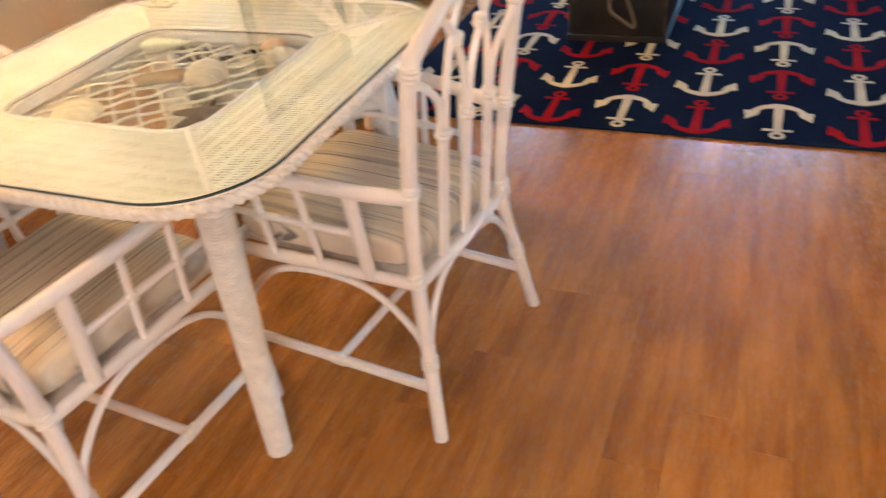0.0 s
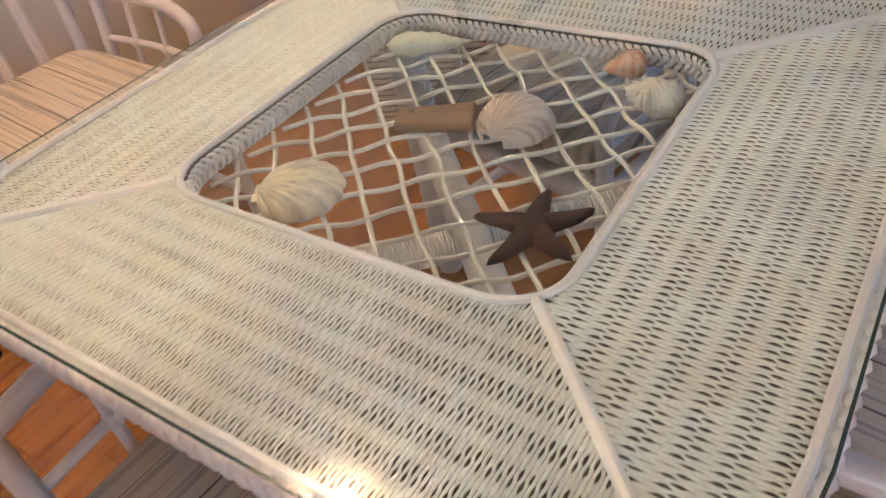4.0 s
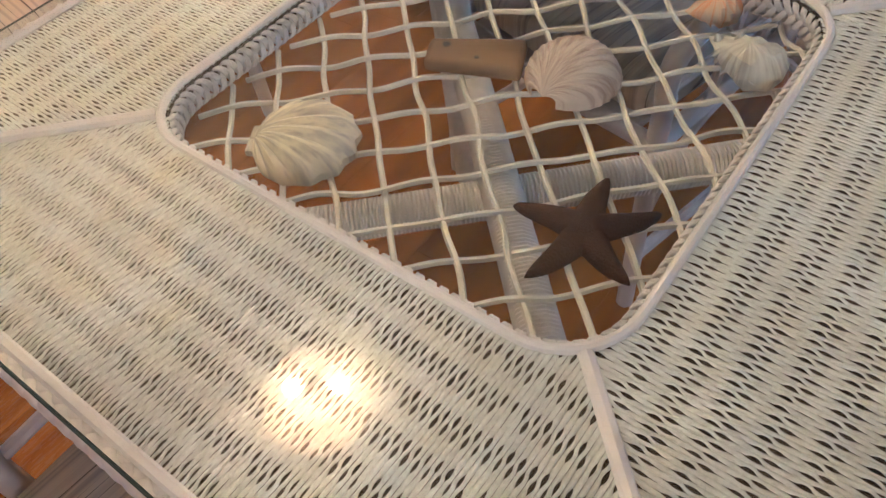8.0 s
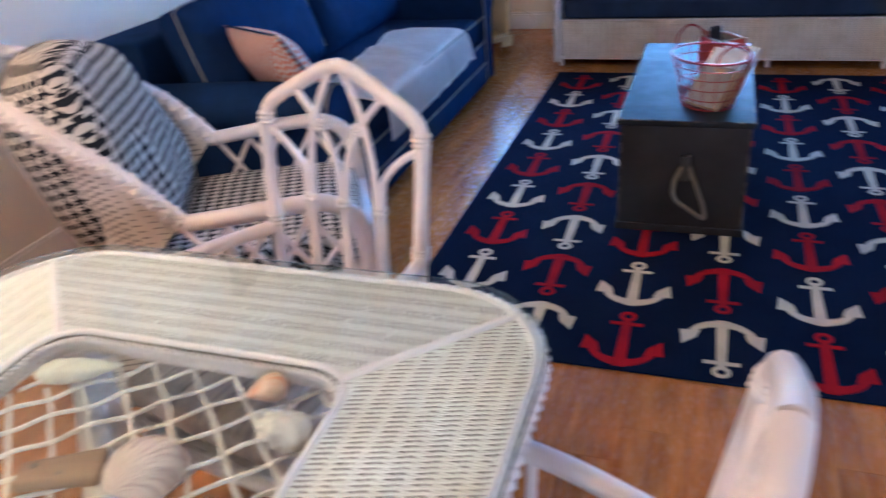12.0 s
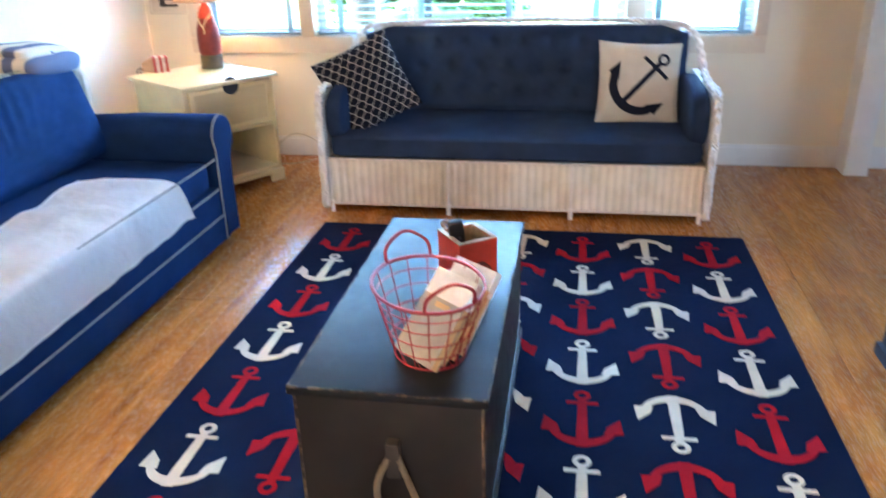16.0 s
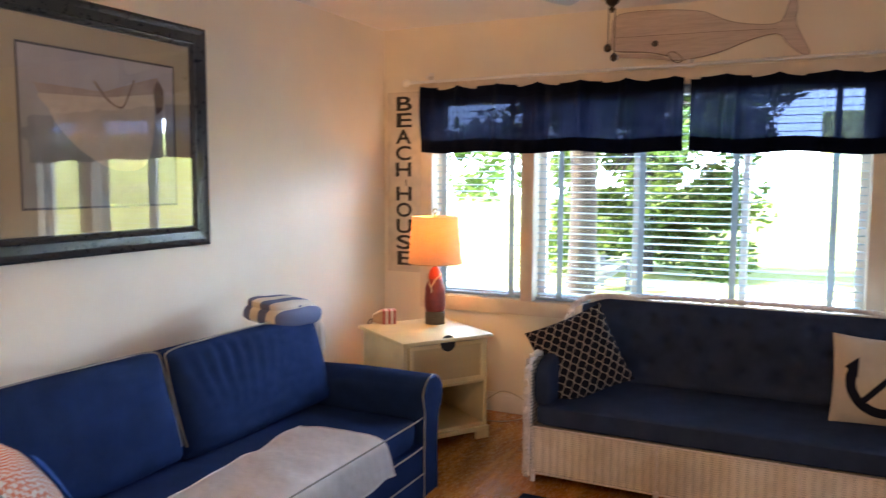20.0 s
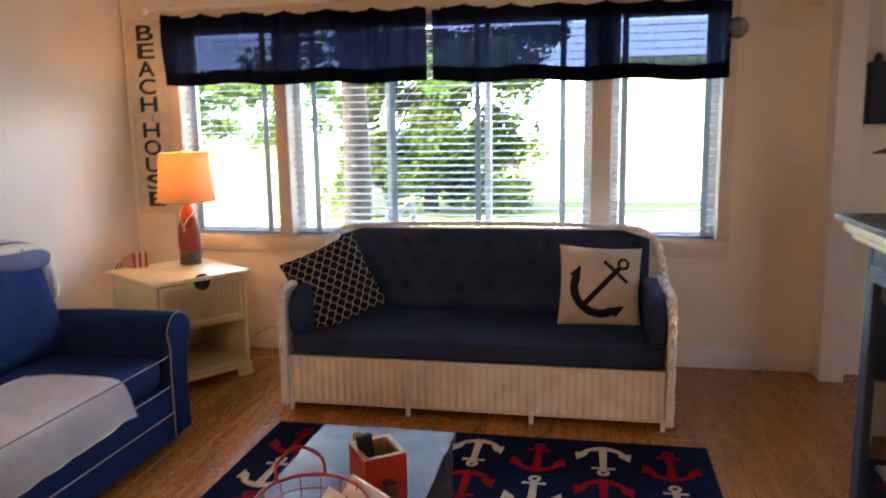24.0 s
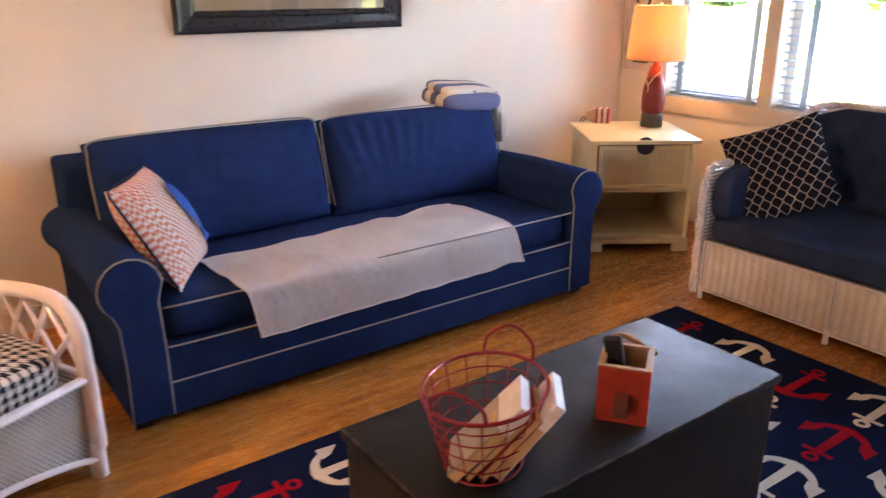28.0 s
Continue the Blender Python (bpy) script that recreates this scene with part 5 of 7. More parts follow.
# ---- wicker sofa by the window ----
WX0, WX1, WF, WB = -1.375, 0.615, 4.575, 5.42
ws = thing("wicker_sofa", pose(0, 0, 0), "white wicker sofa with tufted faded navy cushions", "sofa")
n = 3
step = (WX1 - WX0 - 0.10) / n
for i in range(n):
    a = WX0 + 0.05 + step * i
    bm = bmesh.new()
    # upright ribs with woven strands between
    cols, rows_ = int((step - 0.024) / 0.0395 * 6), 22
    grid = []
    for r in range(rows_ * 2 + 1):
        z = 0.052 + 0.236 * r / (rows_ * 2)
        row = []
        for c in range(cols + 1):
            x = a + 0.004 + (step - 0.008) * c / cols
            d = 0.0018 * math.sin(x * 2 * math.pi / 0.0395) + (0.0016 if r % 2 else -0.0016)
            row.append(bm.verts.new((x, WF + 0.012 - d, z)))
        grid.append(row)
    for r0, r1 in zip(grid, grid[1:]):
        for c in range(cols):
            bm.faces.new((r0[c], r0[c + 1], r1[c + 1], r1[c]))
    part("woven_front", bm, WEAVE_R, ws)
    part("top_cane", rod([(a, WF + 0.004, 0.292), (a + step, WF + 0.004, 0.292)], 0.005, 8), WRAP, ws)
    part("bottom_cane", rod([(a, WF + 0.004, 0.048), (a + step, WF + 0.004, 0.048)], 0.006, 8), WRAP, ws)
for i in range(n + 1):
    x = WX0 + 0.05 + step * i
    part("foot", rod([(x, WF + 0.010, 0.0), (x, WF + 0.010, 0.060)], 0.0125, 8), RATTAN, ws)
    part("seam_cane", rod([(x, WF + 0.005, 0.06), (x, WF + 0.005, 0.29)], 0.005, 8), WRAP, ws)
# Fill behind the weave, coloured darker for the shade inside the base.
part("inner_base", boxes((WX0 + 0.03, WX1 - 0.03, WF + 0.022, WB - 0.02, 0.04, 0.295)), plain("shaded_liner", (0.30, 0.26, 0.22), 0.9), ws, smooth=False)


def scroll(s):
    """The side's outline from the front foot over the arm to the crest."""
    x = WX0 + 0.02 if s < 0 else WX1 - 0.02
    return [(x, WF - 0.005, 0.03), (x, WF - 0.008, 0.30), (x, WF - 0.008, 0.50), (x, WF + 0.01, 0.60), (x, WF + 0.07, 0.645), (x, WF + 0.30, 0.64), (x, WF + 0.52, 0.66), (x - s * 0.005, WF + 0.64, 0.73), (x - s * 0.03, WF + 0.72, 0.82), (x - s * 0.10, WF + 0.765, 0.87), (x - s * 0.22, WF + 0.78, 0.885)]


def plait(pts, r, thick, turns):
    p = spline(pts, 12)
    bm = bmesh.new()
    for j in range(3):
        q = []
        for i, c in enumerate(p):
            d = (p[min(i + 1, len(p) - 1)] - p[max(i - 1, 0)]).normalized()
            s = d.cross(Vector((0, 0, 1)) if abs(d.z) < 0.8 else Vector((0, 1, 0))).normalized()
            u = d.cross(s)
            w = 2 * math.pi * (turns * i / len(p) + j / 3)
            q.append(c + s * math.sin(w) * r + u * math.sin(2 * w) * r * 0.5)
        tube(bm, q, thick, 6)
    return bm


for s in (-1, 1):
    part("side_plait", plait(scroll(s), 0.013, 0.0125, 34), BIND, ws, "plaited wicker edge")
    x0, x1 = (WX0, WX0 + 0.04) if s < 0 else (WX1 - 0.04, WX1)
    part("side_panel", boxes((x0, x1, WF + 0.01, WB, 0.04, 0.62), bevel=0.01), WEAVE_V, ws)
    part("arm_cushion", soft_box(0.10, 0.70, 0.30, 0.6, 0.3, 32, 16, 0.006), DENIM, ws, m=pose((WX0 + 0.085) if s < 0 else (WX1 - 0.085), WF + 0.37, 0.50))
part("crest_plait", plait([(WX0 + 0.22, WF + 0.78, 0.885), (-0.6, WF + 0.785, 0.897), (0.0, WF + 0.785, 0.897), (WX1 - 0.22, WF + 0.78, 0.885)], 0.016, 0.010, 26), BIND, ws, "plaited wicker crest")
part("back_panel", boxes((WX0 + 0.12, WX1 - 0.12, WB - 0.05, WB - 0.015, 0.04, 0.875), bevel=0.012), WEAVE_F, ws)
part("seat_cushion", soft_box(WX1 - WX0 - 0.10, 0.72, 0.125, 0.25, 0.08, 72, 14, 0.005), DENIM, ws, "faded navy seat cushion", m=pose((WX0 + WX1) / 2, WF + 0.375, 0.352))
bm = bmesh.new()
nx, nz = 108, 30
W, Hh = WX1 - WX0 - 0.16, 0.46
grid = []
for i in range(nx + 1):
    row = []
    for j in range(nz + 1):
        u, w_ = i / nx, j / nz
        x, z = -W / 2 + W * u, Hh * w_
        top = 1.0
        edge = min(1, min(u, 1 - u) * 14, w_ * 8 + 0.3, (1 - w_) * 7)
        d = -0.07 * max(0.0, edge) ** 0.5
        best = 9
        for rr in range(3):
            zz = 0.12 + 0.13 * rr
            sp = 0.165
            k = round((x - (sp / 2 if rr % 2 else 0)) / sp)
            xx = k * sp + (sp / 2 if rr % 2 else 0)
            best = min(best, math.hypot(x - xx, z - zz))
        d += 0.030 * math.exp(-(best / 0.030) ** 2)
        shrink = 1 - 0.10 * max(0, w_ - 0.75) ** 2 * 16 * (1 if abs(u - 0.5) > 0.42 else 0) * (abs(u - 0.5) - 0.42) / 0.08
        row.append(bm.verts.new((x, d + 0.10 * w_, z * shrink)))
    grid.append(row)
for a, b in zip(grid, grid[1:]):
    for j in range(nz):
        bm.faces.new((a[j], a[j + 1], b[j + 1], b[j]))
bmesh.ops.recalc_face_normals(bm, faces=bm.faces)
bmesh.ops.solidify(bm, geom=bm.faces[:], thickness=0.04)
part("back_cushion", bm, DENIM, ws, "button tufted faded navy back cushion", m=pose((WX0 + WX1) / 2, WB - 0.15, 0.405))
TRELLIS2 = two_tone("black_cloth_cream_trellis", (0.012, 0.013, 0.020), (0.36, 0.32, 0.27), "trellis", 19.5)
p2 = thing("throw_pillow", pose(-1.17, 4.87, 0.62) @ pose(0, 0, 0, 0, 0, 30) @ pose(0, 0, 0, -20, -22, 0), "black pillow with cream trellis lattice", "pillow", "wicker sofa pillows")
part("cover", pillow(0.445, 0.445, 0.16, seed=5), TRELLIS2, p2)
CANVAS = fabric("natural_canvas", (0.60, 0.53, 0.43), weave=600)
p3 = thing("throw_pillow", pose(0.262, 5.06, 0.604) @ pose(0, 0, 0, -20, 3, 6), "cream canvas pillow with a black anchor", "pillow", "wicker sofa pillows")
part("cover", pillow(0.44, 0.435, 0.15, seed=9), CANVAS, p3)


def on_pillow(pts, w, h, t, lift=0.008):
    """A flat print that hugs a pillow's front."""
    bm = bmesh.new()
    for poly in pts:
        vs = [bm.verts.new((x, 0, z)) for x, z in poly]
        bm.faces.new(vs)
    bm.normal_update()
    bmesh.ops.triangulate(bm, faces=bm.faces)
    bmesh.ops.subdivide_edges(bm, edges=bm.edges, cuts=3, use_grid_fill=True)
    for q in bm.verts:
        u, v_ = q.co.x / (w / 2), q.co.z / (h / 2)
        q.co.y = -t / 2 * (max(0, 1 - abs(u) ** 2.6) * max(0, 1 - abs(v_) ** 2.6)) ** 0.55 - lift
    bmesh.ops.recalc_face_normals(bm, faces=bm.faces)
    return bm


def turned(pts, deg):
    c, s = math.cos(radians(deg)), math.sin(radians(deg))
    return [(x * c - z * s, x * s + z * c) for x, z in pts]


def ring_polys(cx, cz, r0, r1, a0, a1, n):
    out = []
    for i in range(n):
        a, b = radians(a0 + (a1 - a0) * i / n), radians(a0 + (a1 - a0) * (i + 1) / n)
        out.append([(cx + r0 * math.cos(a), cz + r0 * math.sin(a)), (cx + r1 * math.cos(a), cz + r1 * math.sin(a)), (cx + r1 * math.cos(b), cz + r1 * math.sin(b)), (cx + r0 * math.cos(b), cz + r0 * math.sin(b))])
    return out


polys = [[(-0.013, -0.15), (0.013, -0.15), (0.012, 0.115), (-0.012, 0.115)], [(-0.075, 0.075), (0.075, 0.075), (0.075, 0.093), (-0.075, 0.093)]]
polys += ring_polys(0, 0.138, 0.016, 0.030, 0, 360, 14)
polys += ring_polys(0, -0.02, 0.106, 0.145, 200, 340, 16)
polys += [[(-0.15, -0.075), (-0.085, -0.075), (-0.142, -0.005)], [(0.15, -0.075), (0.085, -0.075), (0.142, -0.005)]]
part("anchor_print", on_pillow([turned([(x * 1.1, z * 1.1) for x, z in p], -42) for p in polys], 0.44, 0.435, 0.15), fabric("black_print", (0.016, 0.018, 0.03)), p3, "black anchor print", m=pose(0.01, 0, 0))

# ---- end table, lamp, buoy ----
et = thing("end_table", pose(-2.20, 5.03, 0, 0, 0, 56) @ Matrix.Diagonal((1.0, 1.2, 1, 1)), "antique cream end table with one drawer and an open shelf", "end table")
part("tabletop", boxes((-0.305, 0.305, -0.265, 0.265, 0.622, 0.645), bevel=0.006), CREAM, et)
for s in (-1, 1):
    part("side_panel", boxes((s * 0.272 - 0.012, s * 0.272 + 0.012, -0.235, 0.235, 0.05, 0.622), bevel=0.002), CREAM, et)
part("back_panel", boxes((-0.26, 0.26, 0.222, 0.234, 0.06, 0.62)), CREAM, et, smooth=False)
part("shelf", boxes((-0.26, 0.26, -0.232, 0.222, 0.075, 0.095), bevel=0.002), CREAM, et)
part("divider", boxes((-0.26, 0.26, -0.232, 0.222, 0.345, 0.363), bevel=0.002), CREAM, et)
for s in (-1, 1):
    part("plinth", boxes((s * 0.29 - (0.09 if s > 0 else 0.0), s * 0.29 + (0.09 if s < 0 else 0.0), -0.25, -0.228, 0.0, 0.05), bevel=0.004), CREAM, et)
    part("foot", boxes((s * 0.28 - 0.02, s * 0.28 + 0.02, 0.19, 0.235, 0.0, 0.05)), CREAM, et, smooth=False)
part("plinth_rail", boxes((-0.29, 0.29, -0.25, -0.228, 0.048, 0.075), bevel=0.004), CREAM, et)
dr = part("drawer", boxes((-0.252, 0.252, -0.238, -0.222, 0.37, 0.612), bevel=0.003), CREAM, et, "drawer front with bead board panel")
part("stile", boxes((-0.252, 0.252, -0.2445, -0.2385, 0.37, 0.392), (-0.252, 0.252, -0.2445, -0.2385, 0.59, 0.612), (-0.252, -0.228, -0.2445, -0.2385, 0.392, 0.59), (0.228, 0.252, -0.2445, -0.2385, 0.392, 0.59)), CREAM, dr, smooth=False)
bead = None
for i in range(26):
    m = pose(-0.219 + 0.0175 * i, -0.2385, 0.491)
    if bead is None:
        bead = part("bead", boxes((-0.0072, 0.0072, -0.0028, 0, -0.098, 0.098), bevel=0.0022, seg=1), CREAM_DARK, dr, m=m)
    else:
        again(bead, m, dr)
part("finger_notch", lathe(bmesh.new(), [(0.048, 0), (0.048, 0.008)], 24, pose(0, -0.243, 0.612, 90, 0, 0) @ Matrix.Diagonal((1, 1, 1, 1))), BLACK, dr, "dark half-round finger notch", m=None)
for v in dr.children[-1].data.vertices:
    v.co.z = min(v.co.z, 0.6125)
lampthing = thing("table_lamp", pose(-2.228, 5.235, 0.645), "red buoy shaped table lamp with a tan linen shade, switched on", "lamp")
part("rope_base", lathe(bmesh.new(), [(0.062, 0)] + [q for i in range(7) for q in ((0.066, 0.006 + 0.011 * i), (0.060, 0.0115 + 0.011 * i))] + [(0.05, 0.083)], 24), ROPE, lampthing, "coiled rope round the foot")
part("body", lathe(bmesh.new(), [(0.058, 0.081), (0.066, 0.10), (0.068, 0.16), (0.063, 0.23), (0.047, 0.285), (0.043, 0.292)], 28), painted("weathered_dark_red", (0.20, 0.026, 0.018), 0.4, 0.25, 25, 0.2), lampthing)
part("neck", lathe(bmesh.new(), [(0.044, 0.290), (0.042, 0.315), (0.032, 0.345), (0.018, 0.362), (0.010, 0.40)], 24), painted("bright_red", (0.48, 0.05, 0.022), 0.4, 0.1, 25, 0.1), lampthing, "bright red neck")
part("rope_tie", rod([(-0.044, -0.02, 0.315), (-0.028, -0.046, 0.29), (0.0, -0.062, 0.245), (0.028, -0.046, 0.29), (0.044, -0.02, 0.315), (0.0, 0.047, 0.33), (-0.044, -0.02, 0.315)], 0.0042, 6), plain("pale_cord", (0.55, 0.42, 0.28), 0.9), lampthing, "pale cord tied round the neck")
part("rope_tail", rod([(0.0, -0.064, 0.25), (0.012, -0.069, 0.225), (0.006, -0.070, 0.205)], 0.0038, 6), bpy.data.materials["pale_cord"], lampthing)
SHADE = Mat("tan_linen_shade", 0.9, 0, 0.1)
v = SHADE.coords(scale=(1, 1, 1))
SHADE.color(SHADE.ramp(SHADE.noise(SHADE.coords(scale=(1, 1, 12)), 30, 4), [(0.3, (0.62, 0.46, 0.26)), (0.7, (0.74, 0.57, 0.35))]))
tr = SHADE.node("BsdfTranslucent", Color=(0.90, 0.58, 0.32))
mx = SHADE.node("MixShader", Fac=0.34)
SHADE.l.new(SHADE.b.outputs[0], mx.inputs[1]), SHADE.l.new(tr.outputs[0], mx.inputs[2])
SHADE.l.new(mx.outputs[0], SHADE.n["Material Output"].inputs[0])
bm = bmesh.new()
for r0, r1 in ((0.172, 0.146), (0.170, 0.144)):
    a = [bm.verts.new((r0 * math.cos(2 * math.pi * j / 40), r0 * math.sin(2 * math.pi * j / 40), 0.39)) for j in range(40)]
    b = [bm.verts.new((r1 * math.cos(2 * math.pi * j / 40), r1 * math.sin(2 * math.pi * j / 40), 0.685)) for j in range(40)]
    for j in range(40):
        bm.faces.new((a[j], a[(j + 1) % 40], b[(j + 1) % 40], b[j]))
part("shade", bm, SHADE.m, lampthing, "tan linen drum shade")
for r, z in ((0.172, 0.39), (0.146, 0.685)):
    part("shade_trim", tube(bmesh.new(), oval(r, r, z, 36), 0.003, 6, True), plain("shade_trim_%d" % (z * 1000), (0.45, 0.32, 0.18), 0.8), lampthing)
for i in range(3):
    a = 2 * math.pi * i / 3
    part("harp_spoke", rod([(0, 0, 0.675), (0.144 * math.cos(a), 0.144 * math.sin(a), 0.683)], 0.002, 5), BLACK, lampthing)
part("harp", rod([(0.012, 0, 0.40), (0.045, 0, 0.47), (0.05, 0, 0.56), (0.0, 0, 0.675)], 0.002, 5), BLACK, lampthing)
part("bulb", lathe(bmesh.new(), [(0.013, 0.42), (0.016, 0.45), (0.03, 0.50), (0.026, 0.53), (0.001, 0.545)], 16), glow("lamp_bulb_glow", (1.0, 0.72, 0.42), 0.3), lampthing, "lit bulb")
part("finial", lathe(bmesh.new(), [(0.006, 0.672), (0.006, 0.69), (0.012, 0.697), (0.004, 0.706)], 12), plain("brass", (0.55, 0.36, 0.12), 0.3, 1.0), lampthing, "brass finial")
part("finial_ring", tube(bmesh.new(), [(0.014 * math.cos(t * 0.3927), 0, 0.722 + 0.014 * math.sin(t * 0.3927)) for t in range(16)], 0.003, 6, True), bpy.data.materials["brass"], lampthing, "brass ring finial")
buoy = thing("wooden_buoy", pose(-2.525, 5.075, 0.645, 0, 0, 35), "small red and white striped wooden buoy lying on the end table", "buoy")
PALE = wood("pale_buoy_wood", (0.42, 0.24, 0.12), (0.62, 0.40, 0.22), 0, 0.5, 8, 9, False)
STR = [plain("buoy_red", (0.42, 0.06, 0.05), 0.5), plain("buoy_white", (0.68, 0.60, 0.52), 0.5)]
for i in range(5):
    part("stripe", boxes((0.0 + 0.017 * i, 0.0168 + 0.017 * i, -0.045, 0.045, 0.0, 0.088), bevel=0.004), STR[i % 2], buoy)
bm = bmesh.new()
f0 = [bm.verts.new((-0.001, y, z)) for y, z in ((-0.045, 0), (0.045, 0), (0.045, 0.088), (-0.045, 0.088))]
f1 = [bm.verts.new((-0.062, y, z)) for y, z in ((-0.018, 0.012), (0.018, 0.012), (0.018, 0.058), (-0.018, 0.058))]
bm.faces.new(f0), bm.faces.new(f1[::-1])
for j in range(4):
    bm.faces.new((f0[j], f0[(j + 1) % 4], f1[(j + 1) % 4], f1[j]))
bmesh.ops.recalc_face_normals(bm, faces=bm.faces)
part("nose", bm, PALE, buoy, "bare wood nose", smooth=False)
part("cord_loop", rod([(-0.06, 0, 0.03), (-0.085, 0.005, 0.02), (-0.10, -0.005, -0.03), (-0.115, -0.02, -0.055), (-0.10, -0.03, -0.06), (-0.085, -0.012, -0.02), (-0.062, 0, 0.028)], 0.0035, 6), plain("dark_cord", (0.05, 0.04, 0.035), 0.9), buoy, "dark cord loop")

# ---- valance and rod ----
SHEER = Mat("sheer_navy_valance", 0.9, 0, 0.1)
v = SHEER.coords()
SHEER.color(SHEER.ramp(SHEER.noise(v, 12, 4), [(0.3, (0.006, 0.009, 0.022)), (0.7, (0.010, 0.014, 0.032))]))
st = SHEER.node("BsdfTransparent", Color=(0.40, 0.50, 0.85))
sl = SHEER.node("BsdfTranslucent", Color=(0.008, 0.012, 0.030))
m1, m2 = SHEER.node("MixShader", Fac=0.25), SHEER.node("MixShader", Fac=0.14)
# Right valance lets more through: backlight from the bright window put into the cloth.
thin = SHEER.math("ADD", 0.012, SHEER.math("MULTIPLY", SHEER.math("GREATER_THAN", SHEER.node("SeparateXYZ", Vector=v).outputs[0], -0.755), 0.036))
SHEER.put(m2.inputs[0], thin)
SHEER.l.new(SHEER.b.outputs[0], m1.inputs[1]), SHEER.l.new(sl.outputs[0], m1.inputs[2])
SHEER.l.new(m1.outputs[0], m2.inputs[1]), SHEER.l.new(st.outputs[0], m2.inputs[2])
SHEER.l.new(m2.outputs[0], SHEER.n["Material Output"].inputs[0])
for i, (x0, x1, seed) in enumerate(((-2.495, -0.772, 3), (-0.738, 0.955, 8))):
    val = thing("valance", pose(0, 0, 0), "navy gathered cloth valance hanging from a white rod", "curtain", "valances")
    n = 260

    def fold(f, z):
        x = x0 + (x1 - x0) * f
        low = (2.18 - z) / 0.42
        c = f * 6.2 + 0.3 * i
        pinch = math.exp(-((c - round(c)) / 0.10) ** 2)
        tent = abs(c - round(c)) * 2
        d = 0.010 * math.sin(f * 31 + seed) * (0.3 + low) + 0.007 * math.sin(f * 67 + 2 * seed + 1.5 * low) - 0.020 * pinch * (1 - 0.45 * low)
        d += 0.006 * math.sin(f * 118 + seed + 2.4 * low) * math.exp(-(tent / 0.7) ** 2)
        up = -0.026 * (1 - abs(tent - 1) ** 2) * (z > 2.1) * (0.4 + 0.6 * math.sin(1.7 * round(c) + seed) ** 2)
        return Vector((x + 0.006 * pinch * math.sin(low * 5 + seed), 5.545 + d, z + up + 0.008 * math.sin(f * 18 + seed) * (z < 1.85)))
    for name, zs, mat in (("top_hem", (2.20, 2.18, 2.155, 2.13), VALANCE), ("drop", (2.13, 2.06, 1.99, 1.92, 1.845), SHEER.m), ("bottom_hem", (1.845, 1.815, 1.785, 1.76), VALANCE)):
        bm = bmesh.new()
        rows = [[bm.verts.new(fold(k / n, z - 0.028 * (i == 1) * k / n - 0.03 + 0.02 * (i == 0) * (1 - k / n))) for k in range(n + 1)] for z in zs]
        for a, b in zip(rows, rows[1:]):
            for k in range(n):
                bm.faces.new((a[k], b[k], b[k + 1], a[k + 1]))
        if mat is VALANCE:
            bmesh.ops.solidify(bm, geom=bm.faces[:], thickness=0.0015)
        part(name, bm, mat, val)
rodthing = thing("curtain_rod", pose(0, 0, 0), "white curtain rod with rings and round ends on brackets", "curtain rod")
part("pole", rod([(-2.60, 5.56, 2.222), (-0.75, 5.56, 2.234), (1.03, 5.56, 2.246)], 0.010, 8), TRIM, rodthing)
for x in (-2.62, 1.05):
    part("finial", lathe(bmesh.new(), [(0.004, -0.03), (0.022, -0.018), (0.028, 0), (0.022, 0.018), (0.004, 0.03)], 14, pose(x, 5.56, 2.222 if x < 0 else 2.246, 0, 90, 0)), TRIM, rodthing)
for x in (-2.45, -0.75, 0.62):
    part("bracket", boxes((x - 0.012, x + 0.012, 5.55, 5.62, 2.244, 2.262), (x - 0.018, x + 0.018, 5.611, 5.62, 2.21, 2.29), bevel=0.002), TRIM, rodthing)
for i in range(16):
    f = (i + 0.5) / 16
    part("clip_ring", tube(bmesh.new(), [(-2.47 + 3.40 * f, 5.56 + 0.016 * math.cos(t * 0.785), 2.216 + 0.024 * f + 0.018 * math.sin(t * 0.785)) for t in range(8)], 0.0022, 5, True), TRIM, rodthing)
orn = thing("glass_float", pose(0.99, 5.575, 1.98), "small grey glass fishing float in a cord net", "ornament")
part("ball", lathe(bmesh.new(), [(0.001, -0.055), (0.03, -0.046), (0.05, -0.022), (0.055, 0), (0.05, 0.022), (0.03, 0.046), (0.001, 0.055)], 20), plain("cloudy_grey_glass", (0.25, 0.28, 0.30), 0.15), orn)
for a in (0, 45, 90, 135):
    part("net_cord", tube(bmesh.new(), [(0.057 * math.cos(t * 0.314) * math.cos(radians(a)), 0.057 * math.cos(t * 0.314) * math.sin(radians(a)), 0.057 * math.sin(t * 0.314)) for t in range(20)], 0.0022, 5, True), ROPE, orn)
part("hanging_cord", rod([(0, 0, 0.055), (0.01, -0.005, 0.16), (0.03, -0.012, 0.245)], 0.002, 5), ROPE, orn)

# ---- whale board, sign, wall fittings ----
WHALEW = wood("whitewashed_pinkish_board", (0.52, 0.40, 0.32), (0.70, 0.58, 0.49), 0, 0.7, 12, 10, False)
whale = thing("whale_plaque", pose(0, 5.596, 2.27 * 0.07 - 0.005) @ Matrix.Diagonal((1, 1, 0.93, 1)), "whitewashed wooden sperm whale plaque on the wall", "wall decoration")


def smooth_outline(pts, n=5):
    return [(q.x, q.y) for q in spline([(x, y, 0) for x, y in pts], n, True)]


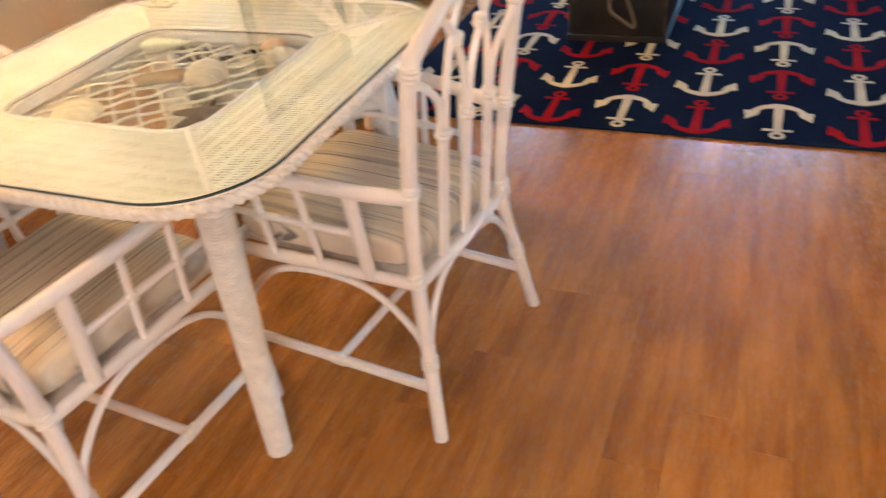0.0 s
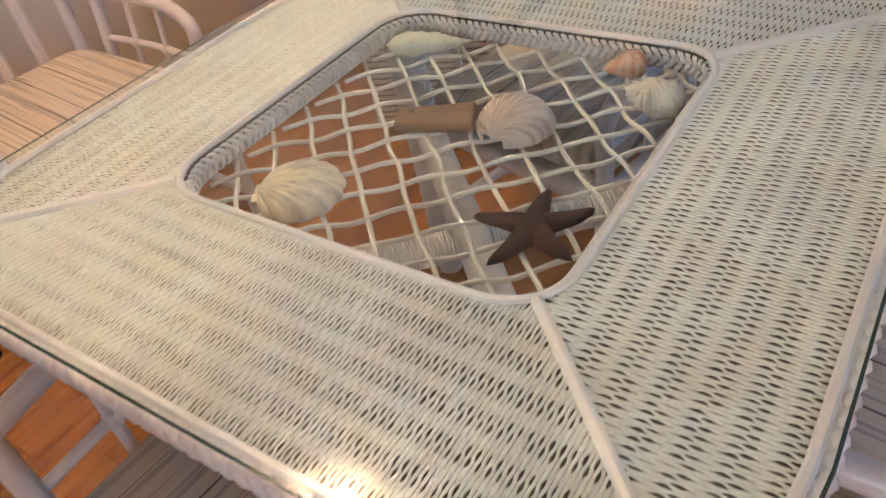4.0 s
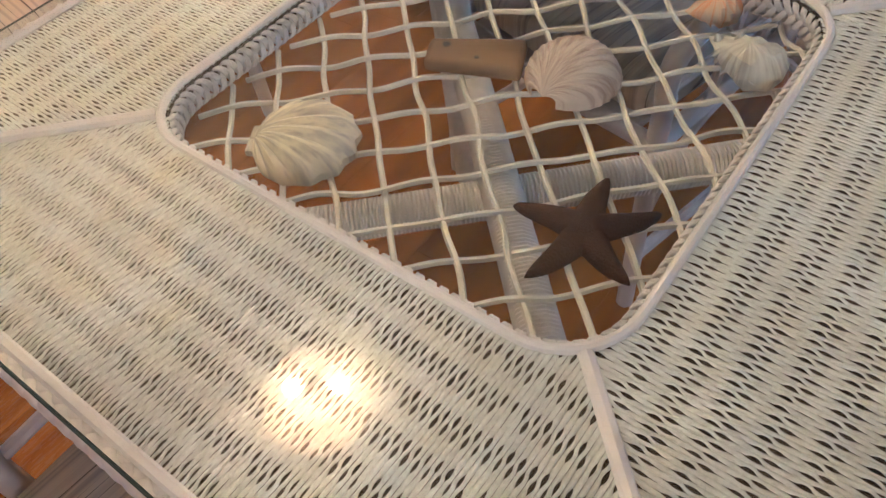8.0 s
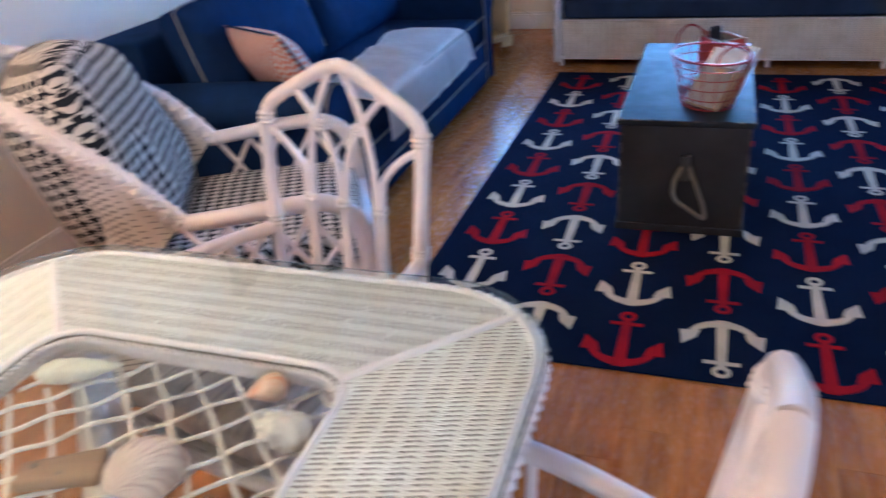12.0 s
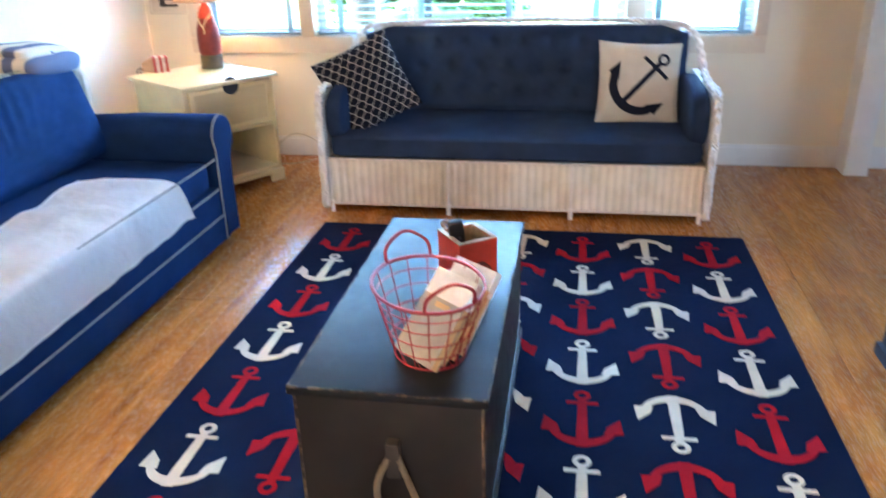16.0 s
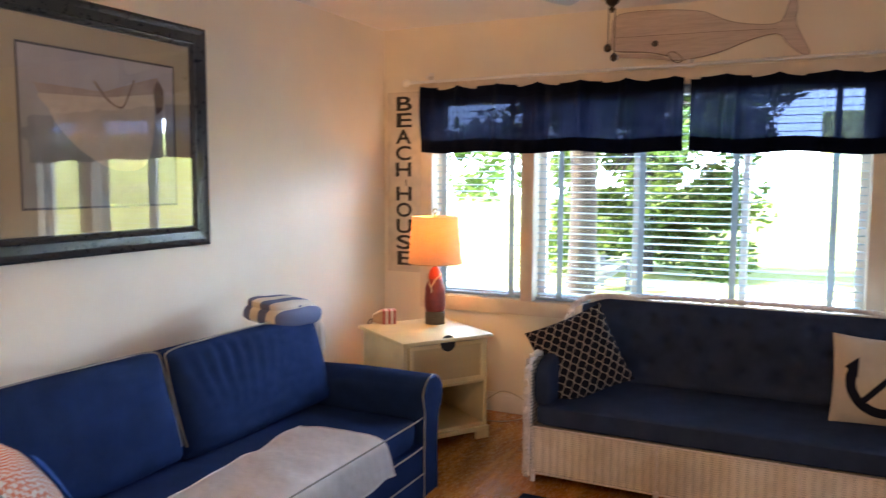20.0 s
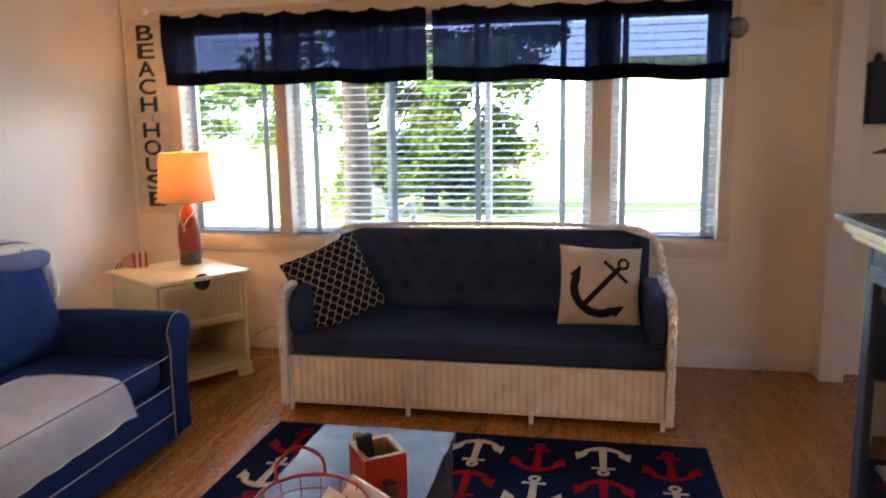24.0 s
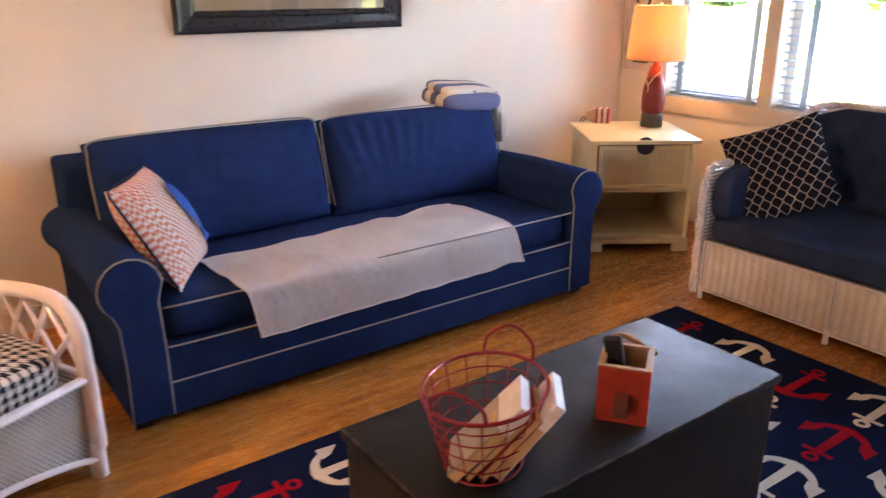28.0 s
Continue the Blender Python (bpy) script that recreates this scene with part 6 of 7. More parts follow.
body = smooth_outline([(-1.20, 2.36), (-1.215, 2.47), (-1.19, 2.575), (-1.05, 2.595), (-0.85, 2.585), (-0.68, 2.555), (-0.55, 2.49), (-0.40, 2.455), (-0.29, 2.455), (-0.255, 2.50), (-0.235, 2.57), (-0.205, 2.59), (-0.195, 2.53), (-0.20, 2.45), (-0.165, 2.36), (-0.125, 2.27), (-0.165, 2.265), (-0.235, 2.33), (-0.29, 2.39), (-0.42, 2.37), (-0.58, 2.31), (-0.75, 2.275), (-0.86, 2.275), (-0.87, 2.30), (-1.0, 2.335)])
bm = plate(body, 0, 0.022)
bm.normal_update()
bmesh.ops.triangulate(bm, faces=[f for f in bm.faces if len(f.verts) > 4], ngon_method="EAR_CLIP")
bmesh.ops.transform(bm, matrix=pose(0, 0.022, 0, 90, 0, 0), verts=bm.verts)
bmesh.ops.recalc_face_normals(bm, faces=bm.faces)
part("body", bm, WHALEW, whale, smooth=False)
bm = plate(smooth_outline([(-1.19, 2.315), (-1.19, 2.335), (-1.0, 2.325), (-0.88, 2.29), (-0.86, 2.275), (-1.0, 2.297)]), 0, 0.018)
bm.normal_update()
bmesh.ops.triangulate(bm, faces=[f for f in bm.faces if len(f.verts) > 4])
bmesh.ops.transform(bm, matrix=pose(0, 0.020, 0, 90, 0, 0), verts=bm.verts)
bmesh.ops.recalc_face_normals(bm, faces=bm.faces)
part("jaw", bm, WHALEW, whale, smooth=False)
DARKLINE = plain("burnt_outline", (0.20, 0.135, 0.10), 0.8)
part("outline", tube(bmesh.new(), [(x, -0.001, z) for x, z in body], 0.0015, 5, True), DARKLINE, whale, "dark burnt outline")
part("mouth_line", rod([(-1.19, -0.002, 2.352), (-1.0, -0.002, 2.333), (-0.88, -0.002, 2.30)], 0.0022, 5), DARKLINE, whale)
part("board_joint", rod([(-1.2, -0.001, 2.44), (-0.6, -0.001, 2.43), (-0.3, -0.001, 2.42)], 0.0012, 5), DARKLINE, whale)
part("eye", lathe(bmesh.new(), [(0.020, 0), (0.018, 0.006), (0.002, 0.009)], 14, pose(-0.955, 0.001, 2.385, 90, 0, 0)), plain("dark_bead_eye", (0.03, 0.02, 0.02), 0.3), whale, "dark round eye")
part("flipper", tube(bmesh.new(), [(x, -0.003, z) for x, z in smooth_outline([(-0.88, 2.315), (-0.845, 2.325), (-0.80, 2.29), (-0.80, 2.262), (-0.84, 2.262)], 3)], 0.003, 5, True), DARKLINE, whale)
SIGNW = painted("cream_sign_paint", (0.66, 0.57, 0.45), 0.6, 0.1, 14, 0.2)
INK = plain("black_lettering", (0.02, 0.016, 0.014), 0.6)
sign = thing("beach_house_sign", pose(0, 0, 0), "tall cream wooden sign lettered BEACH HOUSE in black", "sign")
SGX0, SGX1 = -2.775, -2.527
part("board", boxes((SGX0, SGX1, 5.590, 5.616, 0.925, 2.160), bevel=0.003), SIGNW, sign)
part("frame_edge", boxes((SGX0 - 0.006, SGX0 + 0.010, 5.586, 5.5902, 0.918, 2.167), (SGX1 - 0.010, SGX1 + 0.006, 5.586, 5.5902, 0.918, 2.167), (SGX0 + 0.01, SGX1 - 0.01, 5.586, 5.5902, 0.918, 0.931), (SGX0 + 0.01, SGX1 - 0.01, 5.586, 5.5902, 2.154, 2.167)), SIGNW, sign, smooth=False)


def letter(ch, x, z, size, parent):
    cu = bpy.data.curves.new("letter", "FONT")
    cu.body, cu.size, cu.align_x, cu.align_y, cu.extrude = ch, size, "CENTER", "CENTER", 0.001
    cu.offset = 0.0024
    tmp = new("letter_curve", cu)
    bpy.context.view_layer.update()
    me = bpy.data.meshes.new_from_object(tmp.evaluated_get(bpy.context.evaluated_depsgraph_get()))
    bpy.data.objects.remove(tmp)
    xs = [q.co.x for q in me.vertices]
    w = max(xs) - min(xs)
    me.transform(Matrix.Diagonal((0.122 / w, 1, 1, 1)))
    me.materials.clear()
    me.materials.append(INK)
    ob = new("letter", me)
    ob.parent = parent
    ob.matrix_local = pose(x, 5.5885, z, 90, 0, 0)
    return ob


SGM = (SGX0 + SGX1) / 2 - 0.005
for i, ch in enumerate("BEACH"):
    letter(ch, SGM, 2.083 - 0.1135 * i, 0.136, sign)
part("word_bar", boxes((SGM + 0.018, SGM + 0.024, 5.5875, 5.5895, 1.520, 1.565)), INK, sign, smooth=False)
for i, ch in enumerate("HOUSE"):
    letter(ch, SGM + 0.004, 1.461 - 0.1135 * i, 0.136, sign)
chime = thing("chime_box", pose(0, 0, 0), "plain cream door chime box on the wall", "chime")
part("cover", boxes((1.21, 1.44, 5.575, 5.62, 2.085, 2.235), bevel=0.008, seg=3), CREAM, chime)
part("plate", boxes((1.20, 1.45, 5.612, 5.62, 2.075, 2.245), bevel=0.002), TRIM, chime)
sw = thing("light_switch", pose(0, 0, 0), "white double light switch plate", "switch")
part("plate", boxes((1.315, 1.43, 5.614, 5.62, 1.215, 1.33), bevel=0.002), TRIM, sw)
for x in (1.35, 1.395):
    part("toggle", boxes((x - 0.006, x + 0.006, 5.604, 5.614, 1.262, 1.286), bevel=0.002), TRIM, sw)
hall = thing("wall_pocket", pose(0, 0, 0), "navy painted wall box with small black things on top", "shelf")
part("box", boxes((1.68, 1.985, 5.52, 5.62, 1.44, 1.755), bevel=0.004), NAVY_PAINT, hall)
part("lid", boxes((1.675, 1.99, 5.515, 5.62, 1.756, 1.77), bevel=0.003), NAVY_PAINT, hall)
for i, (x, r, h) in enumerate(((1.72, 0.02, 0.05), (1.79, 0.03, 0.075), (1.86, 0.022, 0.06), (1.93, 0.03, 0.08))):
    jar = thing("small_canister", pose(x, 5.57, 1.7705), "small black canister standing on the wall box", "canister", "canisters")
    part("body", lathe(bmesh.new(), [(r, 0), (r, h * 0.75), (r * 0.7, h * 0.82)], 12), BLACK, jar)
    part("cap", lathe(bmesh.new(), [(r * 0.72, h * 0.82), (r * 0.72, h)], 12), plain("grey_cap_%d" % i, (0.2, 0.2, 0.2), 0.4), jar)
door = structure(new("door_1"), "stained brown wooden front door, closed", "door")
DOORW = wood("stained_door_wood", (0.16, 0.065, 0.022), (0.36, 0.17, 0.065), 2, 0.4, 9, 10, False)
part("slab", boxes((2.075, 2.975, 5.66, 5.705, 0.004, 2.195), bevel=0.002), DOORW, door)
for z0, z1 in ((0.2, 1.0), (1.2, 2.05)):
    for x0, x1 in ((2.20, 2.48), (2.57, 2.85)):
        part("panel", boxes((x0, x1, 5.652, 5.66, z0, z1), bevel=0.004), DOORW, door)
part("door_knob", lathe(bmesh.new(), [(0.03, 0), (0.03, 0.006), (0.012, 0.012), (0.012, 0.035), (0.028, 0.045), (0.03, 0.06), (0.018, 0.072)], 18, pose(2.14, 5.66, 1.17, 90, 0, 0)), plain("dark_bronze", (0.05, 0.035, 0.025), 0.35, 0.8), door, "dark bronze knob")
structure(part("trim_door", boxes((1.985, 2.07, 5.602, 5.62, 0, 2.2), (2.98, 3.06, 5.602, 5.62, 0, 2.2), (1.985, 3.06, 5.602, 5.62, 2.2, 2.285), bevel=0.003), TRIM), "white painted door casing", "trim")

# ---- framed boat picture ----
pic = thing("framed_picture", pose(XL, 3.25, 1.768, 0, 0, 90), "large boat print in a wide black frame under glass", "picture")
FRM = painted("black_frame_moulding", (0.022, 0.025, 0.030), 0.30, 0.05, 9, 0.0)
PW2, PH2 = 0.595, 0.53


def moulding(a, b, inward, parent):
    """One mitred length of frame."""
    a, b, inward = Vector(a), Vector(b), Vector(inward)
    along = (b - a).normalized()
    prof = [(0, 0), (0, 0.030), (0.012, 0.036), (0.022, 0.030), (0.032, 0.026), (0.068, 0.022), (0.074, 0.026), (0.084, 0.022), (0.092, 0.014), (0.100, 0.012), (0.100, 0.0)]
    bm = bmesh.new()
    rows = []
    for end, s in ((a, 1), (b, -1)):
        rows.append([bm.verts.new(end + inward * w + along * w * s + Vector((0, -d, 0))) for w, d in prof])
    for i in range(len(prof) - 1):
        bm.faces.new((rows[0][i], rows[0][i + 1], rows[1][i + 1], rows[1][i]))
    bmesh.ops.recalc_face_normals(bm, faces=bm.faces)
    return part("frame_rail", bm, FRM, parent, smooth=False)


c4 = [(-PW2, 0, -PH2), (PW2, 0, -PH2), (PW2, 0, PH2), (-PW2, 0, PH2)]
for i, inw in enumerate(((0, 0, 1), (-1, 0, 0), (0, 0, -1), (1, 0, 0))):
    moulding(c4[i], c4[(i + 1) % 4], inw, pic)
part("mat_board", boxes((-PW2 + 0.09, PW2 - 0.09, -0.009, -0.004, -PH2 + 0.09, PH2 - 0.09)), painted("tan_mat_board", (0.42, 0.36, 0.24), 0.8, 0.03, 30, 0.1), pic, "tan mat board", smooth=False)
IX, IZ = 0.39, 0.318
part("inner_mat", boxes((-IX - 0.01, IX + 0.01, -0.0098, -0.009, -IZ - 0.01, IZ + 0.01)), plain("navy_mat_line", (0.03, 0.035, 0.05), 0.8), pic, "thin navy mat line", smooth=False)


def flat(name, pts, depth, mat, parent, label=""):
    bm = bmesh.new()
    lo, hi = [bm.verts.new((x, -depth, z)) for x, z in pts], [bm.verts.new((x, -depth - 0.0004, z)) for x, z in pts]
    f = [bm.faces.new(lo), bm.faces.new(hi[::-1])]
    for i in range(len(pts)):
        bm.faces.new((lo[i], lo[(i + 1) % len(pts)], hi[(i + 1) % len(pts)], hi[i]))
    bm.normal_update()
    bmesh.ops.triangulate(bm, faces=f)
    bmesh.ops.recalc_face_normals(bm, faces=bm.faces)
    return part(name, bm, mat, parent, label, smooth=False)


WASH = Mat("watercolour_wash", 0.8, 0, 0.1)
v = WASH.coords()
sep = WASH.node("SeparateXYZ", Vector=v)
WASH.color(WASH.mix(0.3, WASH.ramp(WASH.math("ADD", WASH.math("MULTIPLY", sep.outputs[2], 1.4), 0.5), [(0.15, (0.26, 0.27, 0.24)), (0.5, (0.28, 0.31, 0.30)), (0.72, (0.42, 0.42, 0.46)), (1.0, (0.50, 0.47, 0.50))]), WASH.ramp(WASH.noise(v, 9, 6), [(0.3, (0.2, 0.2, 0.2)), (0.7, (0.5, 0.5, 0.5))])))
flat("print", [(-IX, -IZ), (IX, -IZ), (IX, IZ), (-IX, IZ)], 0.010, WASH.m, pic, "watercolour beach scene")
HULL = painted("painted_hull", (0.56, 0.49, 0.39), 0.8, 0.1, 25, 0.1)
flat("boat_hull", smooth_outline([(-0.30, 0.14), (0.0, 0.155), (0.26, 0.19), (0.275, 0.10), (0.26, -0.04), (0.20, -0.15), (0.05, -0.165), (-0.10, -0.10), (-0.22, 0.0), (-0.27, 0.08)], 3), 0.0106, HULL, pic, "cream painted boat hull")
flat("boat_gunwale", [(-0.33, 0.175), (0.0, 0.17), (0.20, 0.235), (0.30, 0.265), (0.315, 0.16), (0.27, 0.185), (0.0, 0.145), (-0.31, 0.135)], 0.0112, painted("painted_gunwale", (0.36, 0.29, 0.25), 0.8, 0.15, 25, 0.1), pic, "greyish gunwale")
flat("boat_stem", [(0.268, 0.20), (0.30, 0.255), (0.335, 0.20), (0.325, 0.12), (0.285, 0.09)], 0.0118, painted("painted_stem", (0.13, 0.10, 0.09), 0.8, 0.15, 25, 0.1), pic)
part("painted_rope", rod([(-0.05, -0.0125, 0.21), (0.02, -0.0125, 0.135), (0.09, -0.0125, 0.11), (0.13, -0.0125, 0.17), (0.16, -0.0125, 0.235)], 0.004, 5), plain("rope_paint", (0.24, 0.16, 0.12), 0.8), pic)
pg = part("picture_glass", boxes((-PW2 + 0.096, PW2 - 0.096, -0.0145, -0.0135, -PH2 + 0.096, PH2 - 0.096)), PICTURE_GLASS, pic, "clear picture glass", smooth=False)
pg.visible_shadow = False

# ---- wicker armchair ----
ac = thing("wicker_armchair", pose(-1.79, 1.38, 0, 0, 0, -63) @ Matrix.Diagonal((1.0, 1.2, 1.0, 1.0)), "white wicker barrel armchair with houndstooth cushion", "armchair")
HOUND, HOUND_UP = (two_tone("black_white_houndstooth" + n, (0.60, 0.56, 0.50), (0.018, 0.020, 0.026), "hound", 34, r) for n, r in (("", 0), ("_upright", 1)))


def shell_point(f, g, out=0.0):
    """f runs round the back from arm to arm, g from seat to rim."""
    top = 0.56 + 0.42 * math.sin(math.pi * f) ** 0.8
    a = math.pi * (0.5 + (f - 0.5) * (0.62 + 0.38 * g))
    z = 0.30 + (top - 0.30) * g
    flare = 0.06 * g * math.sin(a) + out - 0.06 * (1 - g)
    return Vector((-(0.335 + flare * 0.6) * math.cos(a), -0.02 - (0.36 + flare * 1.6) * math.sin(a), z))


for name, o in (("back_inside", -0.012), ("back_outside", 0.012)):
    bm = bmesh.new()
    rows = [[bm.verts.new(shell_point(i / 40, j / 10, o)) for i in range(41)] for j in range(11)]
    for a, b in zip(rows, rows[1:]):
        for i in range(40):
            bm.faces.new((a[i], a[i + 1], b[i + 1], b[i]))
    part(name, bm, WEAVE_V, ac, "open woven wicker back")
part("rim_plait", plait([shell_point(i / 12, 1.0) for i in range(13)], 0.020, 0.0145, 30), BIND, ac, "plaited rim")
part("rim_core", rod([shell_point(i / 12, 1.0) for i in range(13)], 0.024, 8, 4), RATTAN, ac)
for s in (-1, 1):
    part("arm_rail", rod([(s * 0.335, -0.03, 0.555), (s * 0.345, 0.08, 0.562), (s * 0.350, 0.20, 0.572), (s * 0.348, 0.30, 0.565), (s * 0.345, 0.36, 0.50), (s * 0.342, 0.375, 0.36), (s * 0.340, 0.375, 0.10)], 0.024, 10), RATTAN, ac)
    part("lower_rail", rod([(s * 0.345, -0.02, 0.345), (s * 0.345, 0.36, 0.335)], 0.013, 8), RATTAN, ac)
    for i in range(4):
        y = 0.0 + 0.088 * i
        part("lattice_rod", rod([(s * 0.347, y - 0.02, 0.345), (s * 0.352, y + 0.09, 0.56 if i < 3 else 0.50)], 0.008, 6), RATTAN, ac)
        part("lattice_rod", rod([(s * 0.349, y + 0.09, 0.345), (s * 0.353, y - 0.02, 0.555)], 0.008, 6), RATTAN, ac)
    part("side_skirt", boxes((s * 0.335 - 0.012, s * 0.335 + 0.012, -0.30, 0.37, 0.07, 0.335), bevel=0.006), WEAVE_V, ac)
    part("foot", rod([(s * 0.335, 0.368, 0.0), (s * 0.335, 0.368, 0.12)], 0.026, 10), RATTAN, ac)
    part("foot", rod([(s * 0.24, -0.30, 0.0), (s * 0.24, -0.30, 0.32)], 0.020, 10), RATTAN, ac)
bm = bmesh.new()
rows = []
for i in range(25):
    x = -0.33 + 0.66 * i / 24
    zb = 0.055 + 0.075 * math.cos(x / 0.33 * math.pi / 2) ** 0.8
    rows.append([bm.verts.new((x, 0.372, zb + (0.335 - zb) * j / 8)) for j in range(9)])
for a, b in zip(rows, rows[1:]):
    for j in range(8):
        bm.faces.new((a[j], a[j + 1], b[j + 1], b[j]))
bmesh.ops.solidify(bm, geom=bm.faces[:], thickness=0.02)
part("front_skirt", bm, WEAVE_F, ac)
part("front_cane", rod([(-0.335, 0.378, 0.335), (0.335, 0.378, 0.335)], 0.014, 8), RATTAN, ac)
part("skirt_edge", rod([(-0.33, 0.378, 0.06), (-0.2, 0.378, 0.10), (0, 0.378, 0.132), (0.2, 0.378, 0.10), (0.33, 0.378, 0.06)], 0.010, 8), RATTAN, ac)
part("seat_deck", boxes((-0.32, 0.32, -0.28, 0.36, 0.29, 0.31)), BIND, ac, smooth=False)
part("seat_cushion", soft_box(0.64, 0.70, 0.13, 0.35, 0.3, 48, 14, 0.005), HOUND, ac, "black and white houndstooth seat cushion", m=pose(0, 0.02, 0.385))
part("back_cushion", soft_box(0.60, 0.25, 0.60, 0.62, 0.55, 48, 26, 0.030), HOUND_UP, ac, "puffy houndstooth back cushion", m=pose(0, -0.22, 0.68, 16, 0, 0))

# ---- glazed cabinet and bird ----
cab = thing("display_cabinet", pose(0, 0, 0), "navy painted glazed cabinet with a cream moulded top", "cabinet")
QX0, QX1, QY0, QY1, QT = 1.015, 1.42, 2.11, 3.39, 1.19
part("plinth", boxes((QX0 - 0.016, QX1, QY0 - 0.014, QY1 + 0.014, 0, 0.045), bevel=0.006), NAVY_PAINT, cab)
part("floor_board", boxes((QX0 + 0.046, QX1, QY0 + 0.026, QY1 - 0.026, 0.045, 0.07)), painted("greyish_cabinet_lining", (0.24, 0.22, 0.19), 0.6, 0.08, 12, 0.1), cab, smooth=False)
part("back_board", boxes((QX1 - 0.012, QX1, QY0 + 0.02, QY1 - 0.02, 0.07, 1.115)), painted("cream_cabinet_lining", (0.60, 0.52, 0.38), 0.6, 0.06, 12, 0.1), cab, "cream lining", smooth=False)
for y in (QY0, QY1 - 0.025):
    part("side_panel", boxes((QX0 + 0.05, QX1 - 0.012, y, y + 0.025, 0.045, 1.115), bevel=0.003), NAVY_PAINT, cab)
for y in (QY0, QY1 - 0.05, (QY0 + QY1) / 2 - 0.03):
    part("stile", boxes((QX0, QX0 + 0.045, y, y + (0.06 if 2.2 < y < 3.2 else 0.05), 0.07, 1.115), bevel=0.004), NAVY_PAINT, cab)
part("bottom_rail", boxes((QX0, QX0 + 0.045, QY0, QY1, 0.045, 0.07), bevel=0.003), NAVY_PAINT, cab)
part("top_rail", boxes((QX0, QX0 + 0.045, QY0 + 0.05, QY1 - 0.05, 1.055, 1.115), bevel=0.004), NAVY_PAINT, cab)
for y0, y1 in ((QY0 + 0.052, (QY0 + QY1) / 2 - 0.032), ((QY0 + QY1) / 2 + 0.032, QY1 - 0.052)):
    dd = part("door", boxes((QX0 - 0.008, QX0 + 0.02, y0, y1, 0.075, 0.125), (QX0 - 0.008, QX0 + 0.02, y0, y1, 1.010, 1.053), (QX0 - 0.008, QX0 + 0.02, y0, y0 + 0.04, 0.125, 1.010), (QX0 - 0.008, QX0 + 0.02, y1 - 0.04, y1, 0.125, 1.010), bevel=0.004), NAVY_PAINT, cab, "navy glazed door")
    g = part("pane", boxes((QX0 + 0.004, QX0 + 0.008, y0 + 0.04, y1 - 0.04, 0.125, 1.010)), PANE, dd, smooth=False)
    g.visible_shadow = False
part("shelf", boxes((QX0 + 0.06, QX1 - 0.014, QY0 + 0.03, QY1 - 0.03, 0.42, 0.435), bevel=0.002), TRIM, cab, "white shelf")
part("crown", boxes((QX0 - 0.035, QX1 + 0.01, QY0 - 0.035, QY1 + 0.035, 1.115, 1.137), (QX0 - 0.055, QX1 + 0.02, QY0 - 0.055, QY1 + 0.055, 1.137, 1.171), bevel=0.010, seg=3), CREAM, cab, "cream crown moulding")
part("top", boxes((QX0 - 0.075, QX1 + 0.03, QY0 - 0.075, QY1 + 0.075, 1.172, QT), bevel=0.005), CHEST, cab, "dark polished top")
for i, (y, z, r, h) in enumerate(((2.35, 0.436, 0.05, 0.14), (2.55, 0.436, 0.07, 0.10), (2.98, 0.436, 0.06, 0.17), (3.18, 0.436, 0.05, 0.12), (2.45, 0.071, 0.08, 0.16), (3.05, 0.071, 0.09, 0.14))):
    jar = thing("crock", pose(1.26, y, z), "white glazed crock standing in the cabinet", "crock", "crocks in the cabinet")
    part("body", lathe(bmesh.new(), [(r * 0.7, 0), (r, h * 0.3), (r * 0.95, h * 0.7), (r * 0.6, h * 0.9), (r * 0.65, h)], 18), TRIM, jar)
bm = bmesh.new()
bmesh.ops.create_uvsphere(bm, u_segments=20, v_segments=14, radius=1.0)
for q in bm.verts:
    t = q.co.x
    q.co = Vector((0.155 * t + 0.02, 0.058 * q.co.y * (1 - 0.25 * t), 0.062 * q.co.z + 0.075 + 0.03 * max(0, t) ** 2))
tube(bm, spline([(-0.085, 0, 0.10), (-0.125, 0, 0.15), (-0.135, 0, 0.195), (-0.165, 0, 0.215), (-0.20, 0, 0.21), (-0.27, 0, 0.20), (-0.325, 0, 0.193)], 5), lambda f: 0.040 - 0.012 * f / 0.5 if f < 0.5 else max(0.003, 0.030 * (1 - (f - 0.5) * 1.9)), 10)
box(bm, -0.05, 0.07, -0.03, 0.03, 0.0, 0.03, 0.006)
bird = part("bird_statue", bm, plain("dull_bronze", (0.16, 0.115, 0.06), 0.35, 0.7))
bird.matrix_world = pose(1.25, 3.18, QT, 0, 0, 8)
tagged(bird, "dull bronze long-beaked shore bird statue on the cabinet", "statue")

# ---- ceiling fan and dining light ----
fan = thing("ceiling_fan", pose(-0.63, 3.25, H, 0, 0, 53), "white ceiling fan with light bowl and pull chains", "ceiling fan")
part("canopy", lathe(bmesh.new(), [(0.07, 0), (0.07, -0.03), (0.03, -0.07)], 24), TRIM, fan)
part("downrod", rod([(0, 0, -0.06), (0, 0, -0.20)], 0.014, 10), TRIM, fan)
part("motor", lathe(bmesh.new(), [(0.03, -0.19), (0.10, -0.20), (0.125, -0.24), (0.115, -0.29), (0.09, -0.345), (0.06, -0.36)], 28), TRIM, fan)
part("light_bowl", lathe(bmesh.new(), [(0.132, -0.358), (0.132, -0.372), (0.116, -0.425), (0.08, -0.467), (0.035, -0.492), (0.002, -0.498)], 28), painted("frosted_alabaster_glass", (0.62, 0.52, 0.38), 0.35, 0.08, 12, 0.05), fan, "frosted alabaster bowl")
part("bowl_rim", tube(bmesh.new(), oval(0.134, 0.134, -0.358, 32), 0.006, 6, True), bpy.data.materials["dark_bronze"], fan)
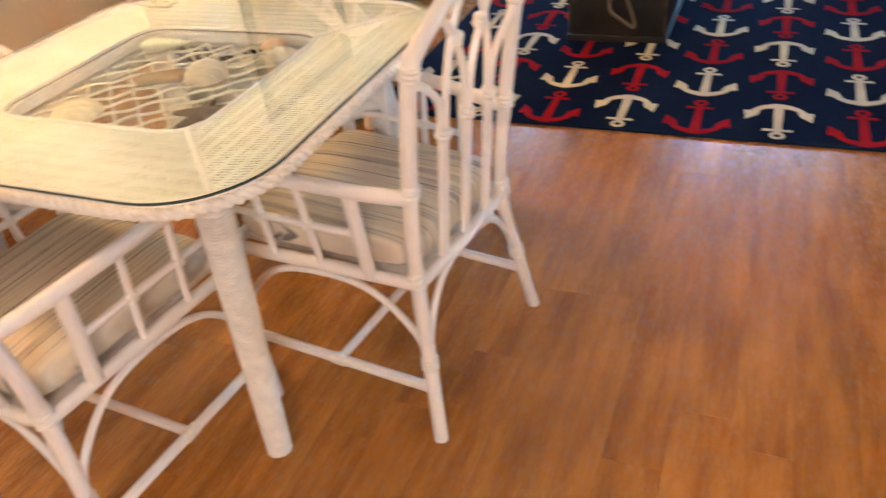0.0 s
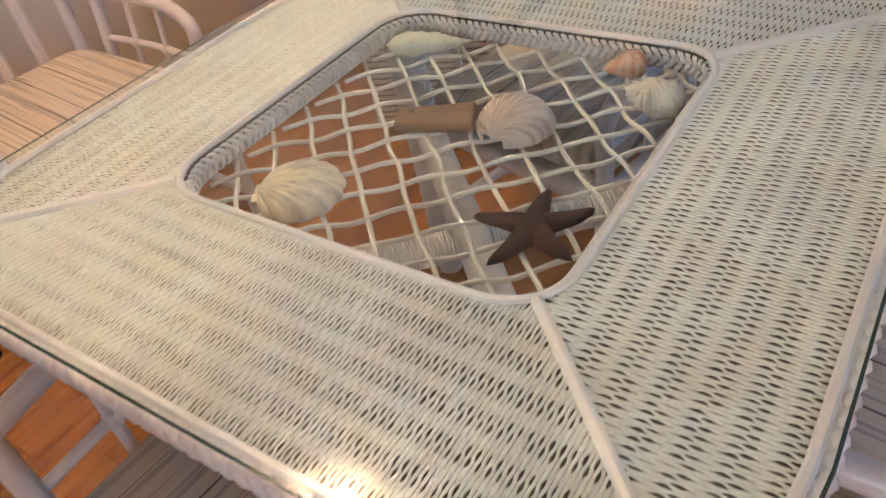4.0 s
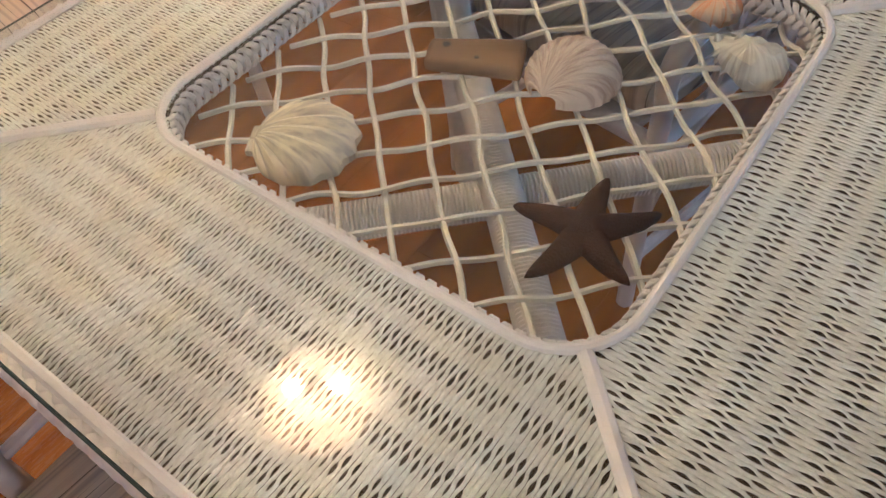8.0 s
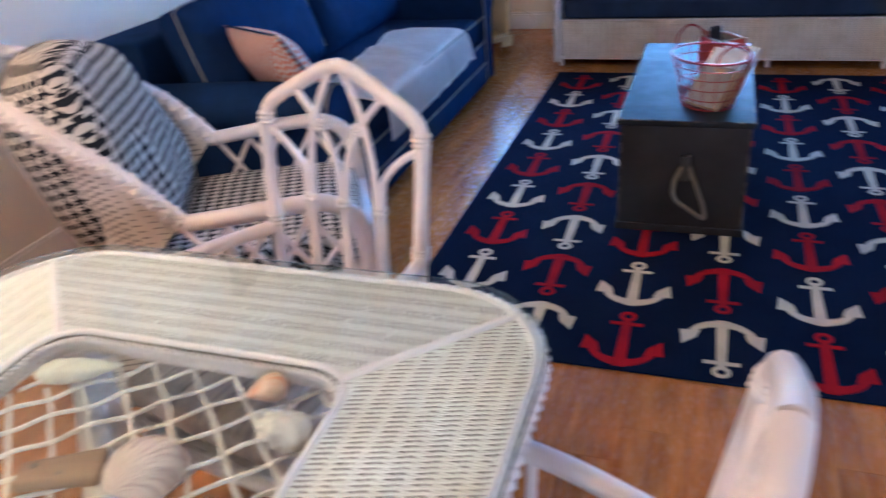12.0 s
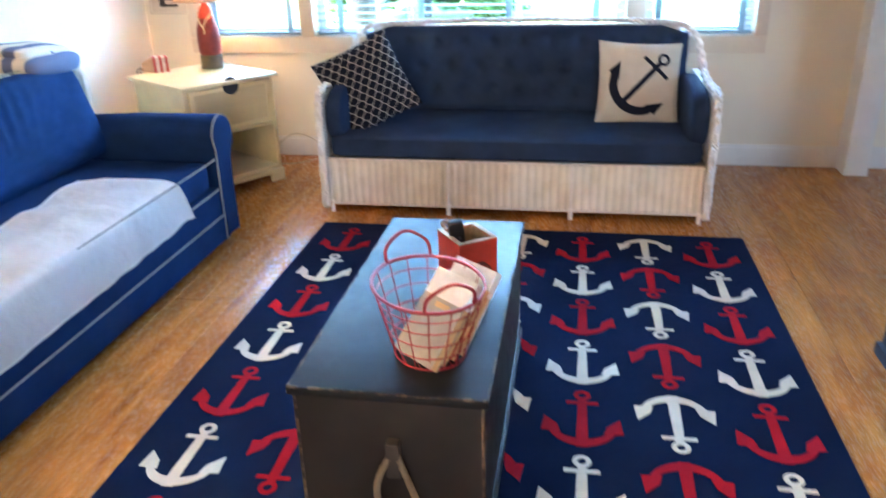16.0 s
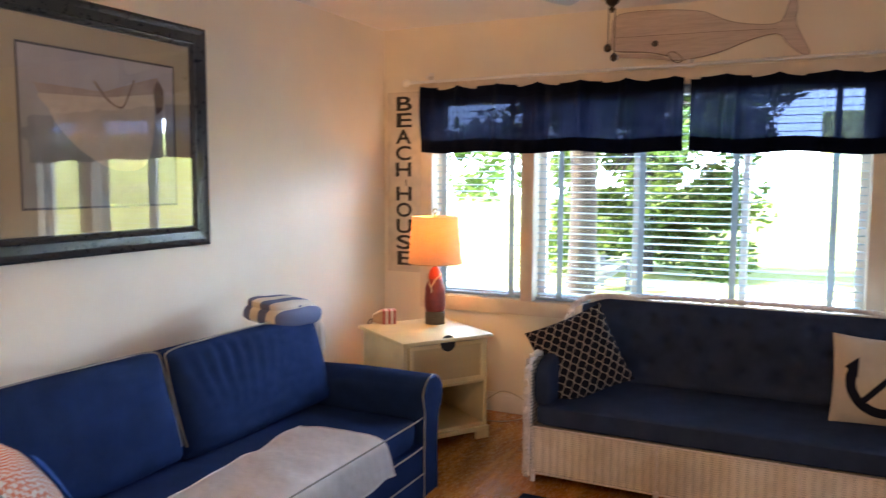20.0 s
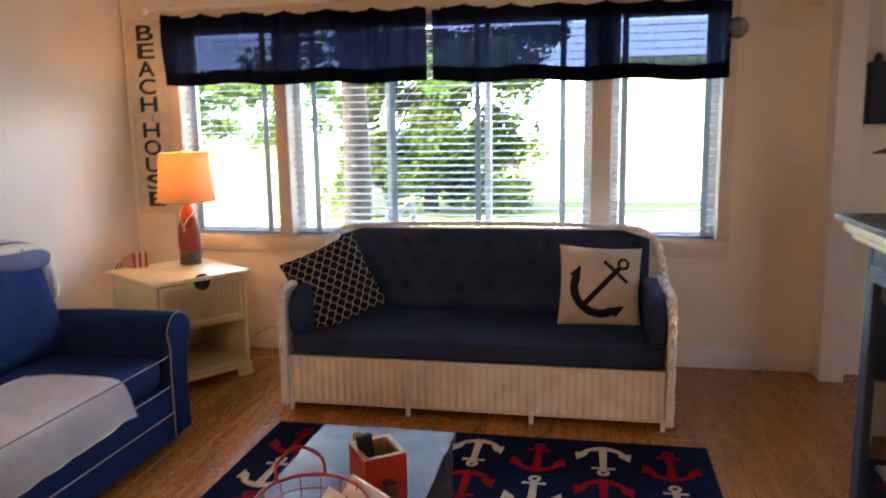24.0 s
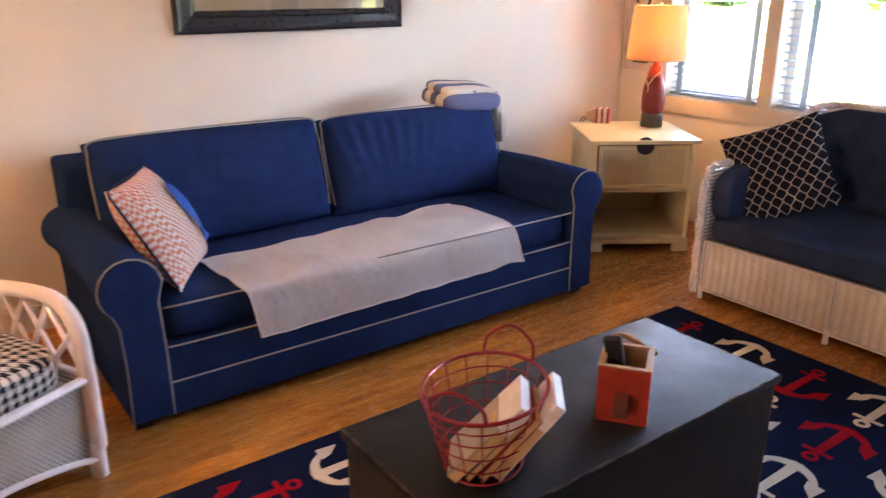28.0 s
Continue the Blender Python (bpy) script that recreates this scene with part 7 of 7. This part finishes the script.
part("finial", lathe(bmesh.new(), [(0.022, -0.494), (0.018, -0.504), (0.006, -0.514), (0.009, -0.522), (0.002, -0.532)], 14), bpy.data.materials["dark_bronze"], fan, "bronze finial")
for x, l in ((-0.012, 0.10), (0.012, 0.125)):
    part("pull_chain", rod([(x, 0, -0.515), (x, 0.002, -0.525 - l)], 0.0016, 5), bpy.data.materials["dark_bronze"], fan)
    part("chain_knob", lathe(bmesh.new(), [(0.003, 0.012), (0.011, 0.004), (0.011, -0.008), (0.003, -0.014)], 10, pose(x, 0.002, -0.535 - l)), bpy.data.materials["dark_bronze"], fan)
BLADE = painted("fan_blade_white", (0.56, 0.58, 0.60), 0.4, 0.04, 9, 0.05)
for i in range(5):
    a = 72 * i
    part("blade_iron", boxes((0.085, 0.19, -0.02, 0.02, -0.004, 0.004), bevel=0.003), bpy.data.materials["dark_bronze"], fan, m=pose(0, 0, -0.372, 0, 0, a) @ pose(0, 0, 0, 10))
    part("blade", plate(smooth_outline([(0.17, -0.05), (0.17, 0.05), (0.35, 0.062), (0.56, 0.065), (0.60, 0.04), (0.60, -0.04), (0.56, -0.065), (0.35, -0.062)], 3), -0.003, 0.003), BLADE, fan, m=pose(0, 0, -0.366, 0, 0, a) @ pose(0, 0, 0, 10))
dl = thing("dining_light", pose(-1.92, 0.20, H), "flush ceiling light with a warm glass dome, switched on", "ceiling light")
part("pan", lathe(bmesh.new(), [(0.19, 0), (0.19, -0.018), (0.17, -0.024)], 32), TRIM, dl)
DOME = Mat("warm_glass_dome", 0.3, 0, 0.4)
DOME.color((0.85, 0.72, 0.52))
DOME.put(DOME.b.inputs["Emission Color"], (1.0, 0.76, 0.48))
DOME.b.inputs["Emission Strength"].default_value = 2.4
dt, dp = DOME.node("BsdfTranslucent", Color=(0.95, 0.78, 0.55)), DOME.node("BsdfTransparent", Color=(1, 0.9, 0.75))
d1, d2 = DOME.node("MixShader", Fac=0.6), DOME.node("MixShader", Fac=0.72)
DOME.l.new(DOME.b.outputs[0], d1.inputs[1]), DOME.l.new(dt.outputs[0], d1.inputs[2])
DOME.l.new(d1.outputs[0], d2.inputs[1]), DOME.l.new(dp.outputs[0], d2.inputs[2])
DOME.l.new(d2.outputs[0], DOME.n["Material Output"].inputs[0])
part("dome", lathe(bmesh.new(), [(0.206, -0.026), (0.212, -0.031), (0.206, -0.036), (0.198, -0.056), (0.172, -0.095), (0.122, -0.126), (0.055, -0.140), (0.006, -0.143)], 36), DOME.m, dl, "warm translucent glass dome")
part("finial", lathe(bmesh.new(), [(0.004, -0.141), (0.024, -0.146), (0.024, -0.155), (0.011, -0.164), (0.002, -0.172)], 16), plain("brushed_nickel", (0.45, 0.43, 0.40), 0.3, 1.0), dl, "nickel finial")

# ---- sandals, mat, cord ----
SOLE = plain("black_foam_sole", (0.010, 0.010, 0.011), 0.85, 0.0, 0.1)
STRAP = fabric("grey_blue_strap", (0.38, 0.43, 0.43))
for i, (x, y, a) in enumerate(((-2.337, -0.348, 83), (-2.498, -0.212, 64))):
    fl = thing("flip_flop", pose(x, y, 0, 0, 0, a - 90), "black rubber flip-flop with a grey strap on the floor", "sandal", "pair of flip-flops")
    part("sole", plate(smooth_outline([(-0.035, -0.12), (0.0, -0.13), (0.035, -0.12), (0.036, -0.03), (0.048, 0.07), (0.03, 0.13), (-0.01, 0.138), (-0.042, 0.10), (-0.038, 0.0)], 3), 0.0, 0.022), SOLE, fl)
    for s in (-1, 1):
        bm = bmesh.new()
        p = spline([(s * 0.038, -0.01, 0.018), (s * 0.036, 0.02, 0.045), (s * 0.012, 0.06, 0.045), (-0.004, 0.085, 0.022)], 5)
        rows = [(bm.verts.new(q + Vector((0, -0.011, 0))), bm.verts.new(q + Vector((0, 0.011, 0.002)))) for q in p]
        for a_, b_ in zip(rows, rows[1:]):
            bm.faces.new((a_[0], b_[0], b_[1], a_[1]))
        bmesh.ops.solidify(bm, geom=bm.faces[:], thickness=0.004)
        part("strap", bm, STRAP, fl, "grey cloth strap")
mat_t = thing("braided_mat", pose(0.55, -0.475, 0), "round grey braided floor mat", "mat")
for i in range(9):
    r_ = 0.345 - 0.036 * i
    part("braid_ring", braid([(r_ * math.cos(k * 0.2244), r_ * math.sin(k * 0.2244)) for k in range(28)], 0.010, 0.013, 3, max(8, int(r_ * 120)), 0.009, 0.5), ROPE if i % 3 else plain("grey_jute_%d" % i, (0.13, 0.12, 0.11), 0.95), mat_t)
cord = part("lamp_cord", rod([(-1.98, 5.50, 0.10), (-1.88, 5.56, 0.16), (-1.75, 5.585, 0.11), (-1.70, 5.55, 0.02), (-1.80, 5.42, 0.006), (-1.92, 5.38, 0.006)], 0.003, 6), plain("cream_cord", (0.5, 0.42, 0.3), 0.6))
tagged(cord, "thin cream lamp cord behind the end table", "cord")

# ---- outside ----
GRASS = Mat("sunlit_lawn", 0.9, 0, 0.1)
v = GRASS.coords()
GRASS.color(GRASS.mix(GRASS.ramp(GRASS.noise(v, 0.12, 4), [(0.58, (0, 0, 0)), (0.7, (0.8, 0.8, 0.8))]), GRASS.ramp(GRASS.noise(v, 9, 6), [(0.3, (0.26, 0.36, 0.09)), (0.7, (0.44, 0.54, 0.19))]), (0.52, 0.50, 0.42)))
GRASS.bump(GRASS.noise(v, 30, 5), 0.6, 0.03)
structure(part("ground", boxes((-400, 400, 5.8, 900, -0.62, -0.42)), GRASS.m, smooth=False), "sunlit pale lawn outside the window", "ground")
SAND = painted("pale_gravel_drive", (0.74, 0.70, 0.62), 0.9, 0.1, 3.0, 0.4)
structure(part("road", boxes((-1.0, 60, 8.0, 15.0, -0.419, -0.412)), SAND, smooth=False), "pale sunlit gravel drive", "road")
BARK = plain("grey_bark", (0.05, 0.046, 0.045), 0.95)


def leaf_mat(name, a, b):
    k = Mat(name, 0.55, 0, 0.3)
    g = k.node("NewGeometry")
    k.color(k.ramp(g.outputs["Random Per Island"], [(0.1, a), (0.9, b)]))
    t = k.node("BsdfTranslucent", Color=[min(1, x * 1.9) for x in b])
    mx = k.node("MixShader", Fac=0.5)
    k.l.new(k.b.outputs[0], mx.inputs[1]), k.l.new(t.outputs[0], mx.inputs[2])
    k.l.new(mx.outputs[0], k.n["Material Output"].inputs[0])
    return k.m


LEAF = leaf_mat("green_leaves", (0.026, 0.062, 0.013), (0.085, 0.16, 0.036))


def crown(seed, clumps, size, per, spread):
    """Leaves in loose clumps round the given centres."""
    r = random.Random(seed)
    verts, faces = [], []
    for cx, cy, cz, cr in clumps:
        for _ in range(per):
            d = Vector((r.gauss(0, 1), r.gauss(0, 1), r.gauss(0, 1)))
            d = d.normalized() * cr * r.random() ** 0.45
            d.z *= 0.8
            c = Vector((cx, cy, cz)) + d
            a = Vector((r.gauss(0, 1), r.gauss(0, 1), r.gauss(0, 0.6))).normalized()
            b = a.cross(Vector((r.gauss(0, 1), r.gauss(0, 1), r.gauss(0, 1)))).normalized()
            s = size * r.uniform(0.6, 1.3)
            k = len(verts)
            verts += [c - a * s, c + b * s * 0.42 - a * s * 0.1, c + a * s, c - b * s * 0.42 - a * s * 0.1]
            faces.append((k, k + 1, k + 2, k + 3))
    me = bpy.data.meshes.new("crown")
    me.from_pydata(verts, [], faces)
    return me


def tree(name, x, y, trunk_h, clumps, label, seed, per=260, size=0.115):
    t = thing(name, pose(x, y, -0.42), label, "tree")
    r = random.Random(seed)
    part("trunk", rod([(0, 0, 0), (0.04, 0.02, trunk_h * 0.35), (-0.03, 0, trunk_h * 0.7), (0.05, 0.04, trunk_h)], lambda f: 0.17 - 0.08 * f, 10), BARK, t)
    for c in clumps[::2]:
        part("limb", rod([(0, 0, trunk_h * 0.55), (c[0] * 0.5, c[1] * 0.5, (trunk_h * 0.55 + c[2]) / 2 + 0.2), (c[0], c[1], c[2])], lambda f: 0.04 - 0.03 * f, 6), BARK, t)
    me = crown(seed, clumps, size, per, 1)
    me.materials.append(LEAF)
    ob = new("crown", me)
    ob.parent = t
    return t


r = random.Random(11)
big = [(r.uniform(-1.9, 1.8), r.uniform(-1.0, 1.6), r.uniform(0.3, 4.2), r.uniform(0.5, 0.9)) for _ in range(50)]
big = [c for c in big if not (c[0] > 0.8 and c[2] > 2.4 and c[0] + c[2] < 4.4)] + [(r.uniform(-1.9, 2.6), r.uniform(-1, 1), r.uniform(3.6, 7.0), r.uniform(0.5, 0.9)) for _ in range(26)]
tree("shade_tree", -3.3, 17.3, 5.5, big, "leafy green maple on the lawn close to the house", 3, 420)
far = []
for i in range(60):
    far.append((r.uniform(-26, 10), r.uniform(0, 10), r.uniform(0.8, 6.5), r.uniform(1.2, 2.2)))
me = crown(5, far, 0.5, 120, 1)
me.materials.append(LEAF)
woods = new("far_woods", me)
woods.matrix_world = pose(-34, 62, -0.5)
tagged(woods, "green line of trees across the field", "trees", kind="stuff")
near = [(0.35, 0.2, 2.65, 0.40), (0.95, 0.3, 2.45, 0.36), (1.45, 0.1, 2.60, 0.34), (-0.55, 0.2, 2.70, 0.42), (-1.2, 0.4, 2.55, 0.35), (0.1, 0.9, 3.6, 0.7), (1.0, -0.9, 4.1, 0.7), (-0.9, -0.6, 4.0, 0.7), (0.0, -1.2, 4.8, 0.8), (0.3, 0.2, 5.4, 0.8)]
tree("yard_tree", -2.37, 9.0, 5.0, near, "smooth grey trunk of a tree close outside the window", 9, 260, 0.06)
bm = bmesh.new()
cols = [[bm.verts.new((x, 34 + 60 * f, -0.43 + 9.5 * f ** 1.4 + 0.5 * noise.noise(Vector((x * 0.03, f * 3, 2))))) for f in (0, 0.2, 0.4, 0.6, 0.8, 1.0)] for x in range(0, 201, 8)]
for a, b in zip(cols, cols[1:]):
    for k in range(5):
        bm.faces.new((a[k], b[k], b[k + 1], a[k + 1]))
structure(part("ground_rise", bm, GRASS.m), "sunlit lawn rising to the far edge of the field", "ground")
# Glowing far panel stands in for bright sky and sends blue daylight indoors.
SKY_GLOW = glow("bright_hazy_distance", (0.46, 0.74, 1.0), 4.4)
structure(part("backdrop", boxes((-130, 170, 95, 95.2, -1, 30)), SKY_GLOW, smooth=False), "glowing panel that stands in for bright sky over the far field", "backdrop")
# lawn chair
LAWN = painted("pale_blue_lawn_chair_paint", (0.16, 0.20, 0.26), 0.6, 0.06, 10, 0.1)
lc = thing("lawn_chair", pose(-3.45, 14.5, -0.42, 0, 0, 150), "pale wooden garden armchair with a rounded slat back", "chair")
for i in range(7):
    x = -0.24 + 0.08 * i
    h = 0.92 - 0.9 * x * x
    part("back_slat", boxes((x - 0.036, x + 0.036, 0, 0.02, 0, h - 0.3), bevel=0.006), LAWN, lc, m=pose(0, 0.30, 0.30, -22, 0, 0))
for i in range(6):
    part("seat_slat", boxes((-0.28, 0.28, -0.035, 0.035, 0, 0.02), bevel=0.004), LAWN, lc, m=pose(0, -0.22 + 0.085 * i, 0.40 - 0.018 * i))
for s in (-1, 1):
    part("armrest", boxes((s * 0.34 - 0.06, s * 0.34 + 0.06, -0.35, 0.38, 0.56, 0.582), bevel=0.006), LAWN, lc)
    part("front_leg", boxes((s * 0.32 - 0.02, s * 0.32 + 0.02, -0.30, -0.20, 0, 0.56), bevel=0.004), LAWN, lc)
    part("back_leg", boxes((s * 0.28 - 0.012, s * 0.28 + 0.012, -0.25, 0.75, 0, 0.1), bevel=0.004), LAWN, lc, m=pose(0, 0.0, 0.32, -20, 0, 0))

# ---- floor ----
structure(part("subfloor", boxes((XL - 0.15, XE + 0.15, YB - 0.15, YW + 0.16, -0.12, -0.016)), plain("dark_underlay", (0.03, 0.015, 0.008), 0.9), smooth=False), "dark underlay below the floor boards", "floor")
floor = structure(new("floor"), "warm honey brown laminate plank floor", "floor")
PW, PL = 0.128, 1.26
rng = random.Random(2)
plank, rest = None, bmesh.new()
count = 0
x = XL
while x < XE:
    x1 = min(x + PW, XE)
    y = YB - rng.uniform(0, PL)
    while y < YW:
        a, b = max(y, YB), min(y + PL, YW)
        near = x < XR and a > -1.4 and b - a > PL - 0.01 and x1 - x > PW - 0.01 and count < 290
        if near:
            count += 1
            if plank is None:
                plank = part("plank", boxes((0.0002, PW - 0.0002, 0.0002, PL - 0.0002, -0.016, 0.0), bevel=0.0007, seg=1), PLANK, floor, smooth=False, m=pose(x, a, 0))
            else:
                again(plank, pose(x, a, 0), floor)
        elif b - a > 0.01:
            box(rest, x + 0.0002, x1 - 0.0002, a + 0.0002, b - 0.0002, -0.016, -0.0003)
        y += PL
    x = x1
tagged(part("edge_planks", rest, PLANK, floor, smooth=False), kind="stuff")
